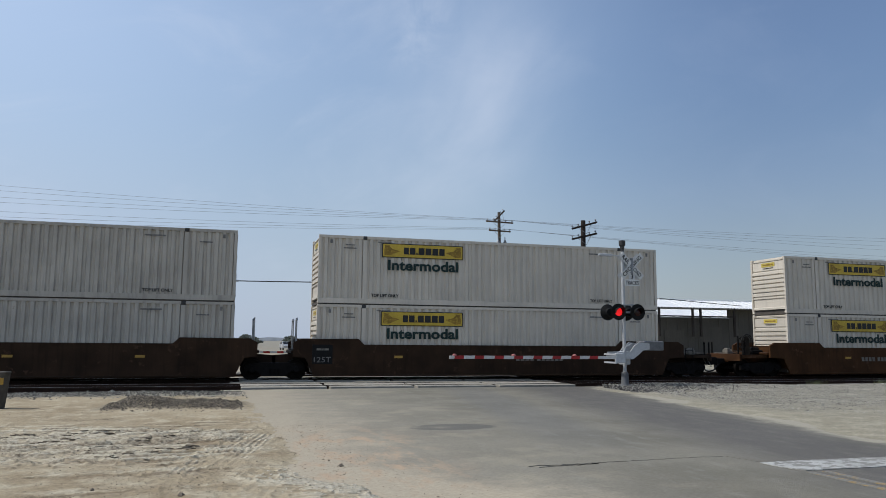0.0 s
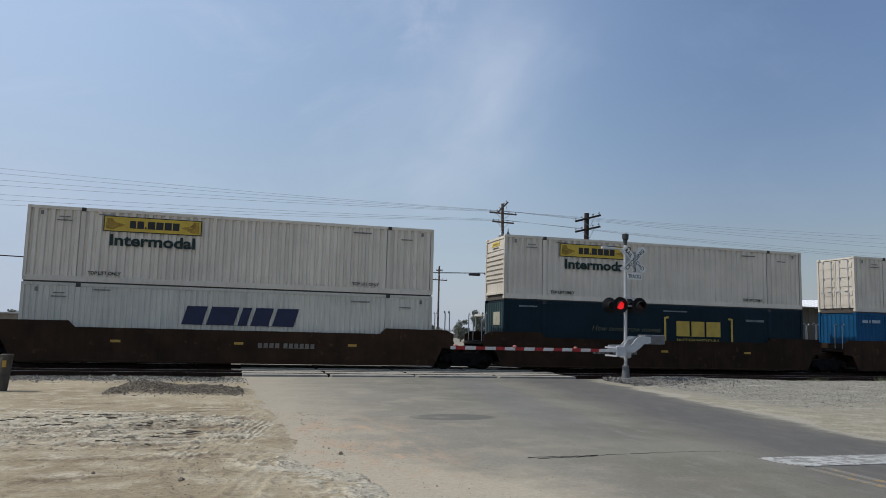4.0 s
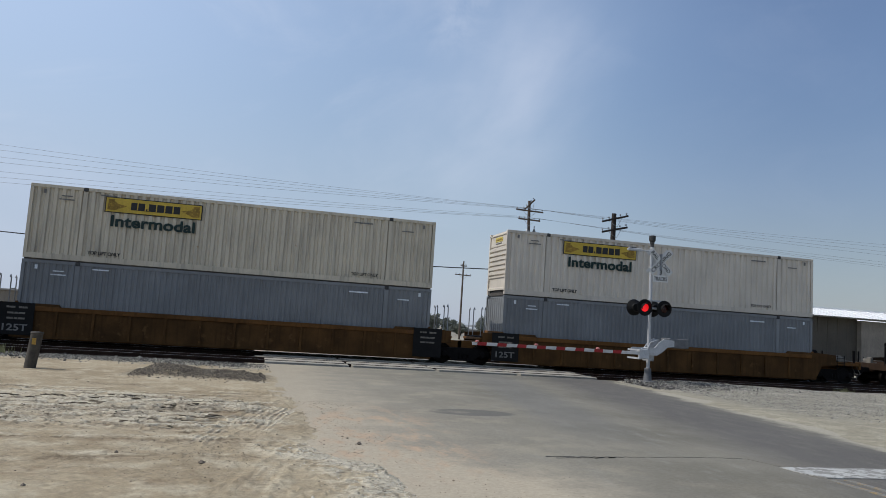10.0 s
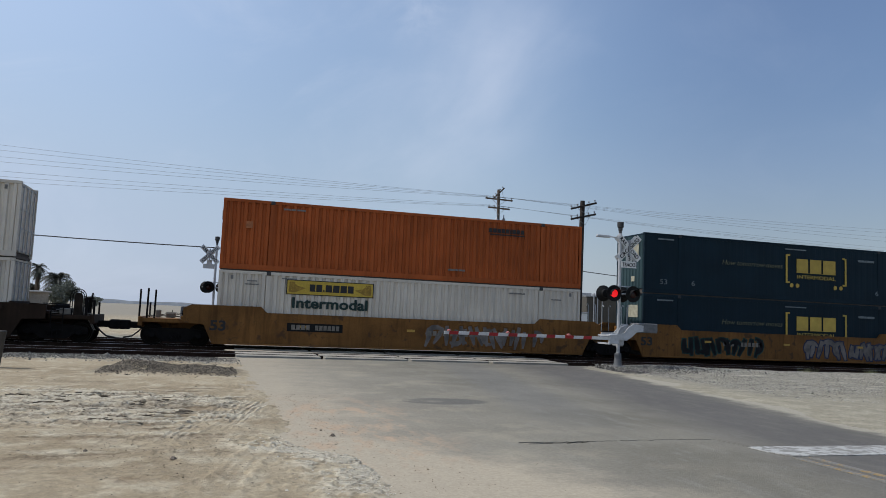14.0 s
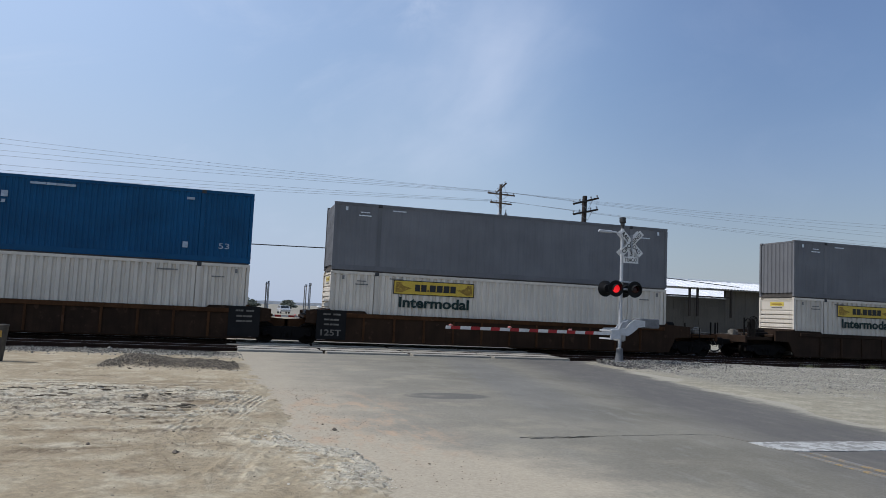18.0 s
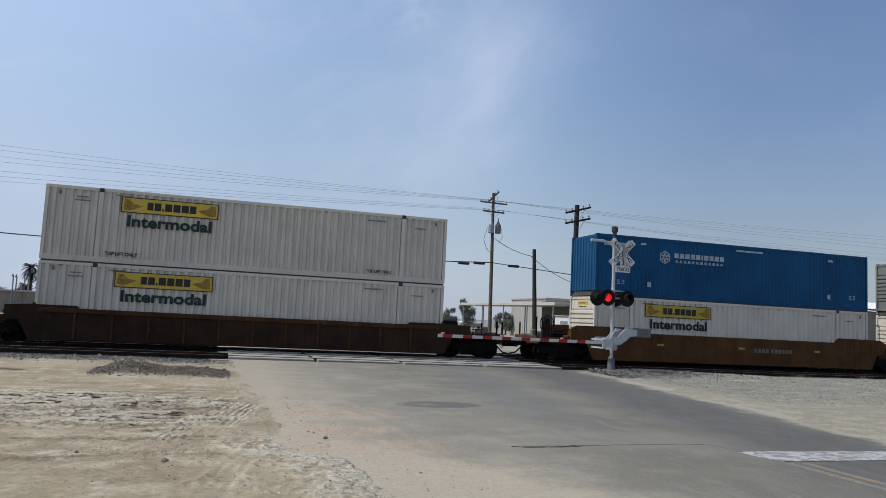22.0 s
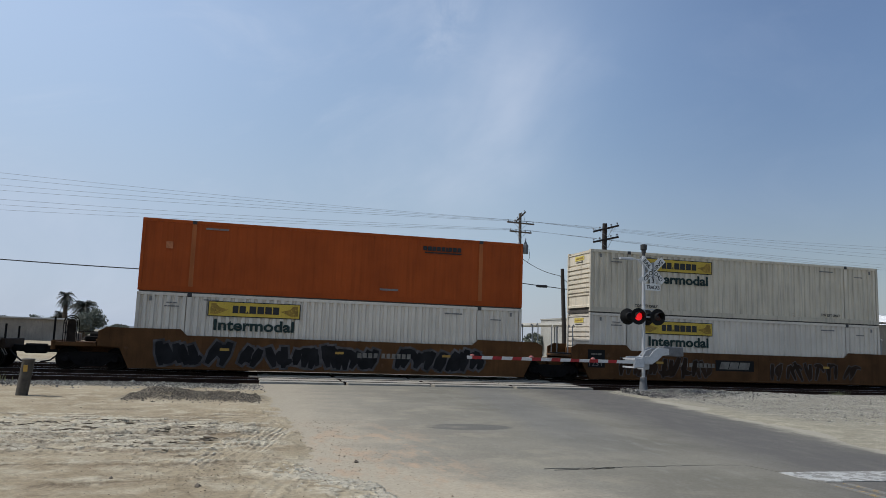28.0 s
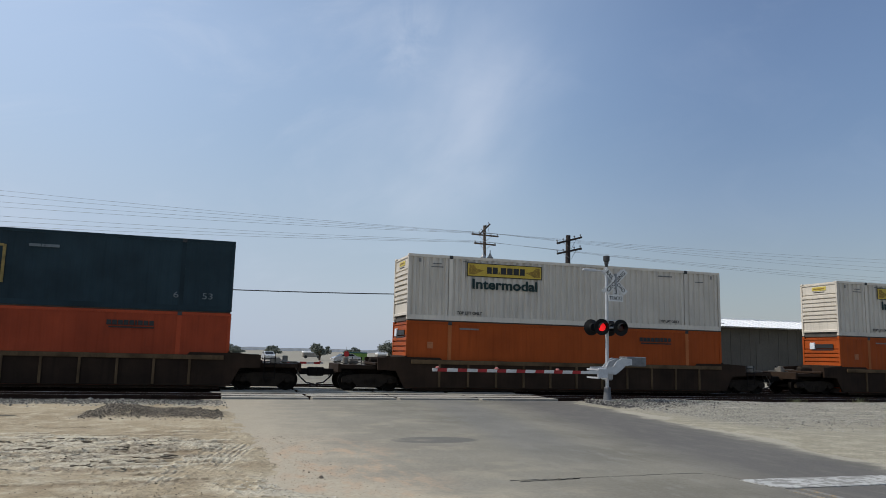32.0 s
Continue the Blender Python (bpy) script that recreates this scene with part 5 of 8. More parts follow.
def c_marks(mirror=False, dz=0.0):
    x = -2.17 if mirror else 2.0
    gold = OLDGOLD if mirror else GOLD
    m = [row((5, 1, 6), -6.9, 2.62, 0.9, 0.07, DIM), txt("53", -7.0, 0.56, 0.40, 0.24, DIM), txt("6", -5.35, 0.56, 0.2, 0.24, DIM), txt("6", 5.9, 0.62, 0.2, 0.24, DIM), txt("53", 7.1, 0.60, 0.40, 0.24, DIM),
         row((4, 1, 5), x + 3.2, 2.28, 1.05, 0.11, DIM), row((5, 4, 3), x - 1.3, 2.62, 1.3, 0.06, DIM)]
    for s in (-1, 1):
        bx = x + s * 1.86
        m += [bar(bx, 1.62 + dz, 0.11, 1.45, gold), bar(bx - s * 0.12, 2.32 + dz, 0.16, 0.09, gold), bar(bx - s * 0.12, 0.93 + dz, 0.16, 0.09, gold)]
        for k in (0, 1):
            disc = cached(("dot", gold.name), lambda: Shape().lathe([(-0.005, 0.11), (0.003, 0.11)], 14).mesh("dot", gold))
            m.append(("mark", disc, x + s * (1.55 - 0.36 * k), 0.78 + dz, ""))
    m += [row((1.0, 1.0, 1.1), x - 0.02, 1.80 + dz, 2.45, 0.72, gold, gap=0.16), txt("INTERMODAL", x, 1.24 + dz, 2.4, 0.19, gold),
          *([] if mirror else [txt("How tomorrow moves", x - 3.9, 1.72 + dz, 3.6, 0.24, DULLGOLD, shear=0.25)])]
    return m


def swift_marks():
    return small_marks(SMALLTXT) + [row((1.0, 1.35, 0.45, 0.9, 1.1), 0.05, 1.78, 4.4, 0.74, INDIGO, gap=0.2, lean=0.28), txt("INTERMODAL", 0.7, 1.0, 3.0, 0.19, INDIGO),
                                    txt("53", -6.6, 0.95, 0.5, 0.22, SMALLTXT), bar(-5.2, 0.75, 0.25, 0.25, SMALLTXT)]


def hex_mesh(mat):
    def make():
        s = Shape()
        for k in range(6):
            a, b = math.radians(30 + 60 * k), math.radians(90 + 60 * k)
            s.prism([(0.33 * math.cos(a), 0.33 * math.sin(a)), (0.33 * math.cos(b), 0.33 * math.sin(b)), (0.27 * math.cos(b), 0.27 * math.sin(b)), (0.27 * math.cos(a), 0.27 * math.sin(a))], -0.005, 0.003)
            c, d = math.cos(a), math.sin(a)
            s.prism([(0.05 * c - 0.03 * d, 0.05 * d + 0.03 * c), (0.05 * c + 0.03 * d, 0.05 * d - 0.03 * c), (0.22 * c + 0.06 * d, 0.22 * d - 0.06 * c), (0.22 * c - 0.06 * d, 0.22 * d + 0.06 * c)], -0.005, 0.003)
        return s.mesh("hexagon_mark", mat)
    return cached(("hex", mat.name), make)


def r_marks(dz=0.0):
    return [("mark", hex_mesh(BLUEPALE), -4.35, 2.0 + dz, ""), row((1, 1, 1.1, 1, 1, 0.4, 1, 1, 1, 1), -2.4, 2.12 + dz, 2.85, 0.24, BLUEPALE, gap=0.3), row((1,) * 12, -2.4, 1.84 + dz, 2.7, 0.12, BLUEPALE, gap=0.9),
            row((4, 1, 6), -7.1, 2.45 + dz, 1.15, 0.16, BLUEPALE, gap=1.0), txt("53", -6.75, 0.65, 0.42, 0.22, BLUEPALE), bar(-5.2, 0.62, 0.2, 0.24, BLUEPALE), bar(5.5, 0.62, 0.2, 0.24, BLUEPALE), txt("53", 7.0, 0.65, 0.42, 0.22, BLUEPALE),
            bar(-5.55, 2.55, 0.3, 0.1, BLUEPALE), bar(5.6, 2.5, 0.3, 0.1, BLUEPALE), row((5, 3, 6), 0.55, 2.62, 1.6, 0.09, BLUEPALE)]


def m_marks():
    return small_marks(SMALLTXT) + [row((1.5, 0.95, 0.6, 0.9, 1.0, 1.0), -1.15, 1.72, 7.1, 1.05, ROYAL, gap=0.22, drop=(1, 0.72, 0.92, 0.72, 0.72, 0.72))]


def o_marks(at=4.3):
    return [row((1, 1, 1, 1, 1, 0.4, 1, 1, 1), at, 2.40, 1.72, 0.19, BLACK, gap=0.22), bar(at + 0.05, 2.22, 1.66, 0.055, BLACK), bar(-7.0, 1.85, 0.26, 0.28, WORNORANGE), row((3, 2, 4), -5.2, 2.6, 0.9, 0.07, SMALLTXT), row((4, 2, 4), 2.0, 0.5, 0.8, 0.08, SMALLTXT)]


KINDS = {
    "J": (WHITE, "corr", lambda up: j_marks(0.0, True, lift=up), "white corrugated container, yellow panel and green lettering", {}),
    "Jg": (DULLWHITE, "corr", lambda up: j_marks(0.0, True, lift=up), "grimy greyish-white corrugated container, yellow panel", {}),
    "Jc": (CREAM, "corr", lambda up: j_marks(0.0, True, lift=up), "yellowed white corrugated container, yellow panel", {}),
    "Jn": (WHITE, "corr", lambda up: j_marks(0.0, False, lift=up), "white corrugated container, yellow panel only", {}),
    "Js": (COOL, "smooth", lambda up: j_marks(0.0, False, lift=up), "bluish-white smooth-sided container, yellow panel", {}),
    "Jr": (WHITE, "corr", lambda up: j_marks(0.0, True, 3.45, lift=up), "white corrugated container, doors leading", {"rev": True}),
    "C": (NAVY, "flat", lambda up: c_marks(), "dark navy container, gold brackets and slogan", {"nose": "up"}),
    "Cl": (NAVY, "flat", lambda up: c_marks(False, -0.22), "dark navy container, low gold brackets and slogan", {"nose": "up"}),
    "Cm": (CHALKNAVY, "flat", lambda up: c_marks(True, -0.1), "chalky dark teal container, dull gold brackets near its front", {"nose": "up"}),
    "S": (RIBWHITE, "fine", lambda up: swift_marks(), "white ribbed container, slanted indigo marks", {"nose": "up"}),
    "R": (BLUE, "fine", lambda up: r_marks(), "blue corrugated container, pale hexagon mark", {"nose": "up"}),
    "Rl": (SKYBLUE, "fine", lambda up: r_marks(-0.1), "bright light-blue corrugated container, pale hexagon mark", {"nose": "up"}),
    "G": (STEEL, "fine", lambda up: small_marks(PALE), "weathered blue-grey corrugated container", {"nose": "up"}),
    "GR": (GREY, "flat", lambda up: small_marks(PALE), "plain dark-grey steel container", {"nose": "up"}),
    "GG": (OLIVE, "fine", lambda up: small_marks(SMALLTXT) + [bar(-2.9, 2.0, 0.9, 0.3, INDIGO)], "grey-green corrugated container, bright green posts", {"posts": LIME}),
    "M": (WHITE, "corr", lambda up: m_marks(), "white corrugated container, large blue marks", {}),
    "O": (ORANGE, "corr", lambda up: o_marks(), "orange corrugated container, black mark", {"nose": "up"}),
    "Of": (FADEORANGE, "corr", lambda up: o_marks(), "sun-faded orange corrugated container, black mark", {}),
    "Or": (REDORANGE, "flat", lambda up: o_marks(), "reddish-orange smooth-sided container, scuffed", {"posts": REDORANGE}),
    "Os": (DEEPORANGE, "flat", lambda up: o_marks(), "orange smooth-sided container, raised lifting posts", {"posts": FADEORANGE}),
}
STACKS = [("Jg", "Jg"), ("J", "J"), ("J", "J"), ("J", "Js"), ("C", "Jn"), ("J", "S"), ("J", "C"), ("Jr", "R"), ("Js", "J"), ("J", "J"), ("J", "J"), ("Jr", "J"), ("Jc", "G"), ("J", "G"),
          ("J", "J"), ("J", "O"), ("J", "J"), ("O", "J"), ("C", "C"), ("S", "S"), ("O", "O"), ("R", "J"), ("GR", "J"), ("GR", "J"), ("J", "Of"), ("C", "C"), ("J", "J"), ("R", "J"), ("GG", "M"),
          ("Rl", "J"), ("O", "O"), ("O", "J"), ("Jn", "J"), ("Os", "J"), ("Jc", "J"), ("Os", "J"), ("Cl", "J"), ("Cm", "Or"), ("J", "Os"), ("J", "Os")]
# where each stack's leading edge stands at the start
LEAD = [-16.06, 3.42, 26.98, 46.44, 65.92, 89.49, 108.96, 128.44, 152.03, 171.5, 190.97, 214.53, 234.01, 253.48, 277.03, 296.51, 315.99, 339.55, 359.02, 378.51, 402.08, 421.55, 441.03, 464.59,
        488.17, 507.66, 527.13, 550.69, 570.14, 589.6, 613.15, 632.62, 652.09, 675.65, 695.13, 714.62, 738.18, 761.68, 785.18, 808.68]
BASE, LOW = 0.345, 0.10
MOVERS = []


def build_containers():
    for k, (up, low) in enumerate(STACKS):
        base = BASE - (LOW if k >= 36 else 0.0)
        for kind, z, is_up in ((low, base, False), (up, base + CH + 0.055, True)):
            paint, style, marks, label, kw = KINDS[kind]
            place = ", stacked" if is_up else ", in a well car"
            MOVERS.append((container(LEAD[k], z, paint, style, marks(is_up), label + place, **kw), LEAD[k] + HX, z))


# ---------------------------------------------------------------- well cars


def truck(parent, x, label="black three-piece freight truck with four wheels", mat=None):
    """A two-axle bogie, its middle at x."""
    mat = mat or GRIME
    def bolster():
        s = Shape().box(-0.22, 0.22, -0.95, 0.95, 0.42, 0.66, 0.03)
        s.lathe([(0.66, 0.3), (0.74, 0.3)], 12, "z")
        for sx in (-0.89, 0.89):
            s.tube([(sx, -1.0, 0.52), (sx, 1.0, 0.52)], 0.08, 8)
        return s.mesh("bolster", mat)
    tr = part("truck", cached(("bolster", mat.name), bolster), parent, label, at=(x, 0, 0))

    def side_frame_shape():
        s = Shape()
        out = [(-1.18, 0.44), (-1.18, 0.66), (-0.98, 0.74), (-0.45, 0.80), (0.45, 0.80), (0.98, 0.74), (1.18, 0.66), (1.18, 0.44), (0.72, 0.46), (0.45, 0.26), (-0.45, 0.26), (-0.72, 0.46)]
        s.prism(out, -0.09, 0.09)
        for sx in (-0.89, 0.89):
            s.lathe([(-0.16, 0.10), (-0.12, 0.14), (0.05, 0.14)], 12, "y", (sx, 0, 0.52))
        for sx in (-0.17, 0.0, 0.17):
            for k in range(5):
                s.lathe([(0.34 + k * 0.045, 0.07), (0.36 + k * 0.045, 0.085), (0.38 + k * 0.045, 0.07)], 8, "z", (sx, -0.05, 0))
        return s.mesh("side_frame", mat, True)
    for sy in (-1, 1):
        part("side_frame", cached(("side_frame", mat.name), side_frame_shape), tr, at=(0, sy * 1.0, 0), turn=0 if sy < 0 else 180)

    def wheel():
        return Shape().lathe([(-0.075, 0.10), (-0.075, 0.16), (-0.02, 0.20), (-0.02, 0.35), (-0.065, 0.37), (-0.065, 0.42), (0.055, 0.425), (0.06, 0.455), (0.085, 0.455), (0.09, 0.40), (0.03, 0.35), (0.03, 0.18), (0.05, 0.1)], 24).mesh("wheel", WHEEL, True)
    for sx in (-0.89, 0.89):
        for sy in (-1, 1):
            part("wheel", cached(("wheel",), wheel), tr, "dusty steel wheel", at=(sx, sy * 0.755, RAIL_TOP + 0.42), turn=0 if sy < 0 else 180)
    return tr


def sill_profile(style, left, right):
    """Side of a well: ends at left and right, high over the ends and lower between."""
    a, b = left, right
    if style == "plate":
        return [(a, 1.05), (a, 1.62), (a + 0.3, 1.78), (-HX + 1.75, 1.80), (-HX + 2.0, 1.56), (HX - 2.3, 1.56), (HX - 2.05, 1.80), (b - 0.3, 1.78), (b, 1.62), (b, 1.05), (HX + 0.45, 1.0), (HX + 0.08, 0.24), (-HX - 0.08, 0.24), (-HX - 0.45, 1.0)]
    return [(a, 1.0), (a, 1.50), (-HX - 0.2, 1.56), (-HX + 1.5, 1.56), (-HX + 1.6, 1.46), (HX - 1.6, 1.46), (HX - 1.5, 1.56), (HX + 0.2, 1.56), (b, 1.50), (b, 1.0), (HX + 0.45, 0.96), (HX + 0.08, 0.26), (-HX - 0.08, 0.26), (-HX - 0.45, 0.96)]


def well(car, x, paint, style, joint_l, joint_r, plates, low=False, brake=-1):
    """One well of a car; its middle at x in the car's space. joint: 'a' articulated, 'c' coupler end. low: bare end decks. brake: the end with the hand brake."""
    reach = {"a": 0.95, "c": 1.25}
    left, right = -HX - reach[joint_l], HX + reach[joint_r]
    # paler copy on top chord and ribs puts their sunlit edges into the paint
    trim = LITRIB if low else paint
    side_paint = {RUST: BROWN, TAN: OCHRE, DUSK: DUSK}[paint] if style == "ribs" else paint
    for sgn in (-1, 1):
        def make():
            s = Shape()
            y0, y1 = sorted((sgn * 1.36, sgn * 1.47))
            s.prism(sill_profile(style, left, right), y0, y1)
            return s.mesh("side_sill", side_paint)
        sill = part("side_sill", cached(("sill", style, joint_l, joint_r, sgn, paint.name), make), car, at=(x, 0, 0))
        if style == "ribs":
            part("top_chord", cached(("chord", sgn, trim.name), lambda: Shape().box(-HX + 0.2, HX - 0.2, *sorted((sgn * 1.47, sgn * 1.53)), 1.28, 1.455, 0.01).mesh("top_chord", trim)), sill)
            # ribs of the dark cars are painted paler, as if sun caught their edges
            rib_paint = LITRIB if low else {DUSK: BROWN, TAN: OCHRE}.get(paint, paint)
            rib = cached(("rib", sgn, rib_paint.name), lambda: Shape().box(-0.05, 0.05, *sorted((sgn * 1.47, sgn * 1.525)), 0.3, 1.28, 0.01).mesh("rib", rib_paint))
            for k in range(11):
                part("rib", rib, sill, at=(-6.6 + 1.32 * k, 0, 0))
        else:
            part("bottom_flange", cached(("flange", sgn, paint.name), lambda: Shape().box(-HX + 0.85, HX - 0.85, *sorted((sgn * 1.47, sgn * 1.55)), 0.24, 0.30, 0.01).mesh("bottom_flange", paint)), sill)
    part("well_floor", cached(("wfloor", paint.name), lambda: Shape().box(-HX + 0.3, HX - 0.3, -1.36, 1.36, 0.24, 0.34).mesh("well_floor", paint)), car, at=(x, 0, -LOW if low else 0))
    for end, joint in ((-1, joint_l), (1, joint_r)):
        def deck():
            s = Shape()
            r = reach[joint]
            s.box(-0.1, r + 0.02, -1.34, 1.34, 1.18, 1.30, 0.02)
            s.box(-0.12, 0.0, -1.34, 1.34, 0.5, 1.62, 0.02)
            s.prism([(0.0, 0.72), (0.0, 1.2), (r + (0.72 if joint == "a" else 1.55), 1.08), (r + (0.72 if joint == "a" else 1.55), 0.80)], -0.35, 0.35)
            if joint == "c":
                s.box(r + 1.45, r + 1.6, -1.3, 1.3, 0.86, 1.22, 0.02)
                s.box(r, r + 1.5, -1.3, -1.2, 1.02, 1.16)
                s.box(r, r + 1.5, 1.2, 1.3, 1.02, 1.16)
                s.box(r + 0.1, r + 1.5, -1.2, 1.2, 1.12, 1.17)
            return s.mesh("end_platform", DUSK if paint in (BROWN, MAROON) else paint)
        me = cached(("deck", joint, paint.name), deck)
        dk = part("end_platform", me, car, at=(x + end * (HX + 0.06), 0, 0), turn=0 if end > 0 else 180)
        if joint == "c":
            # a pair of short stakes on the trailing end, one tall stake on the leading end
            for q, yy, top in () if low else ((1.3, -1.15, 1.78), (1.56, -1.15, 1.78), (1.4, 1.15, 1.7)) if end > 0 else ((1.55, 1.15, 2.1), (1.4, -1.15, 1.8)) if brake < 0 else ((1.58, 1.15, 2.3), (1.3, 1.15, 2.35), (1.02, 1.15, 2.3), (1.4, -1.15, 1.8)):
                part("grab_iron", cached(("stake", top), lambda: Shape().box(-0.035, 0.035, -0.03, 0.03, 1.12, top, 0.01).mesh("grab_iron", GRIME)), dk, "upright steel grab iron", at=(reach["c"] + q, yy, 0))
            part("brake_rigging", cached(("rigging",), lambda: rigging_shape().mesh("brake_rigging", FADED)), dk, "pale brake pipes and levers", at=(reach["c"], 0, 0))
            part("end_ladder", cached(("ladder",), lambda: ladder_shape().mesh("end_ladder", GRIME)), dk, "steel end ladder", at=(reach["c"] + 0.1, -1.36, 0))
            cp = part("coupler", cached(("coupler",), lambda: Shape().box(0, 0.62, -0.12, 0.12, 0.72, 0.98, 0.03).box(0.5, 0.92, -0.2, 0.16, 0.66, 1.04, 0.05).mesh("coupler", GRIME)), dk, "knuckle coupler", at=(reach["c"] + 1.5, 0, 0))
            part("air_hose", cached(("hose",), lambda: Shape().tube([(0.0, -0.3, 0.82), (0.22, -0.32, 0.58), (0.45, -0.3, 0.38), (0.78, -0.25, 0.32)], 0.035, 6).mesh("air_hose", RUBBER)), cp, "sagging rubber air hose")
            if low:
                part("air_tank", cached(("lowtank",), lambda: Shape().lathe([(-0.42, 0.1), (-0.36, 0.17), (0.36, 0.17), (0.42, 0.1)], 14, "x", (0.8, -0.3, 1.36)).mesh("air_tank", DUSTGRIME, True)), dk, "round dusty air reservoir")
            elif end == brake:
                hoop = part("handrail_hoop", cached(("hoop",), lambda: hoop_shape().mesh("handrail_hoop", GRIME)), dk, "rounded ladder hoop with short rungs", at=(reach["c"] + 0.97, -1.12 * brake, 0), turn=0 if brake < 0 else 180)
                part("backing", cached(("hoopback",), lambda: Shape().prism([(-0.15, 1.16), (0.15, 1.16), (0.15, 1.92), (0.08, 2.04), (-0.08, 2.04), (-0.15, 1.92)], -0.12, -0.04).mesh("backing", DUSTGRIME)), hoop, "rusty brown backing plate")
                part("handrail", cached(("endrail",), lambda: Shape().tube([(0.7, 0, 1.58), (-0.25, 0, 1.58), (-0.25, 0, 1.2)], 0.022, 6).mesh("handrail", GRIME)), dk, "low steel handrail", at=(reach["c"], -1.12 * brake, 0))
                part("valve_box", cached(("vbox",), lambda: Shape().box(0.05, 0.85, -0.9, -0.35, 1.2, 1.42, 0.05).lathe([(0.0, 0.08), (0.04, 0.12), (0.5, 0.12), (0.54, 0.08)], 12, "x", (0.15, -0.6, 1.44)).mesh("valve_box", GRIME)), dk, "black brake valve and reservoir", at=(reach["c"] - 0.3, 1.1, 0))
                part("brake_wheel", cached(("bwheel",), lambda: ring_shape(0.28, 0.022).mesh("brake_wheel", GRIME, True)), dk, "hand brake wheel", at=(reach["c"] + 1.15, 0.95, 1.78))
                part("brake_stand", cached(("bstand",), lambda: Shape().box(-0.14, 0.14, -0.1, 0.1, 1.16, 1.9, 0.03).mesh("brake_stand", GRIME)), dk, at=(reach["c"] + 1.0, 0.95, 0))
            else:
                part("air_tank", cached(("tank",), lambda: Shape().lathe([(-0.42, 0.1), (-0.36, 0.2), (0.36, 0.2), (0.42, 0.1)], 14, "x", (0.5, -0.4, 1.52)).mesh("air_tank", GRIME, True)), dk, "round black air reservoir")
        else:
            part("walkway", cached(("step", paint.name), lambda: Shape().box(0.2, 0.9, -1.3, 1.3, 1.30, 1.36, 0.01).mesh("walkway", GRIME)), dk)
            for yy in (-1.25, -0.55, 0.7, 1.2):
                part("grab_iron", cached(("istake",), lambda: Shape().tube([(0, 0, 1.3), (0, 0, 2.55), (0, 0.1, 2.63), (0, 0.18, 2.55)], 0.024, 6).mesh("grab_iron", GALV)), dk, "upright steel grab iron", at=(0.75, yy, 0))
            if plates:
                if style == "ribs":
                    pl = part("capacity_plate", cached(("bigplate",), lambda: Shape().box(-0.62, 0.62, -0.012, 0, -0.66, 0.56).mesh("capacity_plate", LAMPBLACK)), car, "black stencilled end section", at=(x + end * (HX - 0.1), -1.535, 1.0))
                    if end < 0:
                        part("lettering", lettering("125T", 0.86, 0.26, FADED if paint in (DUSK, RUST) else SMALLTXT, bold=0.02), pl, at=(0, -0.014, -0.38))
                    for q, zz in ((-0.2, 0.38), (0.22, 0.38), (0.0, 0.16), (0.0, -0.04)):
                        part("lettering_bar", blocks((2, 1, 2), 0.07, FADED, 0.3 if q else 0.62), pl, at=(q, -0.014, zz))
                elif end < 0:
                    pl = part("capacity_plate", cached(("cplate",), lambda: Shape().box(-0.42, 0.42, -0.012, 0, -0.4, 0.4).mesh("capacity_plate", LAMPBLACK)), car, "black stencilled plate", at=(x + end * (HX - 0.25), -1.472, 1.15))
                    part("lettering", lettering("125T", 0.7, 0.22, SMALLTXT), pl, at=(0, -0.014, -0.22))
                    part("lettering_bar", blocks((2, 1, 2), 0.08, FADED, 0.5), pl, at=(0, -0.014, 0.2))


def rigging_shape():
    s = Shape().tube([(0.0, -1.0, 1.22), (0.5, -0.9, 1.26), (1.45, -0.85, 1.24)], 0.03, 6)
    s.tube([(0.1, -0.5, 1.34), (0.7, -0.55, 1.34), (1.3, -0.7, 1.2)], 0.022, 6)
    s.box(0.35, 0.75, -1.2, -0.85, 1.18, 1.42, 0.03).box(0.9, 1.1, -0.6, -0.3, 1.18, 1.5, 0.03)
    s.tube([(1.4, -1.2, 1.0), (1.62, -1.22, 0.62), (1.62, -0.9, 0.62), (1.4, -0.9, 1.0)], 0.018, 6)
    return s


def hoop_shape():
    """Two upright rails that meet in an arch, the outer and inner joined by short rungs."""
    s, arcs = Shape(), []
    for r in (0.28, 0.2):
        arcs.append([(-r, 0, 1.15), (-r, 0, 1.5), (-r, 0, 1.85)] + [(r * math.cos(math.pi * (1 - k / 8)), 0, 1.9 + r * math.sin(math.pi * k / 8)) for k in range(9)] + [(r, 0, 1.85), (r, 0, 1.5), (r, 0, 1.15)])
        s.tube(arcs[-1], 0.018, 5)
    for p, q in list(zip(*arcs))[1:-1]:
        s.tube([p, q], 0.012, 5)
    return s


def ladder_shape():
    s = Shape().tube([(0, 0, 0.55), (0, 0, 1.5)], 0.02, 6).tube([(0.42, 0, 0.55), (0.42, 0, 1.5)], 0.02, 6)
    for k in range(4):
        s.tube([(0, 0, 0.6 + 0.26 * k), (0.42, 0, 0.6 + 0.26 * k)], 0.014, 6)
    return s


def ring_shape(r, t, n=18):
    s = Shape()
    pts = [(0, r * math.cos(2 * math.pi * k / n), r * math.sin(2 * math.pi * k / n)) for k in range(n + 1)]
    s.tube(pts, t, 6, caps=False)
    for k in range(3):
        a = 2 * math.pi * k / 3
        s.tube([(0, 0, 0), (0, r * math.cos(a), r * math.sin(a))], t * 0.8, 5)
    return s


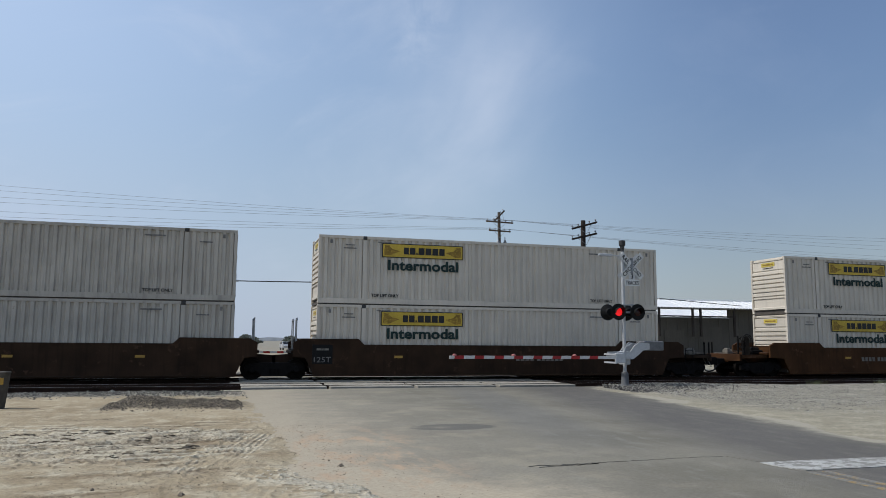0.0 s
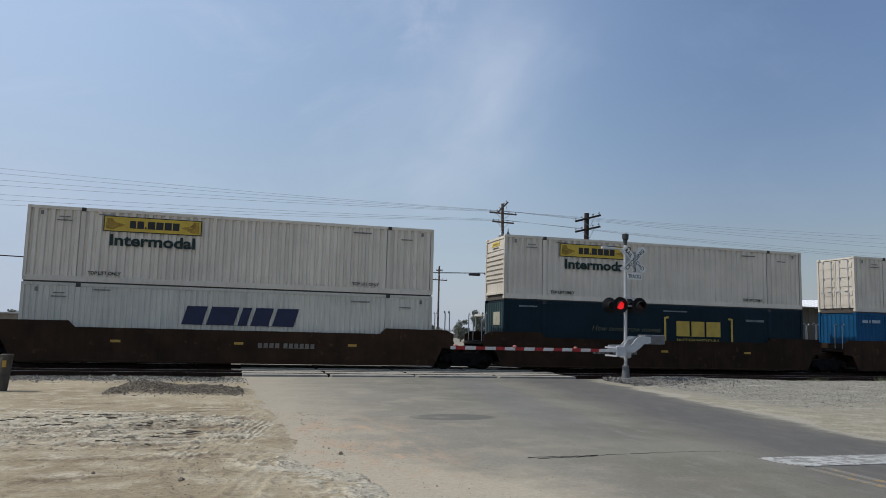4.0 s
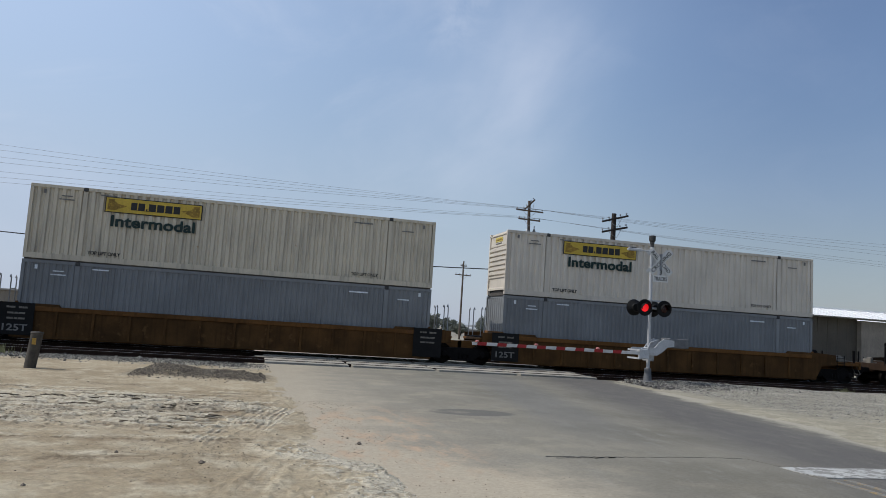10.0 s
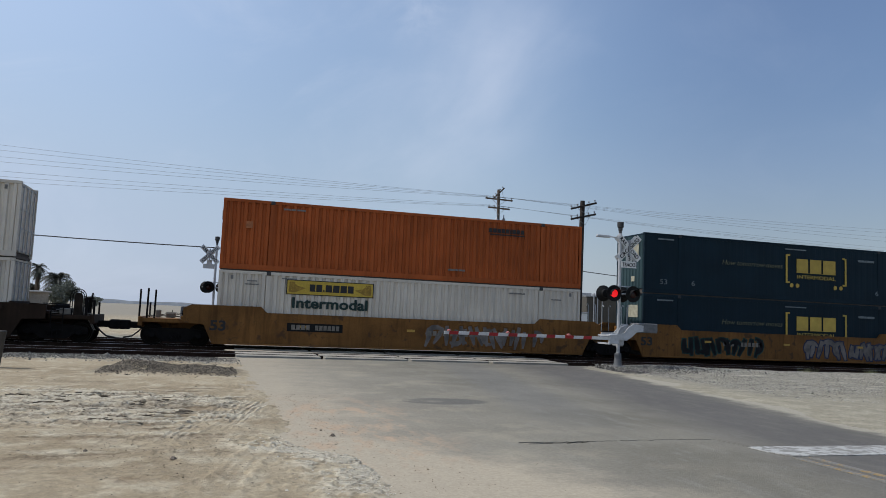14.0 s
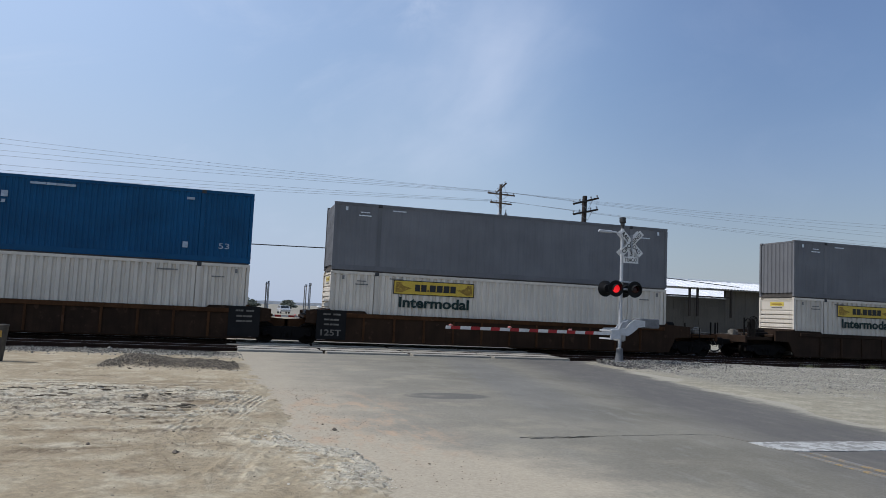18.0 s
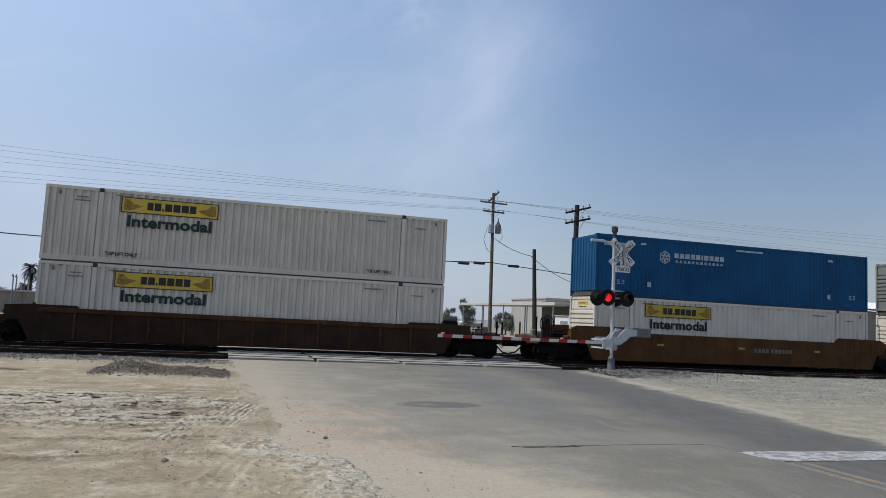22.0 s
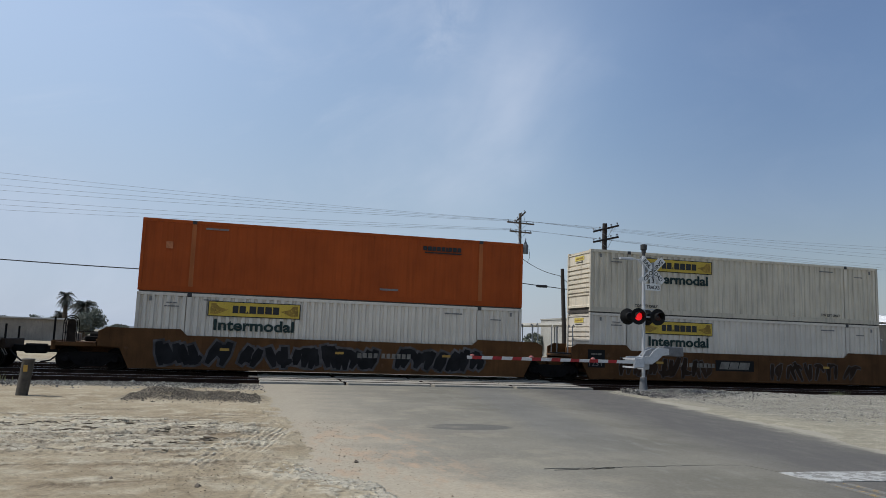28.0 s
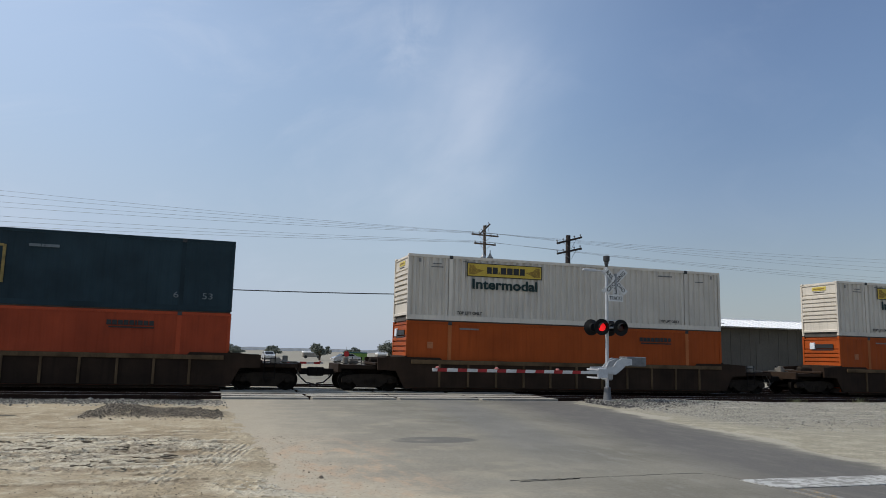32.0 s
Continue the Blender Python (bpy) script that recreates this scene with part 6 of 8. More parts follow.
def graffiti(car, x0, x1, seed, fill, rim, wide=0.25, edge=0.10, z0=0.36, z1=1.42):
    """A run of sprayed shapes, each a few broad slanting spikes and a hook with a rim: no letters."""
    rnd = random.Random(seed)
    x, k = x0, 0
    while x < x1 - 0.4:
        w, tall = rnd.uniform(0.8, 1.35), (z1 - z0) * rnd.uniform(0.8, 1.0)
        lean = rnd.choice((-0.35, -0.2, 0.15, 0.3, 0.45))
        paths = []
        for i in range(rnd.choice((2, 3, 3))):
            q = x + w * (0.12 + 0.36 * i) + rnd.uniform(-0.08, 0.08)
            tilt = lean + rnd.uniform(-0.2, 0.2)
            h0, h1 = rnd.uniform(0.0, 0.18), rnd.uniform(0.82, 1.0)
            paths.append([(q + tilt * tall * (f - 0.5), z0 + tall * f, wide * g) for f, g in ((h0, 0.45), (0.5, 1.0), (h1, 0.7))])
        a0, turn, r = rnd.uniform(0, 6.28), rnd.choice((-1, 1)) * rnd.uniform(2.0, 3.2), tall * rnd.uniform(0.26, 0.38)
        cx, cz = x + w * rnd.uniform(0.35, 0.65), z0 + tall * rnd.uniform(0.42, 0.58)
        paths.append([(cx + 1.2 * r * math.cos(a0 + turn * f), cz + r * math.sin(a0 + turn * f), wide * (0.35 + 0.65 * math.sin(math.pi * f))) for f in (0, 0.17, 0.33, 0.5, 0.67, 0.83, 1.0)])
        outer, inner, glint = Shape(), Shape(), Shape()

        def band(path, grow, f, lo):
            left, right = [], []
            for i, (px, pz, wd) in enumerate(path):
                a, b = path[max(i - 1, 0)], path[min(i + 1, len(path) - 1)]
                ln = math.hypot(b[0] - a[0], b[1] - a[1]) or 1.0
                ux, uz = (b[0] - a[0]) / ln, (b[1] - a[1]) / ln
                e = (-grow if i == 0 else grow if i == len(path) - 1 else 0.0)
                hw = wd * f / 2 + grow
                left.append((px + ux * e - uz * hw, min(z1 + 0.08, max(lo, pz + uz * e + ux * hw))))
                right.append((px + ux * e + uz * hw, min(z1 + 0.08, max(lo, pz + uz * e - ux * hw))))
            return left + right[::-1]
        for i, path in enumerate(paths):
            lift = 0.0005 * i + 0.002 * (k % 2)
            outer.prism(band(path, edge, 1.0, 0.31), -1.474 - lift, -1.468)
            inner.prism(band(path, 0.0, 1.0, 0.33), -1.4785 - lift, -1.47)
            glint.prism(band(path, 0.0, 0.22, 0.34), -1.4825 - lift, -1.472)
        b = part("graffiti", outer.mesh("graffiti", rim), car, "sprayed slanting graffiti shape")
        part("graffiti_fill", inner.mesh("graffiti_fill", fill), b)
        if fill in (G_BLUE, G_TEAL):
            part("graffiti_stroke", glint.mesh("graffiti_stroke", {G_BLUE: G_LIGHT, G_TEAL: G_BLUE}[fill]), b)
        x += w * rnd.uniform(0.85, 1.0)
        k += 1


# wells of each car, paint, side style, plates
CARS = [((0, 1), BROWN, "plate", True), ((2, 3, 4), RUST, "plate", False), ((5, 6, 7), BROWN, "plate", False), ((8, 9, 10), RUST, "plate", False), ((11, 12, 13), TAN, "ribs", True), ((14, 15, 16), DUSK, "ribs", True),
        ((17, 18, 19), CARYELLOW, "plate", False), ((20, 21, 22), RUST, "ribs", True), ((23,), DUSK, "ribs", False), ((24, 25, 26), RUST, "ribs", False), ((27, 28, 29), SIENNA, "plate", False), ((30, 31, 32), MAROON, "plate", True),
        ((33, 34, 35), SIENNA, "plate", True), ((36,), DUSK, "ribs", False), ((37,), DUSK, "ribs", False), ((38,), DUSK, "ribs", False), ((39,), DUSK, "ribs", False)]
CAR_LABEL = {"brown_railcar_paint": "brown", "orange_brown_railcar_paint": "rusty orange-brown", "yellow_brown_railcar_paint": "dirty yellow-brown", "yellow_railcar_paint": "faded yellow", "sienna_railcar_paint": "sienna brown", "maroon_railcar_paint": "dark maroon", "dark_brown_railcar_paint": "dark brown"}


def build_cars():
    for units, paint, style, plates in CARS:
        mid = (LEAD[units[0]] + LEAD[units[-1]]) / 2 + HX
        kind = "three-unit articulated" if len(units) > 1 else "single"
        car = thing("well_car", f"{CAR_LABEL[paint.name]} {kind} well car loaded with containers", "railway wagon", (mid, TRACKS[1], 0), group="well cars of the train")
        MOVERS.append((car, mid, 0))
        gear = dict(label="dusty brown freight truck with four wheels", mat=DUSTGRIME) if units[0] >= 36 else {}
        first_joint = "a" if units[0] == 0 else "c"
        for i, k in enumerate(units):
            x = LEAD[k] + HX - mid
            jl = first_joint if i == 0 else "a"
            jr = "c" if i == len(units) - 1 else "a"
            well(car, x, paint, style, jl, jr, plates, units[0] >= 36, 1 if units[0] in (14, 17) else -1)
            if jl == "c":
                truck(car, x - HX - 1.5, **gear)
            elif i == 0:
                truck(car, x - HX - 1.66, **gear)
            if jr == "c":
                truck(car, x + HX + 1.5, **gear)
            else:
                truck(car, (LEAD[k + 1] + LEAD[k] + CL) / 2 - mid, **gear)
            front = -1.476
            if style == "plate":
                for q, w in ((-0.72, 0.85), (0.5, 1.25)):
                    part("mark_bar", blocks((1,) * (4 if q < 0 else 6), 0.2, FADED, w, gap=0.4), car, at=(x + (1.9 if k % 2 else -2.6) + q, front, 0.98))
                for q in (-4.6, 0.0, 4.6):
                    part("reflector", slab(0.36, 0.10, REFLECT), car, "small yellow reflector", at=(x + q, front, 1.05))
            if k in (17, 18, 19, 30, 32):
                part("lettering", lettering("53", 0.62, 0.42, FADED if k >= 30 else BLACK, bold=0.03), car, at=(x - HX + (0.1 if k < 30 else 9.0), front, 0.98))
            if k in (28, 34):
                part("owner_plate", slab(2.1, 0.5, LAMPBLACK), car, "black plate with pale marks", at=(x + (-0.6 if k == 34 else 0.0), front, 1.0))
                part("mark", blocks((1, 1, 1.2), 0.34, FADED, 1.6, gap=0.1, lean=0.3), car, at=(x + (-0.6 if k == 34 else 0.0), front - 0.006, 1.0))
            if k in (17, 19):
                part("mark_plate", slab(2.3, 0.34, LAMPBLACK), car, at=(x + (-4.1 if k == 17 else 4.6), front, 1.02))
                part("mark_bar", blocks((1,) * 4, 0.2, FADED, 0.75, gap=0.3), car, at=(x + (-4.1 if k == 17 else 4.6) - 0.6, front - 0.008, 1.02))
                part("mark_bar", blocks((1,) * 6, 0.2, FADED, 1.0, gap=0.3), car, at=(x + (-4.1 if k == 17 else 4.6) + 0.5, front - 0.008, 1.02))
            for idx, a, c, fill, rim, wide, edge in ((3, -5.9, 0.6, G_BLUE, INDIGO, 0.42, 0.10), (3, 3.2, 7.4, G_DARK, G_GREY, 0.22, 0.06), (4, -6.4, 2.2, G_TEAL, G_DARK, 0.34, 0.12), (8, -4.0, -1.0, SIENNA, G_DARK, 0.2, 0.04),
                                                     (9, -6.9, -4.5, MAROON, G_GREY, 0.24, 0.035), (17, 0.8, 5.8, G_PALE, TAN, 0.22, 0.05), (18, -6.0, -1.4, G_DARK, G_TEAL, 0.24, 0.05), (18, 1.2, 6.2, G_PALE, INDIGO, 0.26, 0.06),
                                                     (19, -3.6, 0.8, G_TEAL, G_DARK, 0.3, 0.08), (33, -7.2, 1.6, G_DARK, G_GREY, 0.36, 0.09), (33, 2.4, 5.9, G_DARK, G_GREY, 0.36, 0.09), (34, -6.6, -2.3, BROWN, G_GREY, 0.26, 0.03),
                                                     (34, 1.4, 6.2, BROWN, G_GREY, 0.2, 0.035), (35, -6.0, -1.2, G_GREY, BROWN, 0.22, 0.03), (35, 3.4, 7.4, G_DARK, G_GREY, 0.2, 0.04)):
                if idx == k:
                    graffiti(car, x + a, x + c, k * 7 + int(a * 10), fill, rim, wide, edge)


# ---------------------------------------------------------------- crossing signals


def lamp_unit(parent, x, y, z, facing, lit):
    """A flasher: round black background, hood and lens. facing -1 looks to -y."""
    turn = 0 if facing < 0 else 180
    back = part("background_disc", cached(("disc",), lambda: Shape().lathe([(-0.01, 0.27), (-0.016, 0.305), (0.0, 0.305), (0.12, 0.16), (0.2, 0.14)], 28).mesh("background_disc", LAMPBLACK, True)), parent, "round black lamp background", at=(x, y, z), turn=turn)

    def hood():
        s = Shape()
        n, vs, fs = 16, [], []
        for d, r in ((-0.02, 0.165), (-0.30, 0.17)):
            for rr in (r, r - 0.008):
                for k in range(n + 1):
                    a = math.radians(-20 + 220 * k / n)
                    dd = d if d > -0.1 else d + 0.16 * (1 - max(0, math.sin(a)))
                    vs.append((rr * math.cos(a), dd, rr * math.sin(a)))
        m = n + 1
        for k in range(n):
            fs += [(k, k + 1, 2 * m + k + 1, 2 * m + k), (m + k + 1, m + k, 3 * m + k, 3 * m + k + 1), (2 * m + k, 2 * m + k + 1, 3 * m + k + 1, 3 * m + k)]
        return s.add(vs, fs).mesh("hood", LAMPBLACK, True)
    part("hood", cached(("hood",), hood), back)
    mat = LENS_ON if lit else LENS_OFF
    part("lens", cached(("lens", lit), lambda: Shape().lathe([(-0.055, 0.02), (-0.05, 0.08), (-0.03, 0.14), (-0.012, 0.152)], 20).mesh("lens", mat, True)), back, "lit red lens" if lit else "dark red lens")


def crossing_signal(at, turn, label, arm_len, lit, deep=0.2):
    sg = thing("crossing_signal", label, "railway signal", at, turn, group="crossing signals")
    part("mast", Shape().tube([(0, 0, 0.1), (0, 0, 5.0)], 0.065, 14).mesh("mast", SILVER, True), sg, "round silver mast")
    part("base", Shape().lathe([(0.0, 0.28), (0.04, 0.28), (0.06, 0.15), (0.5, 0.12), (0.52, 0.09)], 14, "z").mesh("base", WEIGHT, True), sg, "flared grey base casting")
    part("foundation", Shape().box(-0.3, 0.3, -0.3, 0.3, -0.35, -0.01, 0.03).mesh("foundation", WEIGHT), sg)
    bell = part("bell", Shape().lathe([(5.0, 0.06), (5.1, 0.06), (5.12, 0.08), (5.2, 0.08), (5.24, 0.12), (5.42, 0.125), (5.44, 0.05)], 16, "z").mesh("bell", CAST, True), sg, "grey crossing bell on top of the mast")
    part("light_arm", Shape().tube([(-0.06, -0.02, 4.82), (-0.5, -0.02, 4.86)], 0.025, 6).box(-1.0, -0.45, -0.08, 0.04, 4.8, 4.9, 0.02).mesh("light_arm", SILVER), sg, "small lamp on a side arm")
    for face in (-1, 1):
        cb = part("crossbuck", Shape().box(-0.03, 0.03, -0.05, 0.05, -0.3, 0.3).mesh("crossbuck", GALV), sg, "white crossed boards", at=(0.33, face * 0.09, 4.46), turn=0 if face < 0 else 180)
        for ang, word in ((-45, "RAIL   ROAD"), (45, "CROSSING")):
            bl = part("blade", Shape().box(-0.61, 0.61, -0.012, 0.0, -0.115, 0.115).mesh("blade", SIGNWHITE), cb, "white board")
            bl.matrix_basis = pose(0, -0.014 if ang > 0 else 0.0, 0, 0, -ang, 0)
            t = part("lettering", lettering(word, 1.04, 0.155, BLACK, bold=0.015), bl, at=(0, -0.017, 0))
        if face < 0:
            tp = part("tracks_plate", Shape().box(-0.31, 0.31, -0.012, 0, -0.12, 0.12).mesh("tracks_plate", SIGNWHITE), sg, "small white plate", at=(0.33, -0.09, 3.83))
            part("lettering", lettering("TRACKS", 0.54, 0.15, BLACK, bold=0.012), tp, at=(0, -0.017, 0))
            t3 = part("number_plate", Shape().box(-0.13, 0.13, -0.012, 0, -0.12, 0.12).mesh("number_plate", SIGNWHITE), sg, "small white plate", at=(0.33, -0.09, 4.07))
            part("lettering", lettering("3", 0.11, 0.17, BLACK, bold=0.012), t3, at=(0, -0.017, 0))
    bar_ = part("lamp_arm", Shape().tube([(-0.38, -0.02, 0), (0.62, -0.02, 0)], 0.035, 8).box(-0.3, 0.55, -0.1, 0.06, 0.26, 0.3).mesh("lamp_arm", SILVER), sg, "silver cross arm", at=(0, 0, 2.72))
    for x, lit_ in ((-0.37, lit[0]), (0.42, lit[1])):
        lamp_unit(bar_, x, -0.28, 0, -1, lit_)
    for x, lit_ in ((-0.50, lit[1]), (0.28, lit[0])):
        lamp_unit(bar_, x, 0.28, 0, 1, lit_)
    # gate: machine case, counterweight arms, and the striped arm
    gm = part("gate_machine", Shape().box(-0.17, 0.17, 0.0, 0.36, -0.28, 0.22, 0.04).mesh("gate_machine", SILVER), sg, "silver gate machine case", at=(0.12, 0.05, 1.05))
    for sy in (-0.26, 0.5):
        s = Shape().prism([(-0.5, -0.12), (-0.42, 0.1), (0.1, 0.12), (0.28, 0.34), (0.48, 0.46), (0.9, 0.42), (0.9, 0.2), (0.62, 0.16), (0.42, -0.02), (0.2, -0.16)], -0.02, 0.02)
        part("support_arm", s.mesh("support_arm", SILVER), gm, "curved silver support arm", at=(-0.1, sy, 0.1))
    part("counterweight", Shape().box(0.55, 1.35, -0.22, 0.44, deep, 0.56, 0.03).mesh("counterweight", WEIGHT), gm, "grey steel counterweight", at=(0.1, 0.0, 0.05))
    part("arm_bracket", Shape().box(-0.5, -0.1, -0.32, -0.2, -0.2, 0.16, 0.02).box(-0.52, -0.46, -0.34, 0.56, -0.22, -0.16).box(-0.52, -0.46, -0.34, 0.56, 0.08, 0.14).mesh("arm_bracket", SILVER), gm, at=(-0.12, 0, 0))
    part("stay_rod", Shape().tube([(-0.35, -0.3, 0.1), (-0.18, -0.3, 0.42), (0.05, -0.3, 0.5)], 0.02, 6).mesh("stay_rod", SILVER), gm)
    arm = part("gate_arm", Shape().box(-arm_len, -0.4, -0.015, 0.015, -0.055, 0.055, 0.005).mesh("gate_arm", ARMWHITE), sg, "lowered white gate arm with red stripes", at=(0.0, -0.24, 1.05))
    arm.matrix_basis = pose(0.0, -0.24, 1.05, 0, 0.0, 0)
    stripe = cached(("stripe",), lambda: Shape().prism([(-0.18, -0.056), (0.16, -0.056), (0.18, 0.056), (-0.16, 0.056)], -0.019, 0.019).mesh("stripe", REDPAINT))
    k = 0.35
    while k < arm_len - 1.2:
        part("red_stripe", stripe, arm, at=(-arm_len + k, 0, 0))
        k += 0.73
    for q in (0.18, 2.35, 4.7):
        part("arm_lamp", cached(("armlamp",), lambda: Shape().lathe([(0.05, 0.05), (0.06, 0.075), (0.10, 0.065), (0.12, 0.03)], 12, "z").mesh("arm_lamp", ARMLENS, True)), arm, "small round arm lamp", at=(-arm_len + q, 0, 0))
    return sg


def build_signals():
    crossing_signal((14.15, 24.95, 0.13), 0, "silver railway crossing signal with lowered red and white gate arm", 6.85, (True, False))
    crossing_signal((-0.62, 41.3, 0.02), 180, "silver railway crossing signal on the far side of the tracks", 6.6, (False, True), -0.15)


def build_post():
    p = thing("marker_post", "weathered brown marker post with an amber reflector", "post", (-5.32, 20.55, 0.0))
    s = Shape().tube([(0, 0, -0.2), (0.10, 0, 0.87)], 0.14, 16)
    part("post_body", s.mesh("post_body", POSTMAT, True), p)
    part("cap", Shape().lathe([(0.865, 0.148), (0.885, 0.155), (0.91, 0.138)], 16, "z", (0.10, 0, 0)).mesh("cap", POSTMAT, True), p)
    part("reflector", Shape().box(-0.1, -0.01, -0.155, -0.125, 0.6, 0.76).mesh("reflector", REFLECT), p, "amber reflector patch", at=(0.14, 0, 0))


# ---------------------------------------------------------------- poles and wires


def pole(at, height, r, lean, arms, wood, label, extra=None):
    p = thing("utility_pole", label, "utility pole", at)
    part("shaft", Shape().tube([(0, 0, -0.5), (lean * 0.5, 0, height * 0.5), (lean, 0, height)], r, 12, r * 0.7).mesh("shaft", wood, True), p)
    for z, length, turn, tilt in arms:
        s = Shape().box(-length / 2, length / 2, -0.055, 0.055, -0.06, 0.06, 0.01)
        a = part("crossarm", s.mesh("crossarm", wood), p)
        a.matrix_basis = pose(lean * z / height, -r * 0.9, z, 0, tilt, turn)
        ins = cached(("insulator",), lambda: Shape().lathe([(0.06, 0.02), (0.12, 0.025), (0.14, 0.06), (0.2, 0.055), (0.22, 0.03)], 8, "z").mesh("insulator", GALV, True))
        for q in (-0.46, -0.22, 0.22, 0.46):
            part("insulator", ins, a, at=(q * length, 0, 0))
        for sx in (-1, 1):
            part("brace", Shape().tube([(sx * length * 0.25, 0.0, -0.05), (0, 0.02, -0.55)], 0.014, 5).mesh("brace", GALV), a)
    return p


def wire(pts, r, mat, name, label, sag=0.0, group=""):
    path = []
    for a, c in zip(pts, pts[1:]):
        n = 16
        for k in range(n + (c == pts[-1])):
            f = k / n
            path.append(tuple(a[i] + (c[i] - a[i]) * f - (4 * sag * f * (1 - f) if i == 2 else 0) for i in range(3)))
    s = Shape().tube(path, r, 5)
    return tagged(new(name, s.mesh(name, mat)), label, "cable", group)


POLE_FAR = (26.62, 96.4, 0)


def build_poles():
    p1 = pole((21.62, 58.1, 0), 12.55, 0.17, -0.2, ((11.7, 2.5, 6, 0.3), (10.95, 2.0, 6, 0.6), (12.25, 1.25, 0, -46)), POLEWOOD, "tall weathered wooden pole with crossarms and transformers")
    for sx, m in ((-0.3, GALV), (0.3, WEIGHT)):
        t = part("transformer", Shape().lathe([(9.15, 0.2), (9.2, 0.24), (9.85, 0.24), (9.95, 0.16), (10.2, 0.05)], 14, "z").mesh("transformer", m, True), p1, "round pole transformer", at=(sx, -0.1, 0))
        part("bushing", Shape().tube([(0, 0, 9.9), (0, 0, 10.45)], 0.04, 6).mesh("bushing", GALV), t)
    part("drop_wire", Shape().tube([(-0.6, 0, 9.6), (-0.9, 0, 8.6), (-0.6, 0, 7.8), (-0.1, 0, 7.4)], 0.02, 5).mesh("drop_wire", WIRE), p1)
    part("drop_wire", Shape().tube([(0.65, 0, 9.6), (0.75, 0, 8.9), (0.5, 0, 8.4)], 0.02, 5).mesh("drop_wire", WIRE), p1)
    pole((21.45, 42.9, 0), 9.5, 0.21, 0.12, ((9.15, 1.75, -8, -16), (8.45, 1.7, -8, -14)), DARKPOLE, "dark wooden pole with two crossarms")
    pole((24.32, 55.0, 0), 7.75, 0.2, -0.35, (), DARKPOLE, "short dark wooden pole without crossarms")
    pole((-30.0, 58.0, 0), 12.4, 0.17, 0.0, ((11.7, 2.5, 90, 0), (10.95, 2.0, 90, 0)), POLEWOOD, "tall weathered wooden pole with crossarms")
    pole((74.0, 58.0, 0), 12.4, 0.17, 0.0, ((11.7, 2.5, 90, 0), (10.95, 2.0, 90, 0)), POLEWOOD, "tall weathered wooden pole with crossarms")
    pole(POLE_FAR, 10.55, 0.15, 0.0, ((8.65, 2.6, 20, 0), (9.9, 1.0, 20, 0)), POLEWOOD, "distant wooden pole with crossarms in haze")
    g = "wires of the pole line"
    for z, length, q, up_l, up_r in ((11.7, 2.5, -0.46, 0.75, 0.4), (11.7, 2.5, -0.22, 0.35, 0.1), (11.7, 2.5, 0.22, -0.1, -0.3), (11.7, 2.5, 0.46, -0.5, -0.7), (10.95, 2.0, -0.46, -0.7, -0.9), (10.95, 2.0, 0.22, -1.0, -1.1), (10.95, 2.0, 0.46, -1.4, -1.3)):
        ends = []
        for x, y, lean, h in ((-30.0, 58.0, 0.0, 12.4), (21.62, 58.1, -0.2, 12.55), (74.0, 58.0, 0.0, 12.4)):
            turn = radians(6 if lean else 90)
            ends.append((x + lean * z / h + q * length * math.cos(turn), y - 0.153 + q * length * math.sin(turn), z + 0.2 + (up_l if x < 0 else up_r if x > 50 else 0)))
        wire(((-74, 58 + q * length, z + 0.1 + up_l), *ends, (120, 58, z + up_r)), 0.009, THINWIRE, "overhead_wire", "thin overhead power wire between wooden poles", 0.3, g)
    wire(((-81, 58, 6.75), (-30, 58, 6.75), (21.4, 57.9, 6.68)), 0.04, WIRE, "telephone_cable", "thick black telephone cable between poles", 0.6, g)
    wire(((21.4, 57.9, 6.68), (49.6, 63.9, 5.5)), 0.035, WIRE, "telephone_cable", "thick black telephone cable falling to a roof", 0.06, g)
    for x, z in ((19.0, 6.46), (20.35, 6.56), (23.6, 6.55)):
        s = Shape().lathe([(-0.5, 0.05), (-0.44, 0.12), (0.44, 0.12), (0.5, 0.05)], 10, "x", (x, 57.9 + max(0.0, x - 21.4) * 0.213, z))
        tagged(new("splice_case", s.mesh("splice_case", WIRE, True)), "black splice case on the telephone cable", "cable box")
    wire(((21.4, 58.0, 8.9), (23.7, 55.0, 7.2), (30, 60, 5.6)), 0.025, WIRE, "service_wire", "black service wire between poles", 0.25)


# ---------------------------------------------------------------- background


def polar(az, r):
    return (r * math.sin(radians(az)), r * math.cos(radians(az)), 0)


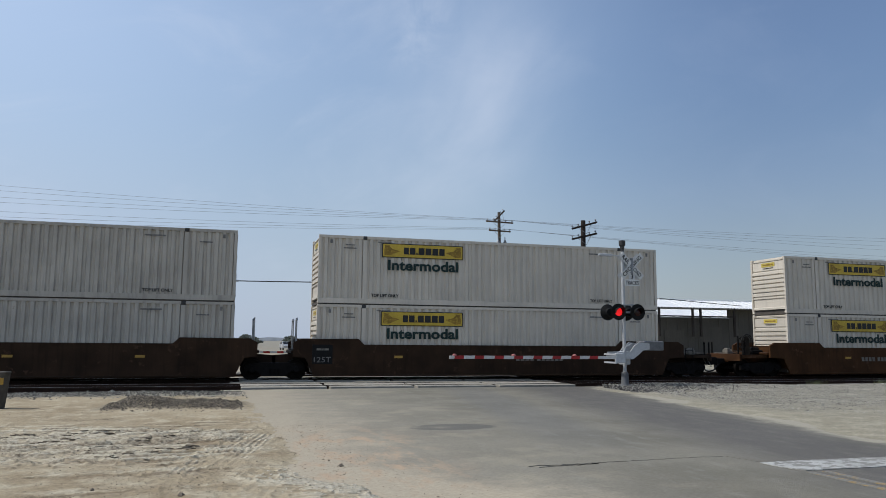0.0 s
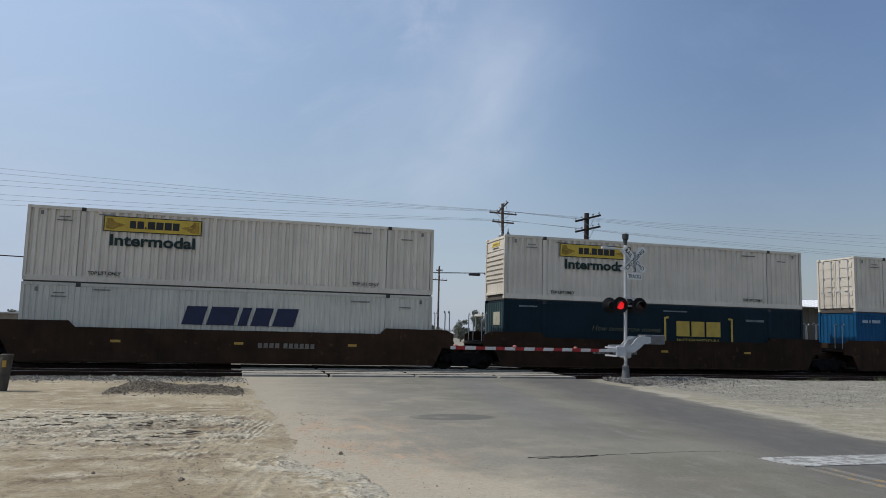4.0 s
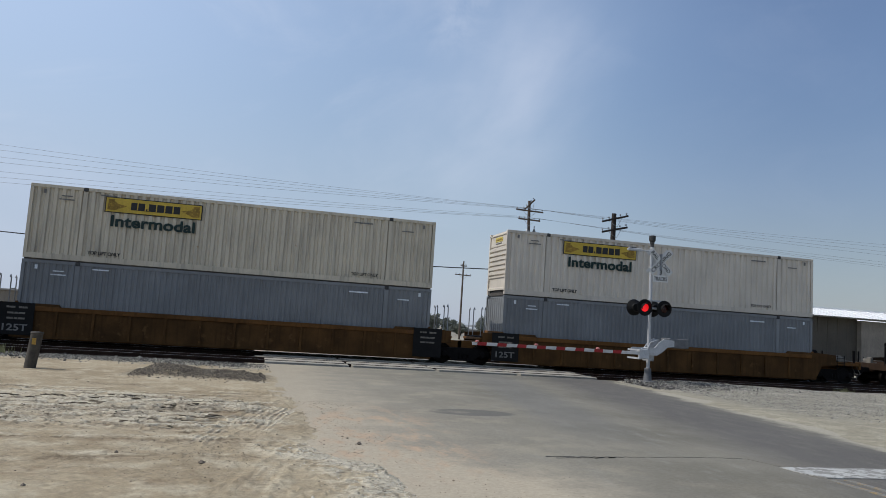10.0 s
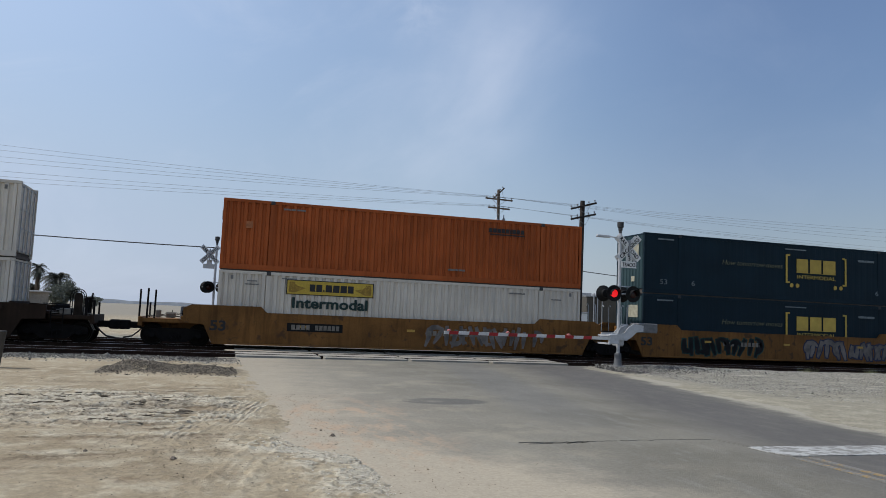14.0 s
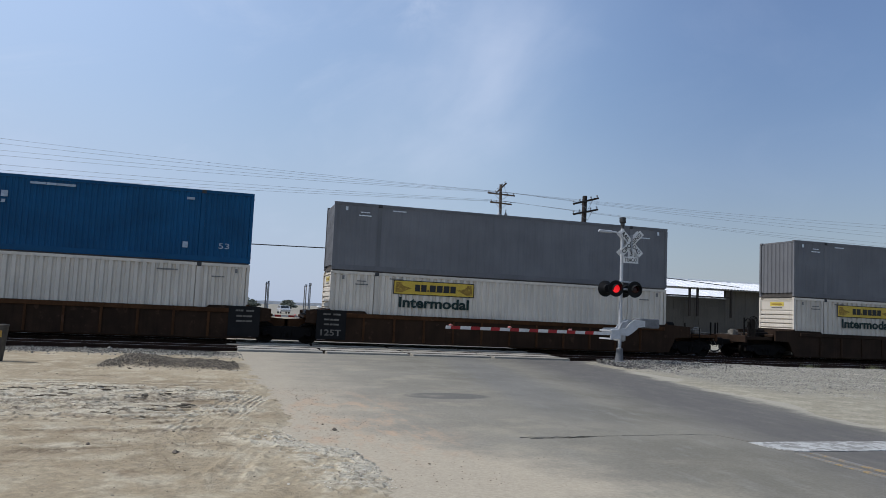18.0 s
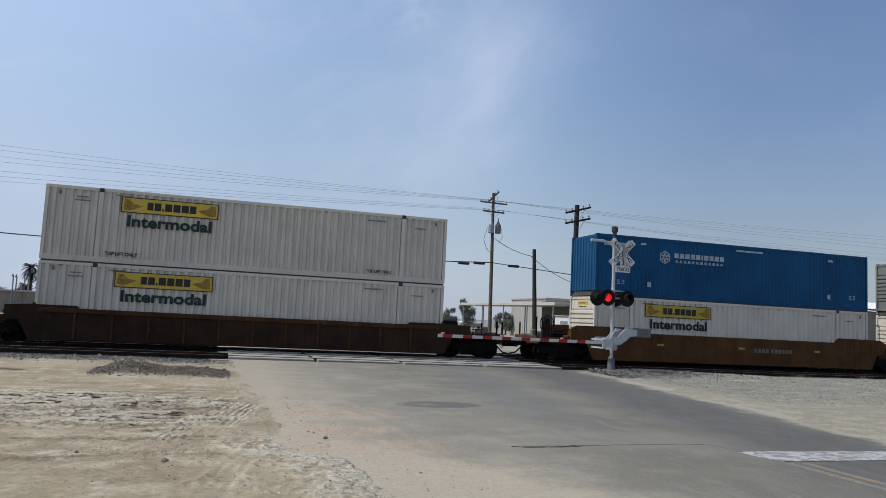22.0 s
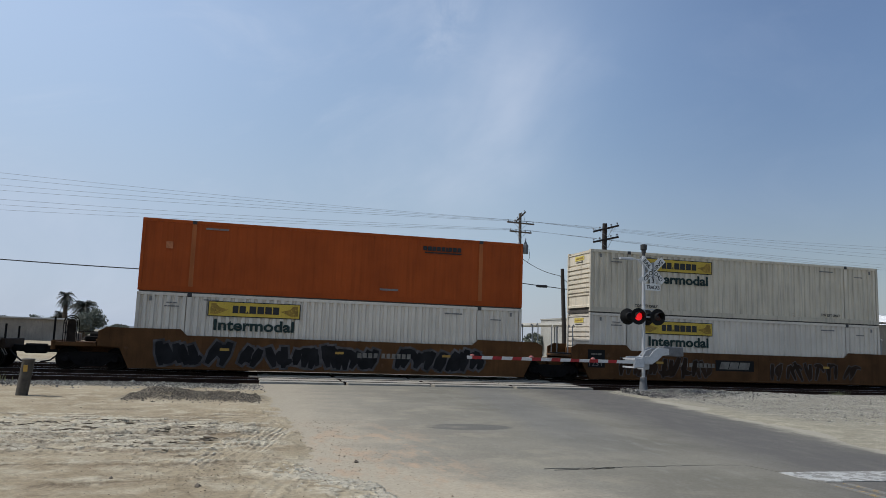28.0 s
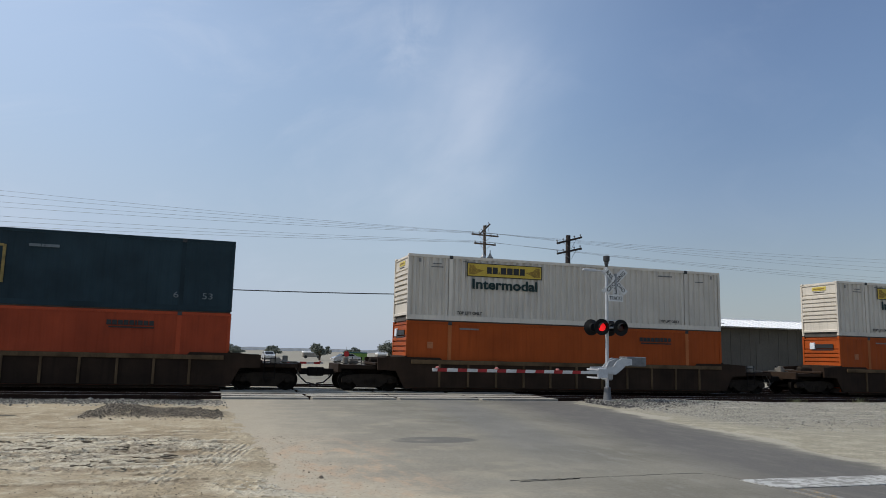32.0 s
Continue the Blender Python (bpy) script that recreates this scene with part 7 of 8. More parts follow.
def build_buildings():
    b = thing("storage_building", "taupe metal storage building with an open sheet canopy on dark posts", "storage building", (33.4, 65, 0))
    part("wall", Shape().box(0, 15.4, 0.0, 0.25, -0.2, 4.25).mesh("wall", WALLGREY), b, "low taupe metal wall")
    part("wall", Shape().box(15.4, 27.4, 0.0, 0.25, -0.2, 5.15).mesh("wall", WALLGREY), b, "tall taupe metal wall")
    part("wall", Shape().box(27.4, 80, -0.6, 0.25, -0.2, 5.0).mesh("wall", DUNWALL), b, "pale painted metal wall")
    part("wall", Shape().box(0, 0.25, 0.25, 9, -0.2, 4.25).mesh("wall", WALLGREY), b, "low taupe end wall")
    for k in range(22):
        part("wall_rib", cached(("wrib", k < 13), lambda: Shape().box(-0.035, 0.035, -0.035, 0, -0.1, 4.2 if k < 13 else 5.1).mesh("wall_rib", WALLGREY)), b, at=(1.0 + 1.2 * k, 0, 0))
    part("coping", Shape().box(-0.1, 15.4, -0.1, 0.3, 4.25, 4.34).mesh("coping", GALV), b, "grey metal coping")
    s = Shape().prism([(-1.2, 5.15), (-1.2, 5.24), (6.0, 5.5), (6.0, 5.41)], 5.4, 80, "x")
    part("canopy_sheet", s.mesh("canopy_sheet", ROOFGREY), b, "corrugated canopy sheet")
    for k in range(110):
        part("sheet_crest", cached(("crest",), lambda: Shape().box(-0.06, 0.06, -1.26, -1.18, 5.15, 5.245).mesh("sheet_crest", ROOFWHITE if k > 40 else WALLGREY)), b, at=(5.5 + 0.36 * k, 0, 0))
    for x in (5.6, 6.75, 10.5, 11.4, 15.3):
        part("post", cached(("cpst",), lambda: Shape().box(-0.09, 0.09, -1.1, -0.92, 2.4, 5.15).mesh("post", DARKPOLE)), b, "dark steel post", at=(x, 0, 0))
    part("beam", Shape().box(5.5, 15.4, -1.12, -0.95, 4.32, 4.44).mesh("beam", DARKPOLE), b, "dark steel beam")
    for x in (-1.6, -1.2, -0.7, 1.9, 4.2):
        part("pipe", cached(("vpipe",), lambda: Shape().tube([(0, -0.3, -0.1), (0, -0.3, 4.6)], 0.06, 8).mesh("pipe", GALV)), b, "upright pale pipe", at=(x + 2.2, 0, 0))
    for x, h in ((9.0, 3.0), (13.4, 3.4), (22.0, 3.6)):
        part("loading_door", cached(("ldoor", h), lambda: Shape().box(-1.1, 1.1, -0.05, 0.0, 0.0, h).mesh("loading_door", WALLGREY)), b, "taupe loading door", at=(x, 0, 0))
    b = thing("warehouse", "large warehouse with a white hipped sheet roof", "warehouse", (0, 0, 0))
    part("wall", Shape().prism([(40.4, 76.6), (110, 76.6), (110, 99.4), (52.6, 99.4)], -0.2, 4.4, "z").mesh("wall", WALLBEIGE), b)
    part("roof", Shape().add([(39.7, 76, 4.5), (111, 76, 4.5), (111, 100, 4.5), (52.3, 100, 4.5), (55.4, 88, 7.55), (111, 88, 7.55), (39.7, 76, 4.35), (111, 76, 4.35), (111, 100, 4.35), (52.3, 100, 4.35)],
                             [(0, 1, 5, 4), (2, 3, 4, 5), (3, 0, 4), (1, 2, 5), (0, 6, 7, 1), (1, 7, 8, 2), (2, 8, 9, 3), (3, 9, 6, 0), (9, 8, 7, 6)]).mesh("roof", ROOFWHITE), b, "white sheet roof")
    for k in range(45):
        x = 56.0 + 1.2 * k
        part("roof_seam", cached(("seam",), lambda: Shape().prism([(76, 4.5), (76, 4.56), (88, 7.62), (88, 7.55)], -0.03, 0.03, "x").mesh("roof_seam", ROOFWHITE)), b, at=(x, 0, 0))
    part("ridge_cap", Shape().box(55.2, 111, 87.8, 88.2, 7.52, 7.66).mesh("ridge_cap", ROOFWHITE), b, "white ridge cap")
    b = thing("office_building", "low beige flat-roofed building with a white fascia", "building", (45.2, 90, 0))
    part("wall", Shape().box(-4, 10, 0, 12, -0.2, 5.15).mesh("wall", OFFICE), b)
    part("parapet", Shape().box(-4.1, 10.1, -0.1, 12.1, 5.15, 5.35).mesh("parapet", OFFICE), b)
    part("fascia", Shape().box(-4.1, 10.1, -1.5, -0.1, 3.75, 4.05).mesh("fascia", ROOFWHITE), b, "white awning fascia")
    for x in (-2.5, 1.5, 5.0, 8.0):
        part("window", Shape().box(-0.8, 0.8, -0.05, 0.05, 1.0, 2.4).mesh("window", CARGLASS), b, "dark glazed window", at=(x, 0, 0))
    for x in (2.0, 4.4):
        part("roof_unit", Shape().box(-0.8, 0.8, 2, 3.5, 5.2, 5.8, 0.05).mesh("roof_unit", GALV), b, "grey rooftop air unit", at=(x, 0, 0))
    b = thing("canopy", "long pale steel canopy on thin posts", "carport", (31.7, 77.6, 0), -82)
    part("canopy_roof", Shape().box(-10.5, 10.5, -1.6, 1.6, 3.7, 4.0, 0.03).mesh("canopy_roof", WALLBEIGE), b)
    for x in (-10, -5, 0, 5, 10):
        for y in (-1.4, 1.4):
            part("post", cached(("cpost",), lambda: Shape().tube([(0, 0, -0.1), (0, 0, 3.75)], 0.07, 8).mesh("post", GALV)), b, at=(x, y, 0))
    # white steel shelter for the signal equipment
    v = thing("equipment_shelter", "white steel equipment shelter beside the tracks", "equipment shelter", (25.7, 52.0, 0), 38)
    part("body", Shape().box(-0.75, 0.75, -0.75, 0.75, 0.25, 2.42, 0.03).mesh("body", ROOFWHITE), v)
    part("roof", Shape().box(-0.82, 0.82, -0.82, 0.82, 2.42, 2.52, 0.03).mesh("roof", ROOFGREY), v, "grey overhanging lid")
    part("base", Shape().box(-0.8, 0.8, -0.8, 0.8, -0.2, 0.25, 0.03).mesh("base", CONCRETE), v, "concrete footing")
    dr = part("door", Shape().box(-0.55, 0.55, -0.775, -0.748, 0.4, 2.25, 0.005).mesh("door", ROOFWHITE), v)
    part("handle", Shape().box(0.38, 0.42, -0.81, -0.77, 1.15, 1.4).mesh("handle", CAST), dr)
    part("vent", Shape().box(-0.775, -0.748, -0.3, 0.3, 1.85, 2.1).mesh("vent", GALV), v, "louvred vent")
    car_at((10.1, 140.0, 0.0), 96, CARPAINT, "silver family car waiting on the road beyond the tracks")
    car_at((19.5, 112, 0.0), 10, CARPAINT, "silver car parked far off beyond the tracks")
    for az, r, w, turn in ((12.5, 172, 2.2, 4), (16.2, 175, 9.0, 0), (18.9, 178, 5.0, -4), (7.3, 178, 4.2, 3)):
        b = thing("far_trailer", "long low white-roofed trailer far beyond the tracks", "trailer", polar(az, r), turn)
        part("body", Shape().box(-w / 2, w / 2, -1.0, 1.0, 0.35, 1.25, 0.05).mesh("body", DUNWALL), b)
        part("roof", Shape().box(-w / 2 - 0.05, w / 2 + 0.05, -1.05, 1.05, 1.25, 1.72, 0.12).mesh("roof", ROOFWHITE), b, "white rounded roof")
        for q in (-w * 0.36, w * 0.36):
            part("wheel", cached(("twheel",), lambda: Shape().lathe([(-1.05, 0.2), (-1.05, 0.36), (-0.8, 0.36), (-0.8, 0.2)], 12).mesh("wheel", RUBBER, True)), b, at=(q, 0, 0.36))
    b = thing("green_trailer", "green covered trailer far beyond the tracks", "trailer", polar(10.55, 150), 6)
    part("body", Shape().box(-2.2, 2.2, -1.0, 1.0, -0.2, 1.5, 0.05).mesh("body", LIME), b)
    part("cover", Shape().prism([(-1.05, 1.5), (-0.8, 1.72), (0.8, 1.72), (1.05, 1.5)], -2.25, 2.25, "x").mesh("cover", G_TEAL), b, "dark teal cover")
    st = thing("stop_sign", "red stop sign on a thin steel post", "road sign", (17.2, 98.5, 0))
    part("post", Shape().tube([(0, 0, -0.2), (0, 0, 2.4)], 0.03, 6).mesh("post", GALV), st)
    oct_ = [(0.38 * math.cos(math.radians(22.5 + 45 * k)), 1.45 + 0.38 * math.sin(math.radians(22.5 + 45 * k))) for k in range(8)]
    part("sign_plate", Shape().prism(oct_, -0.05, -0.04).mesh("sign_plate", REDPAINT), st, "red octagonal plate")


def car_at(at, turn, paint, label):
    c = thing("car", label, "car", at, turn)
    prof = [(-2.15, 0.35), (-2.2, 0.75), (-1.9, 0.95), (-1.35, 1.02), (-0.75, 1.42), (0.75, 1.46), (1.45, 1.1), (1.95, 1.0), (2.15, 0.8), (2.18, 0.35)]
    part("body", Shape().prism(prof, -0.86, 0.86).mesh("body", paint), c)
    part("windscreen", Shape().prism([(-1.33, 1.04), (-0.78, 1.40), (-0.81, 1.42), (-1.38, 1.05)], -0.72, 0.72).mesh("windscreen", CARGLASS), c)
    part("rear_window", Shape().prism([(0.82, 1.43), (1.42, 1.12), (1.46, 1.13), (0.86, 1.46)], -0.72, 0.72).mesh("rear_window", CARGLASS), c)
    for sy in (-0.865, 0.855):
        part("side_window", Shape().prism([(-1.1, 1.05), (-0.68, 1.36), (0.7, 1.4), (1.25, 1.1)], sy, sy + 0.01).mesh("side_window", CARGLASS), c)
    for sy in (-0.62, 0.62):
        part("headlight", Shape().box(-2.22, -2.1, sy - 0.16, sy + 0.16, 0.66, 0.78, 0.02).mesh("headlight", SIGNWHITE), c)
        part("tail_light", Shape().box(2.08, 2.2, sy - 0.14, sy + 0.14, 0.72, 0.88, 0.02).mesh("tail_light", REDPAINT), c)
    for x in (-1.35, 1.35):
        for y in (-0.86, 0.64):
            part("wheel", cached(("cwheel",), lambda: Shape().lathe([(0, 0.18), (0.0, 0.29), (0.03, 0.32), (0.19, 0.32), (0.22, 0.29), (0.22, 0.18)], 16).mesh("wheel", RUBBER, True)), c, at=(x, y, 0.32))


def leafy_tree(at, height, width, seed, label):
    """A tree whose top and spread are height and width, its crown a heap of leafy clumps."""
    rnd = random.Random(seed)
    t = thing("tree", label, "tree", at)
    s = Shape().tube([(0, 0, -0.3), (0.05, 0, height * 0.3), (0.1, 0.05, height * 0.6)], width * 0.05, 8, width * 0.025)
    rx, rz, mid = width * 0.56, height * 0.50, height * 0.52
    clumps = []
    for k in range(24):
        d = Vector((rnd.gauss(0, 1), rnd.gauss(0, 1), rnd.gauss(0, 1))).normalized() * rnd.uniform(0.15, 0.85)
        c = Vector((d.x * rx, d.y * rx, mid + d.z * rz))
        clumps.append((c, rnd.uniform(0.16, 0.34)))
        if k < 8:
            s.tube([(0.05, 0, height * rnd.uniform(0.2, 0.4)), (c.x * 0.5, c.y * 0.5, c.z * 0.75), tuple(c)], width * 0.02, 5, width * 0.006)
    part("trunk", s.mesh("trunk", BARK, True), t)
    vs, fs = [], []
    for k in range(5200):
        c, f = rnd.choice(clumps)
        d = Vector((rnd.gauss(0, 1), rnd.gauss(0, 1), rnd.gauss(0, 1))).normalized() * f * rnd.uniform(0.1, 1.15)
        p = c + Vector((d.x * rx, d.y * rx, d.z * rz))
        if p.z < height * 0.05:
            continue
        q = Euler((rnd.uniform(0, 6.3), rnd.uniform(0, 6.3), rnd.uniform(0, 6.3))).to_matrix()
        w = rnd.uniform(0.12, 0.24) * max(0.8, width / 6)
        o = len(vs)
        vs += [tuple(p + q @ Vector(v)) for v in ((-w, 0, 0), (0, -w * 0.55, 0), (w, 0, 0), (0, w * 0.55, 0.02))]
        fs.append((o, o + 1, o + 2, o + 3))
    part("crown", Shape().add(vs, fs).mesh("crown", LEAF), t, "dull green uneven leafy crown")


def palm(at, height, spread, fat, seed, label):
    rnd = random.Random(seed)
    t = thing("palm_tree", label, "palm tree", at)
    part("trunk", Shape().tube([(0, 0, -0.3), (0.1, 0, height * 0.5), (0.05, 0, height)], fat, 10, fat * 0.75).mesh("trunk", BARK, True), t)
    vs, fs = [], []
    for k in range(110):
        a = rnd.uniform(0, 6.28)
        rise = rnd.uniform(-1.4, 1.2)
        d = Vector((math.cos(a), math.sin(a), 0))
        side = Vector((-math.sin(a), math.cos(a), 0))
        ln = spread * rnd.uniform(0.8, 1.1)
        pts = []
        for q in range(6):
            f = q / 5
            pts.append(Vector((0.05, 0, height)) + d * ln * f * math.cos(rise * 0.8) + Vector((0, 0, ln * (math.sin(rise) * f - 0.55 * f * f))))
        for q in range(5):
            for sgn in (-1, 1):
                for h in range(3):
                    base = pts[q].lerp(pts[q + 1], h / 3)
                    tip = base + side * sgn * spread * 0.22 * (1 - 0.12 * q) + (pts[q + 1] - pts[q]) * 0.7 + Vector((0, 0, -0.12 * spread))
                    o = len(vs)
                    w = (pts[q + 1] - pts[q]) * 0.22
                    vs += [tuple(base), tuple(base + w), tuple(tip)]
                    fs.append((o, o + 1, o + 2))
    part("crown", Shape().add(vs, fs).mesh("crown", PALMLEAF), t, "tuft of arching green fronds")


def build_greenery():
    palm(polar(-12.4, 120), 6.3, 1.35, 0.35, 1, "fan palm with a shaggy round crown")
    palm(polar(-12.65, 121), 3.6, 1.15, 0.4, 2, "shorter fan palm beside a taller one")
    palm(polar(-11.2, 118), 4.9, 2.15, 0.5, 3, "broad date palm with arching fronds")
    leafy_tree(polar(-10.95, 116), 4.7, 5.6, 4, "low dense dull green tree below palms")
    for k, (az, r, h, w) in enumerate(((-13.7, 160, 4.2, 5.0), (-13.1, 165, 3.9, 4.0), (-14.6, 165, 3.4, 5.0), (-15.5, 160, 3.8, 6.0), (7.9, 150, 3.7, 4.4), (10.3, 190, 2.9, 4.4), (13.1, 150, 4.6, 4.8), (14.4, 155, 3.8, 4.6), (4.4, 220, 2.9, 7.0), (15.5, 150, 2.6, 4.4),
                                       (17.2, 140, 4.2, 3.8), (18.5, 140, 5.9, 4.2), (21.6, 110, 3.4, 3.0), (-8.9, 200, 3.2, 6.0), (1.6, 260, 3.4, 9.0))):
        leafy_tree(polar(az, r), h, w, 20 + k, "dull green roadside tree with an uneven crown")
    b = thing("far_shed", "low dun plastered shed beyond the tracks", "shed", polar(-13.6, 104), 14)
    part("wall", Shape().box(-7, 3.6, 0, 6, -0.2, 2.6).mesh("wall", DUNWALL), b)
    part("roof", Shape().box(-7.3, 3.9, -0.4, 6.4, 2.6, 2.8, 0.04).mesh("roof", ROOFGREY), b)
    # far ridge, its haze put into the pale grey colour
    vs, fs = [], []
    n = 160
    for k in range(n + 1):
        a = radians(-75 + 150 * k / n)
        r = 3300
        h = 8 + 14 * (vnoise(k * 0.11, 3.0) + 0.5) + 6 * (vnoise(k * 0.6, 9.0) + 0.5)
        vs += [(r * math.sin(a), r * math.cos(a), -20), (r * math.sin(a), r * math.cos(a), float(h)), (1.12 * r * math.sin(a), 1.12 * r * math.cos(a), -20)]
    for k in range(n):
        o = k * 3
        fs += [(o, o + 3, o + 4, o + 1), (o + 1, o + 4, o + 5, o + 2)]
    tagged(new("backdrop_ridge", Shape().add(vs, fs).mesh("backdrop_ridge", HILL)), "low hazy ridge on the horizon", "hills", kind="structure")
    for k, (x, y) in enumerate(((27.6, 26.6), (24.5, 26.9), (30.4, 26.4), (-7.5, 25.6))):
        rnd = random.Random(k)
        vs, fs = [], []
        for q in range(90):
            a, d = rnd.uniform(0, 6.28), abs(rnd.gauss(0, 0.22))
            bx, by, h = d * math.cos(a), d * math.sin(a), rnd.uniform(0.12, 0.34)
            o = len(vs)
            vs += [(bx - 0.012, by, 0), (bx + 0.012, by, 0), (bx + rnd.uniform(-0.1, 0.1), by + rnd.uniform(-0.1, 0.1), h)]
            fs.append((o, o + 1, o + 2))
        z = float(ground_height(np.array([x]), np.array([y]))[0])
        ob = new("grass_tuft", Shape().add(vs, fs).mesh("grass_tuft", DRYGRASS))
        ob.matrix_basis = pose(x, y, z - 0.01)
        tagged(ob, "small tuft of dry grass in the gravel", "grass", kind="stuff")


def build_stones():
    grey = island_material("mixed_gravel", ((0.045, 0.042, 0.037), (0.12, 0.112, 0.095), (0.25, 0.235, 0.20)))
    fine = island_material("fine_gravel", ((0.13, 0.122, 0.104), (0.27, 0.255, 0.215), (0.39, 0.37, 0.315)))
    dun = island_material("mixed_pebbles", ((0.075, 0.058, 0.04), (0.17, 0.138, 0.098), (0.30, 0.262, 0.196)))
    brown = island_material("brown_grit", ((0.085, 0.06, 0.038), (0.15, 0.11, 0.07), (0.25, 0.20, 0.14)))
    heapm = island_material("heap_gravel", ((0.045, 0.037, 0.026), (0.12, 0.098, 0.068), (0.24, 0.20, 0.15)))
    mud = island_material("dried_mud_clods", ((0.27, 0.232, 0.168), (0.35, 0.31, 0.235), (0.43, 0.39, 0.305)))
    chalk = island_material("pale_crust_crumbs", ((0.20, 0.17, 0.125), (0.50, 0.455, 0.37), (0.60, 0.56, 0.475)))
    wet = island_material("dark_mud_clods", ((0.07, 0.055, 0.038), (0.12, 0.095, 0.066), (0.24, 0.20, 0.145)))
    oily = island_material("oily_rubble", ((0.022, 0.021, 0.02), (0.06, 0.056, 0.05), (0.26, 0.25, 0.22)))
    rounded = dict(base=ROUND, tri=ROUND_TRI)
    flakes = dict(base=FLAKE, tri=FLAKE_TRI)
    scatter("ballast_stones", "grey angular ballast stones beside the track", "gravel", 9000, lambda r, n: np.stack([r.uniform(-14, 0.6, n), 25.6 + r.randn(n) * 0.8], -1), 0.022, grey, 1)
    scatter("ballast_stones", "fine grey gravel on the far verge of the road", "gravel", 24000, lambda r, n: np.stack([14.0 + np.abs(r.randn(n)) * 9, np.maximum(26.0 - np.abs(r.randn(n)) * 5.0, 15.0 + r.rand(n) * 4)], -1), 0.016, fine, 2)
    scatter("ballast_stones", "dark oily ballast stones at the foot of the signal", "gravel", 4200, lambda r, n: (lambda x: np.stack([x, 24.1 + 0.16 * (x - 13.5) + r.randn(n) * 0.75], -1))(13.3 + np.abs(r.randn(n)) * 2.4), 0.026, oily, 12)
    scatter("gravel_heap", "low heap of dark spilled gravel on the dirt", "gravel heap", 9000, lambda r, n: np.stack([-1.3 + r.uniform(-1.6, 1.7, n), 20.55 + r.randn(n) * 0.46], -1), 0.017, heapm, 3)
    scatter("pebbles", "dark pebbles scattered thinly on the dirt", "pebbles", 700, lambda r, n: np.stack([r.uniform(-9, 1.2, n), 6 + 14 * r.rand(n) ** 1.4], -1), 0.009, dun, 4, flat=0.7, **rounded)
    scatter("pebbles", "small stones strewn over the dusty asphalt edge", "pebbles", 500, lambda r, n: np.stack([r.normal(2.2, 0.7, n), 7 + 9 * r.rand(n) ** 1.5], -1), 0.0045, brown, 5, lambda x, y: np.full(len(x), 0.022), flat=0.7, **rounded)
    scatter("pebbles", "reddish-brown grit in a worn patch of the dirt", "pebbles", 1300, lambda r, n: np.stack([-0.55 + r.randn(n) * 0.55, 9.6 + r.randn(n) * 0.9], -1), 0.0052, brown, 8, flat=0.7, **rounded)
    scatter("pebbles", "reddish-brown grit along the rim of the asphalt", "pebbles", 800, lambda r, n: (lambda y: np.stack([road_left(y) + 0.45 + r.randn(n) * 0.4, y], -1))(r.uniform(9.5, 15.5, n)), 0.006, brown, 9, lambda x, y: np.maximum(ground_height(x, y), 0.018), flat=0.7, **rounded)

    def along_ridges(r, n):
        k = r.randint(0, 9, n)
        y0, y1 = np.array([q[0] for q in RIDGES])[k], np.array([q[1] for q in RIDGES])[k]
        x = -0.35 - np.abs(r.randn(n)) * 2.3
        return np.stack([x, y0 + (y1 - y0) * (x + 3.5) / 3.5 + 0.30 * vnoise(x * 0.7 + k * 7.3, k * 3.1) + 0.10 * vnoise(x * 2.9, k * 5.7) + r.randn(n) * 0.07 - 0.04], -1)

    def clumps(*places):
        def pick(r, n):
            k = r.randint(0, len(places), n)
            f = r.rand(n)
            q = np.array(places)[k]
            return np.stack([q[:, 0] + (q[:, 2] - q[:, 0]) * f + r.randn(n) * 0.05, q[:, 1] + (q[:, 3] - q[:, 1]) * f + r.randn(n) * 0.10], -1)
        return pick
    scatter("mud_flakes", "lifted pale flakes of dried mud along the ruts", "mud flakes", 170, along_ridges, 0.021, mud, 6, lambda x, y: ground_height(x, y) - 0.006, flat=0.3, long=2.6, turned=0.06, **flakes)
    scatter("mud_flakes", "dark upturned flakes of mud in the ruts", "mud flakes", 120, clumps((-1.3, 13.2, -0.85, 13.9), (-0.95, 11.95, -0.4, 12.65), (-1.75, 11.6, -1.3, 11.8), (-3.3, 14.65, -1.7, 14.9), (-3.0, 13.5, -2.4, 14.05), (-4.6, 14.3, -3.3, 14.7)), 0.022, wet, 7, flat=0.42, long=2.2, turned=0.2, **flakes)
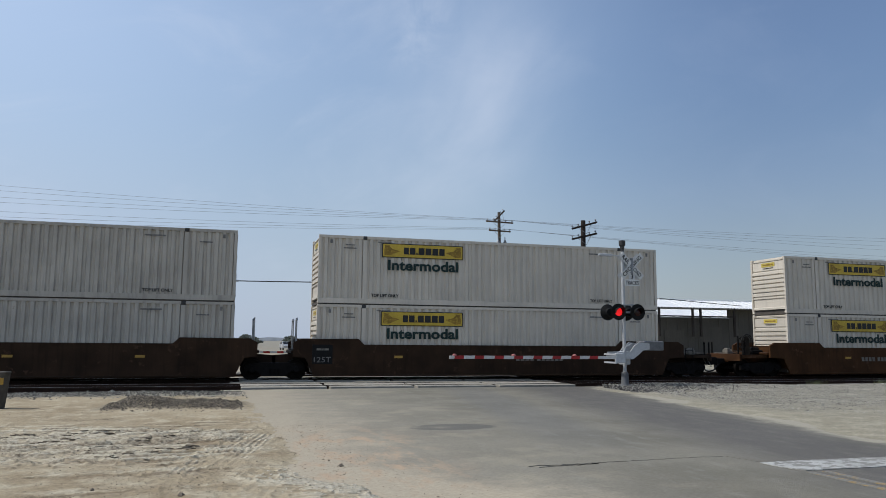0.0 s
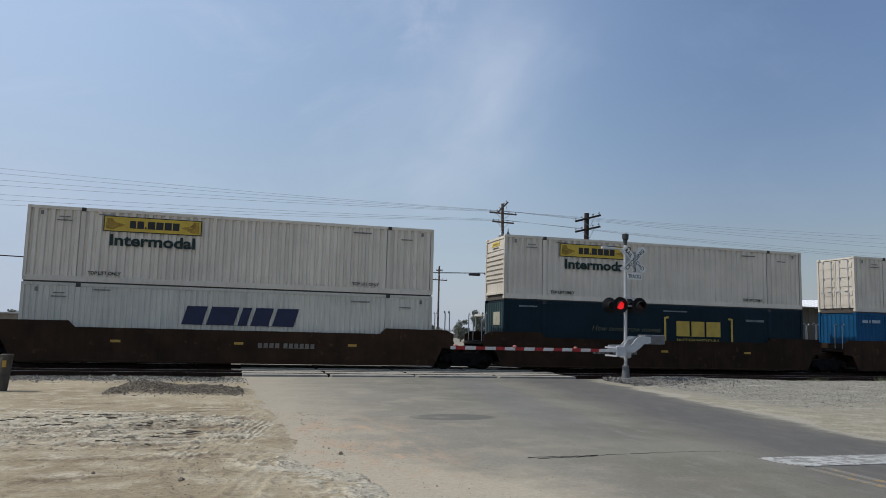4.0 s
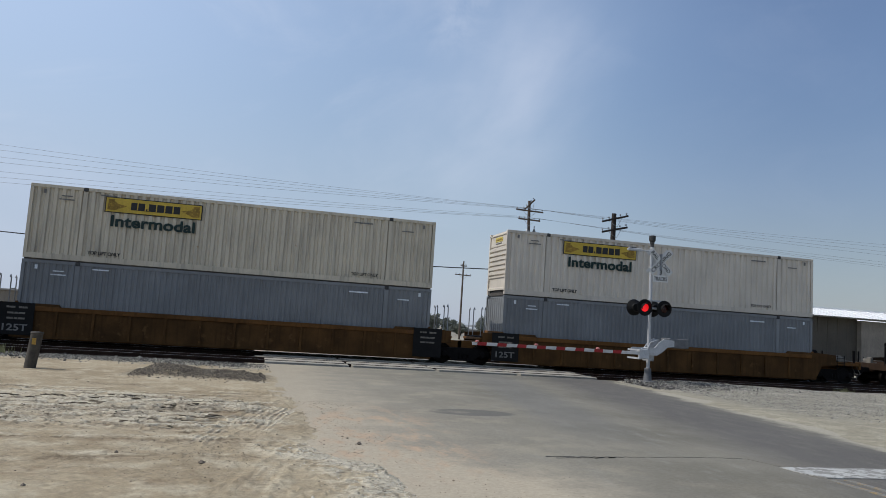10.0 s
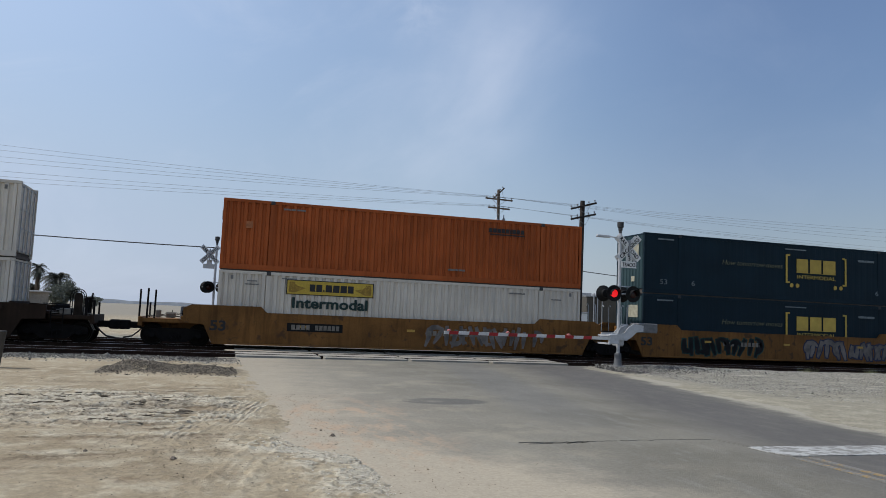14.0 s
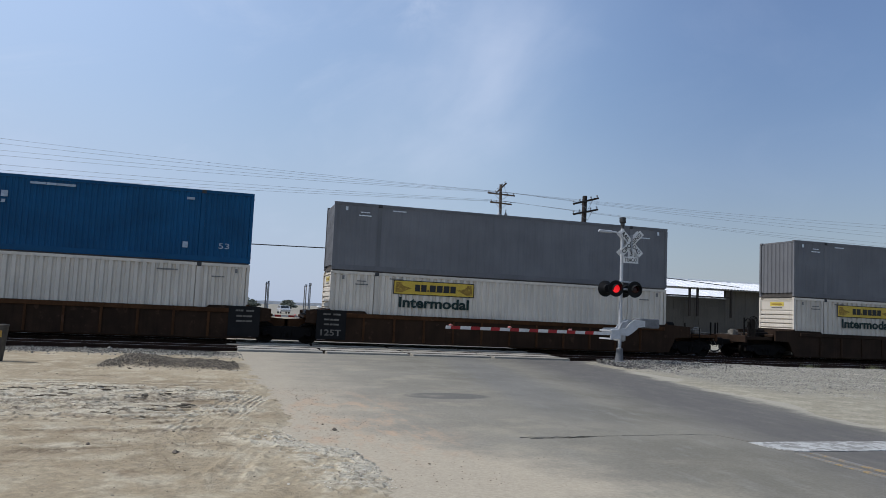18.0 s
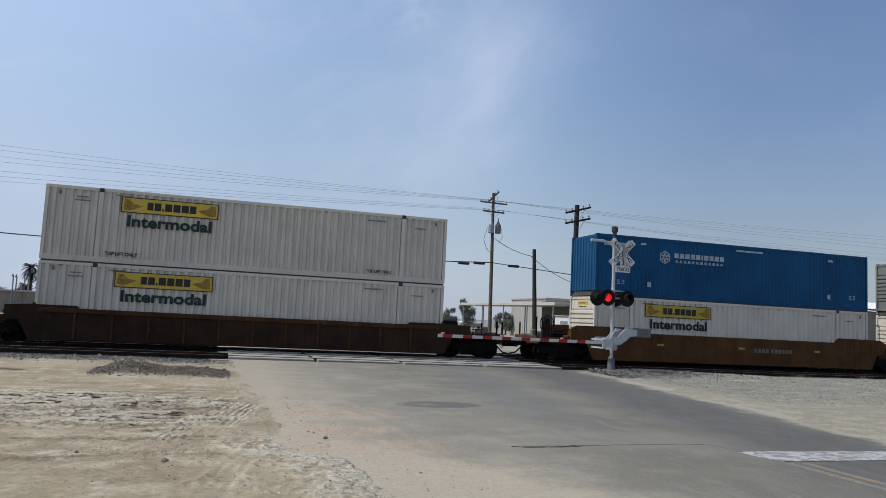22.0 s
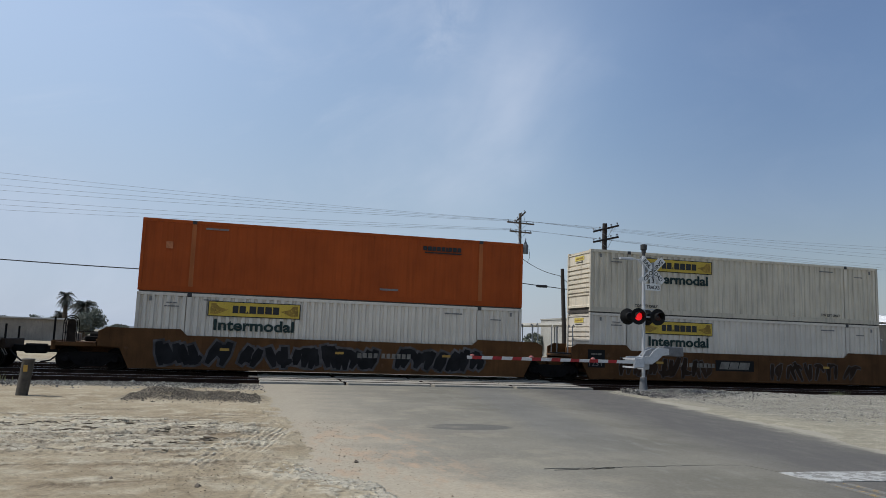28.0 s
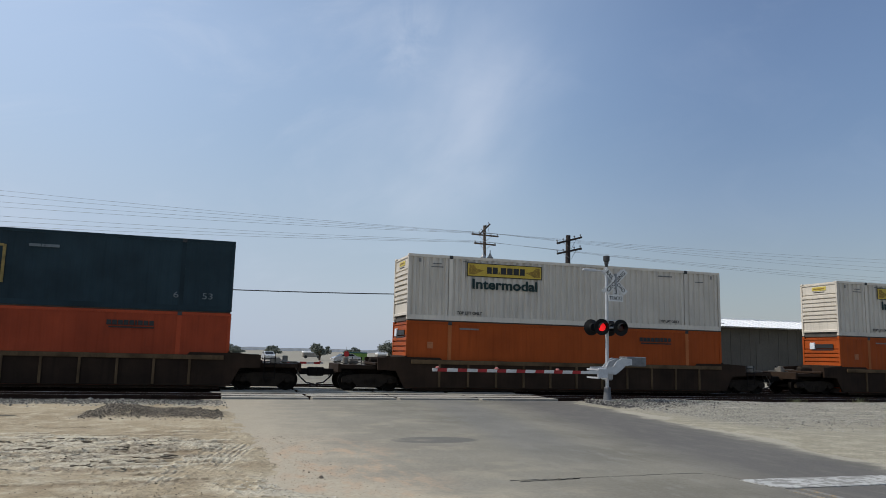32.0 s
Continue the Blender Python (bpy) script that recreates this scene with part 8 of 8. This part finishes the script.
    scatter("mud_flakes", "pale broken crust along the rim of the asphalt", "mud flakes", 900, lambda r, n: (lambda y: np.stack([road_left(y) - np.abs(r.randn(n)) * 0.40 + 0.05, y], -1))(r.uniform(7.0, 10.0, n)), 0.0075, chalk, 10, flat=0.7, **rounded)
    scatter("mud_clods", "crumbled clods of dried mud along the ruts", "clods", 480, along_ridges, 0.010, wet, 11, flat=0.8, **rounded)
    for k, (x, y, s) in enumerate(((1.53, 10.35, 0.04), (-1.39, 9.24, 0.032), (-0.43, 8.73, 0.045), (1.38, 15.16, 0.04), (-1.9, 7.6, 0.03))):
        v = [Vector(p) for p in ((1, 0, 0), (0.3, 0.9, 0.1), (-0.8, 0.5, 0), (-0.7, -0.6, 0.1), (0.4, -0.8, 0), (0.2, 0.1, 0.75), (-0.3, 0, 0.65), (0, 0, -0.4))]
        bm = bmesh.new()
        for p in v:
            bm.verts.new(p * s)
        bmesh.ops.convex_hull(bm, input=bm.verts)
        me = bpy.data.meshes.new("stone")
        bm.to_mesh(me)
        bm.free()
        me.materials.append(STONE)
        ob = new("stone", me)
        z = max(float(ground_height(np.array([x]), np.array([y]))[0]), 0.02 if x > 1.45 else -1)
        ob.matrix_basis = pose(x, y, z + s * 0.2, 0, 0, 70 * k)
        tagged(ob, "single dark brown stone lying on the ground", "stone", "loose stones")


build_containers()
build_cars()
build_signals()
build_post()
build_poles()
build_buildings()
build_greenery()
build_stones()
build_tracks()


# small unevenness of the run: seconds, metres ahead
SLIP = [(0, -0.08), (1, -0.04), (2, 0.05), (3, 0.05), (5.5, 0.02), (7, -0.02), (8, 0.01), (9, 0.08), (10, 0.01), (11, 0.05), (12, 0.01), (14, 0.0), (16, -0.01), (18, -0.04), (19, -0.03), (20, -0.11), (21, -0.08),
        (22, -0.23), (23, -0.34), (24, 0.37), (25.2, 0.29), (27, 0.19), (28, 0.15), (29, 0.02), (30, -0.02), (31, -0.08), (32, -0.16)]


def travel(t):
    """How far the train has run, in metres."""
    return 24.31297 * t - 0.0040023 * t * t + 0.00010233 * t ** 3


def motions():
    for ob, x, z in MOVERS:
        walk(ob, [(t, pose(x - travel(t) - ahead, TRACKS[1], z)) for t, ahead in SLIP])


motions()
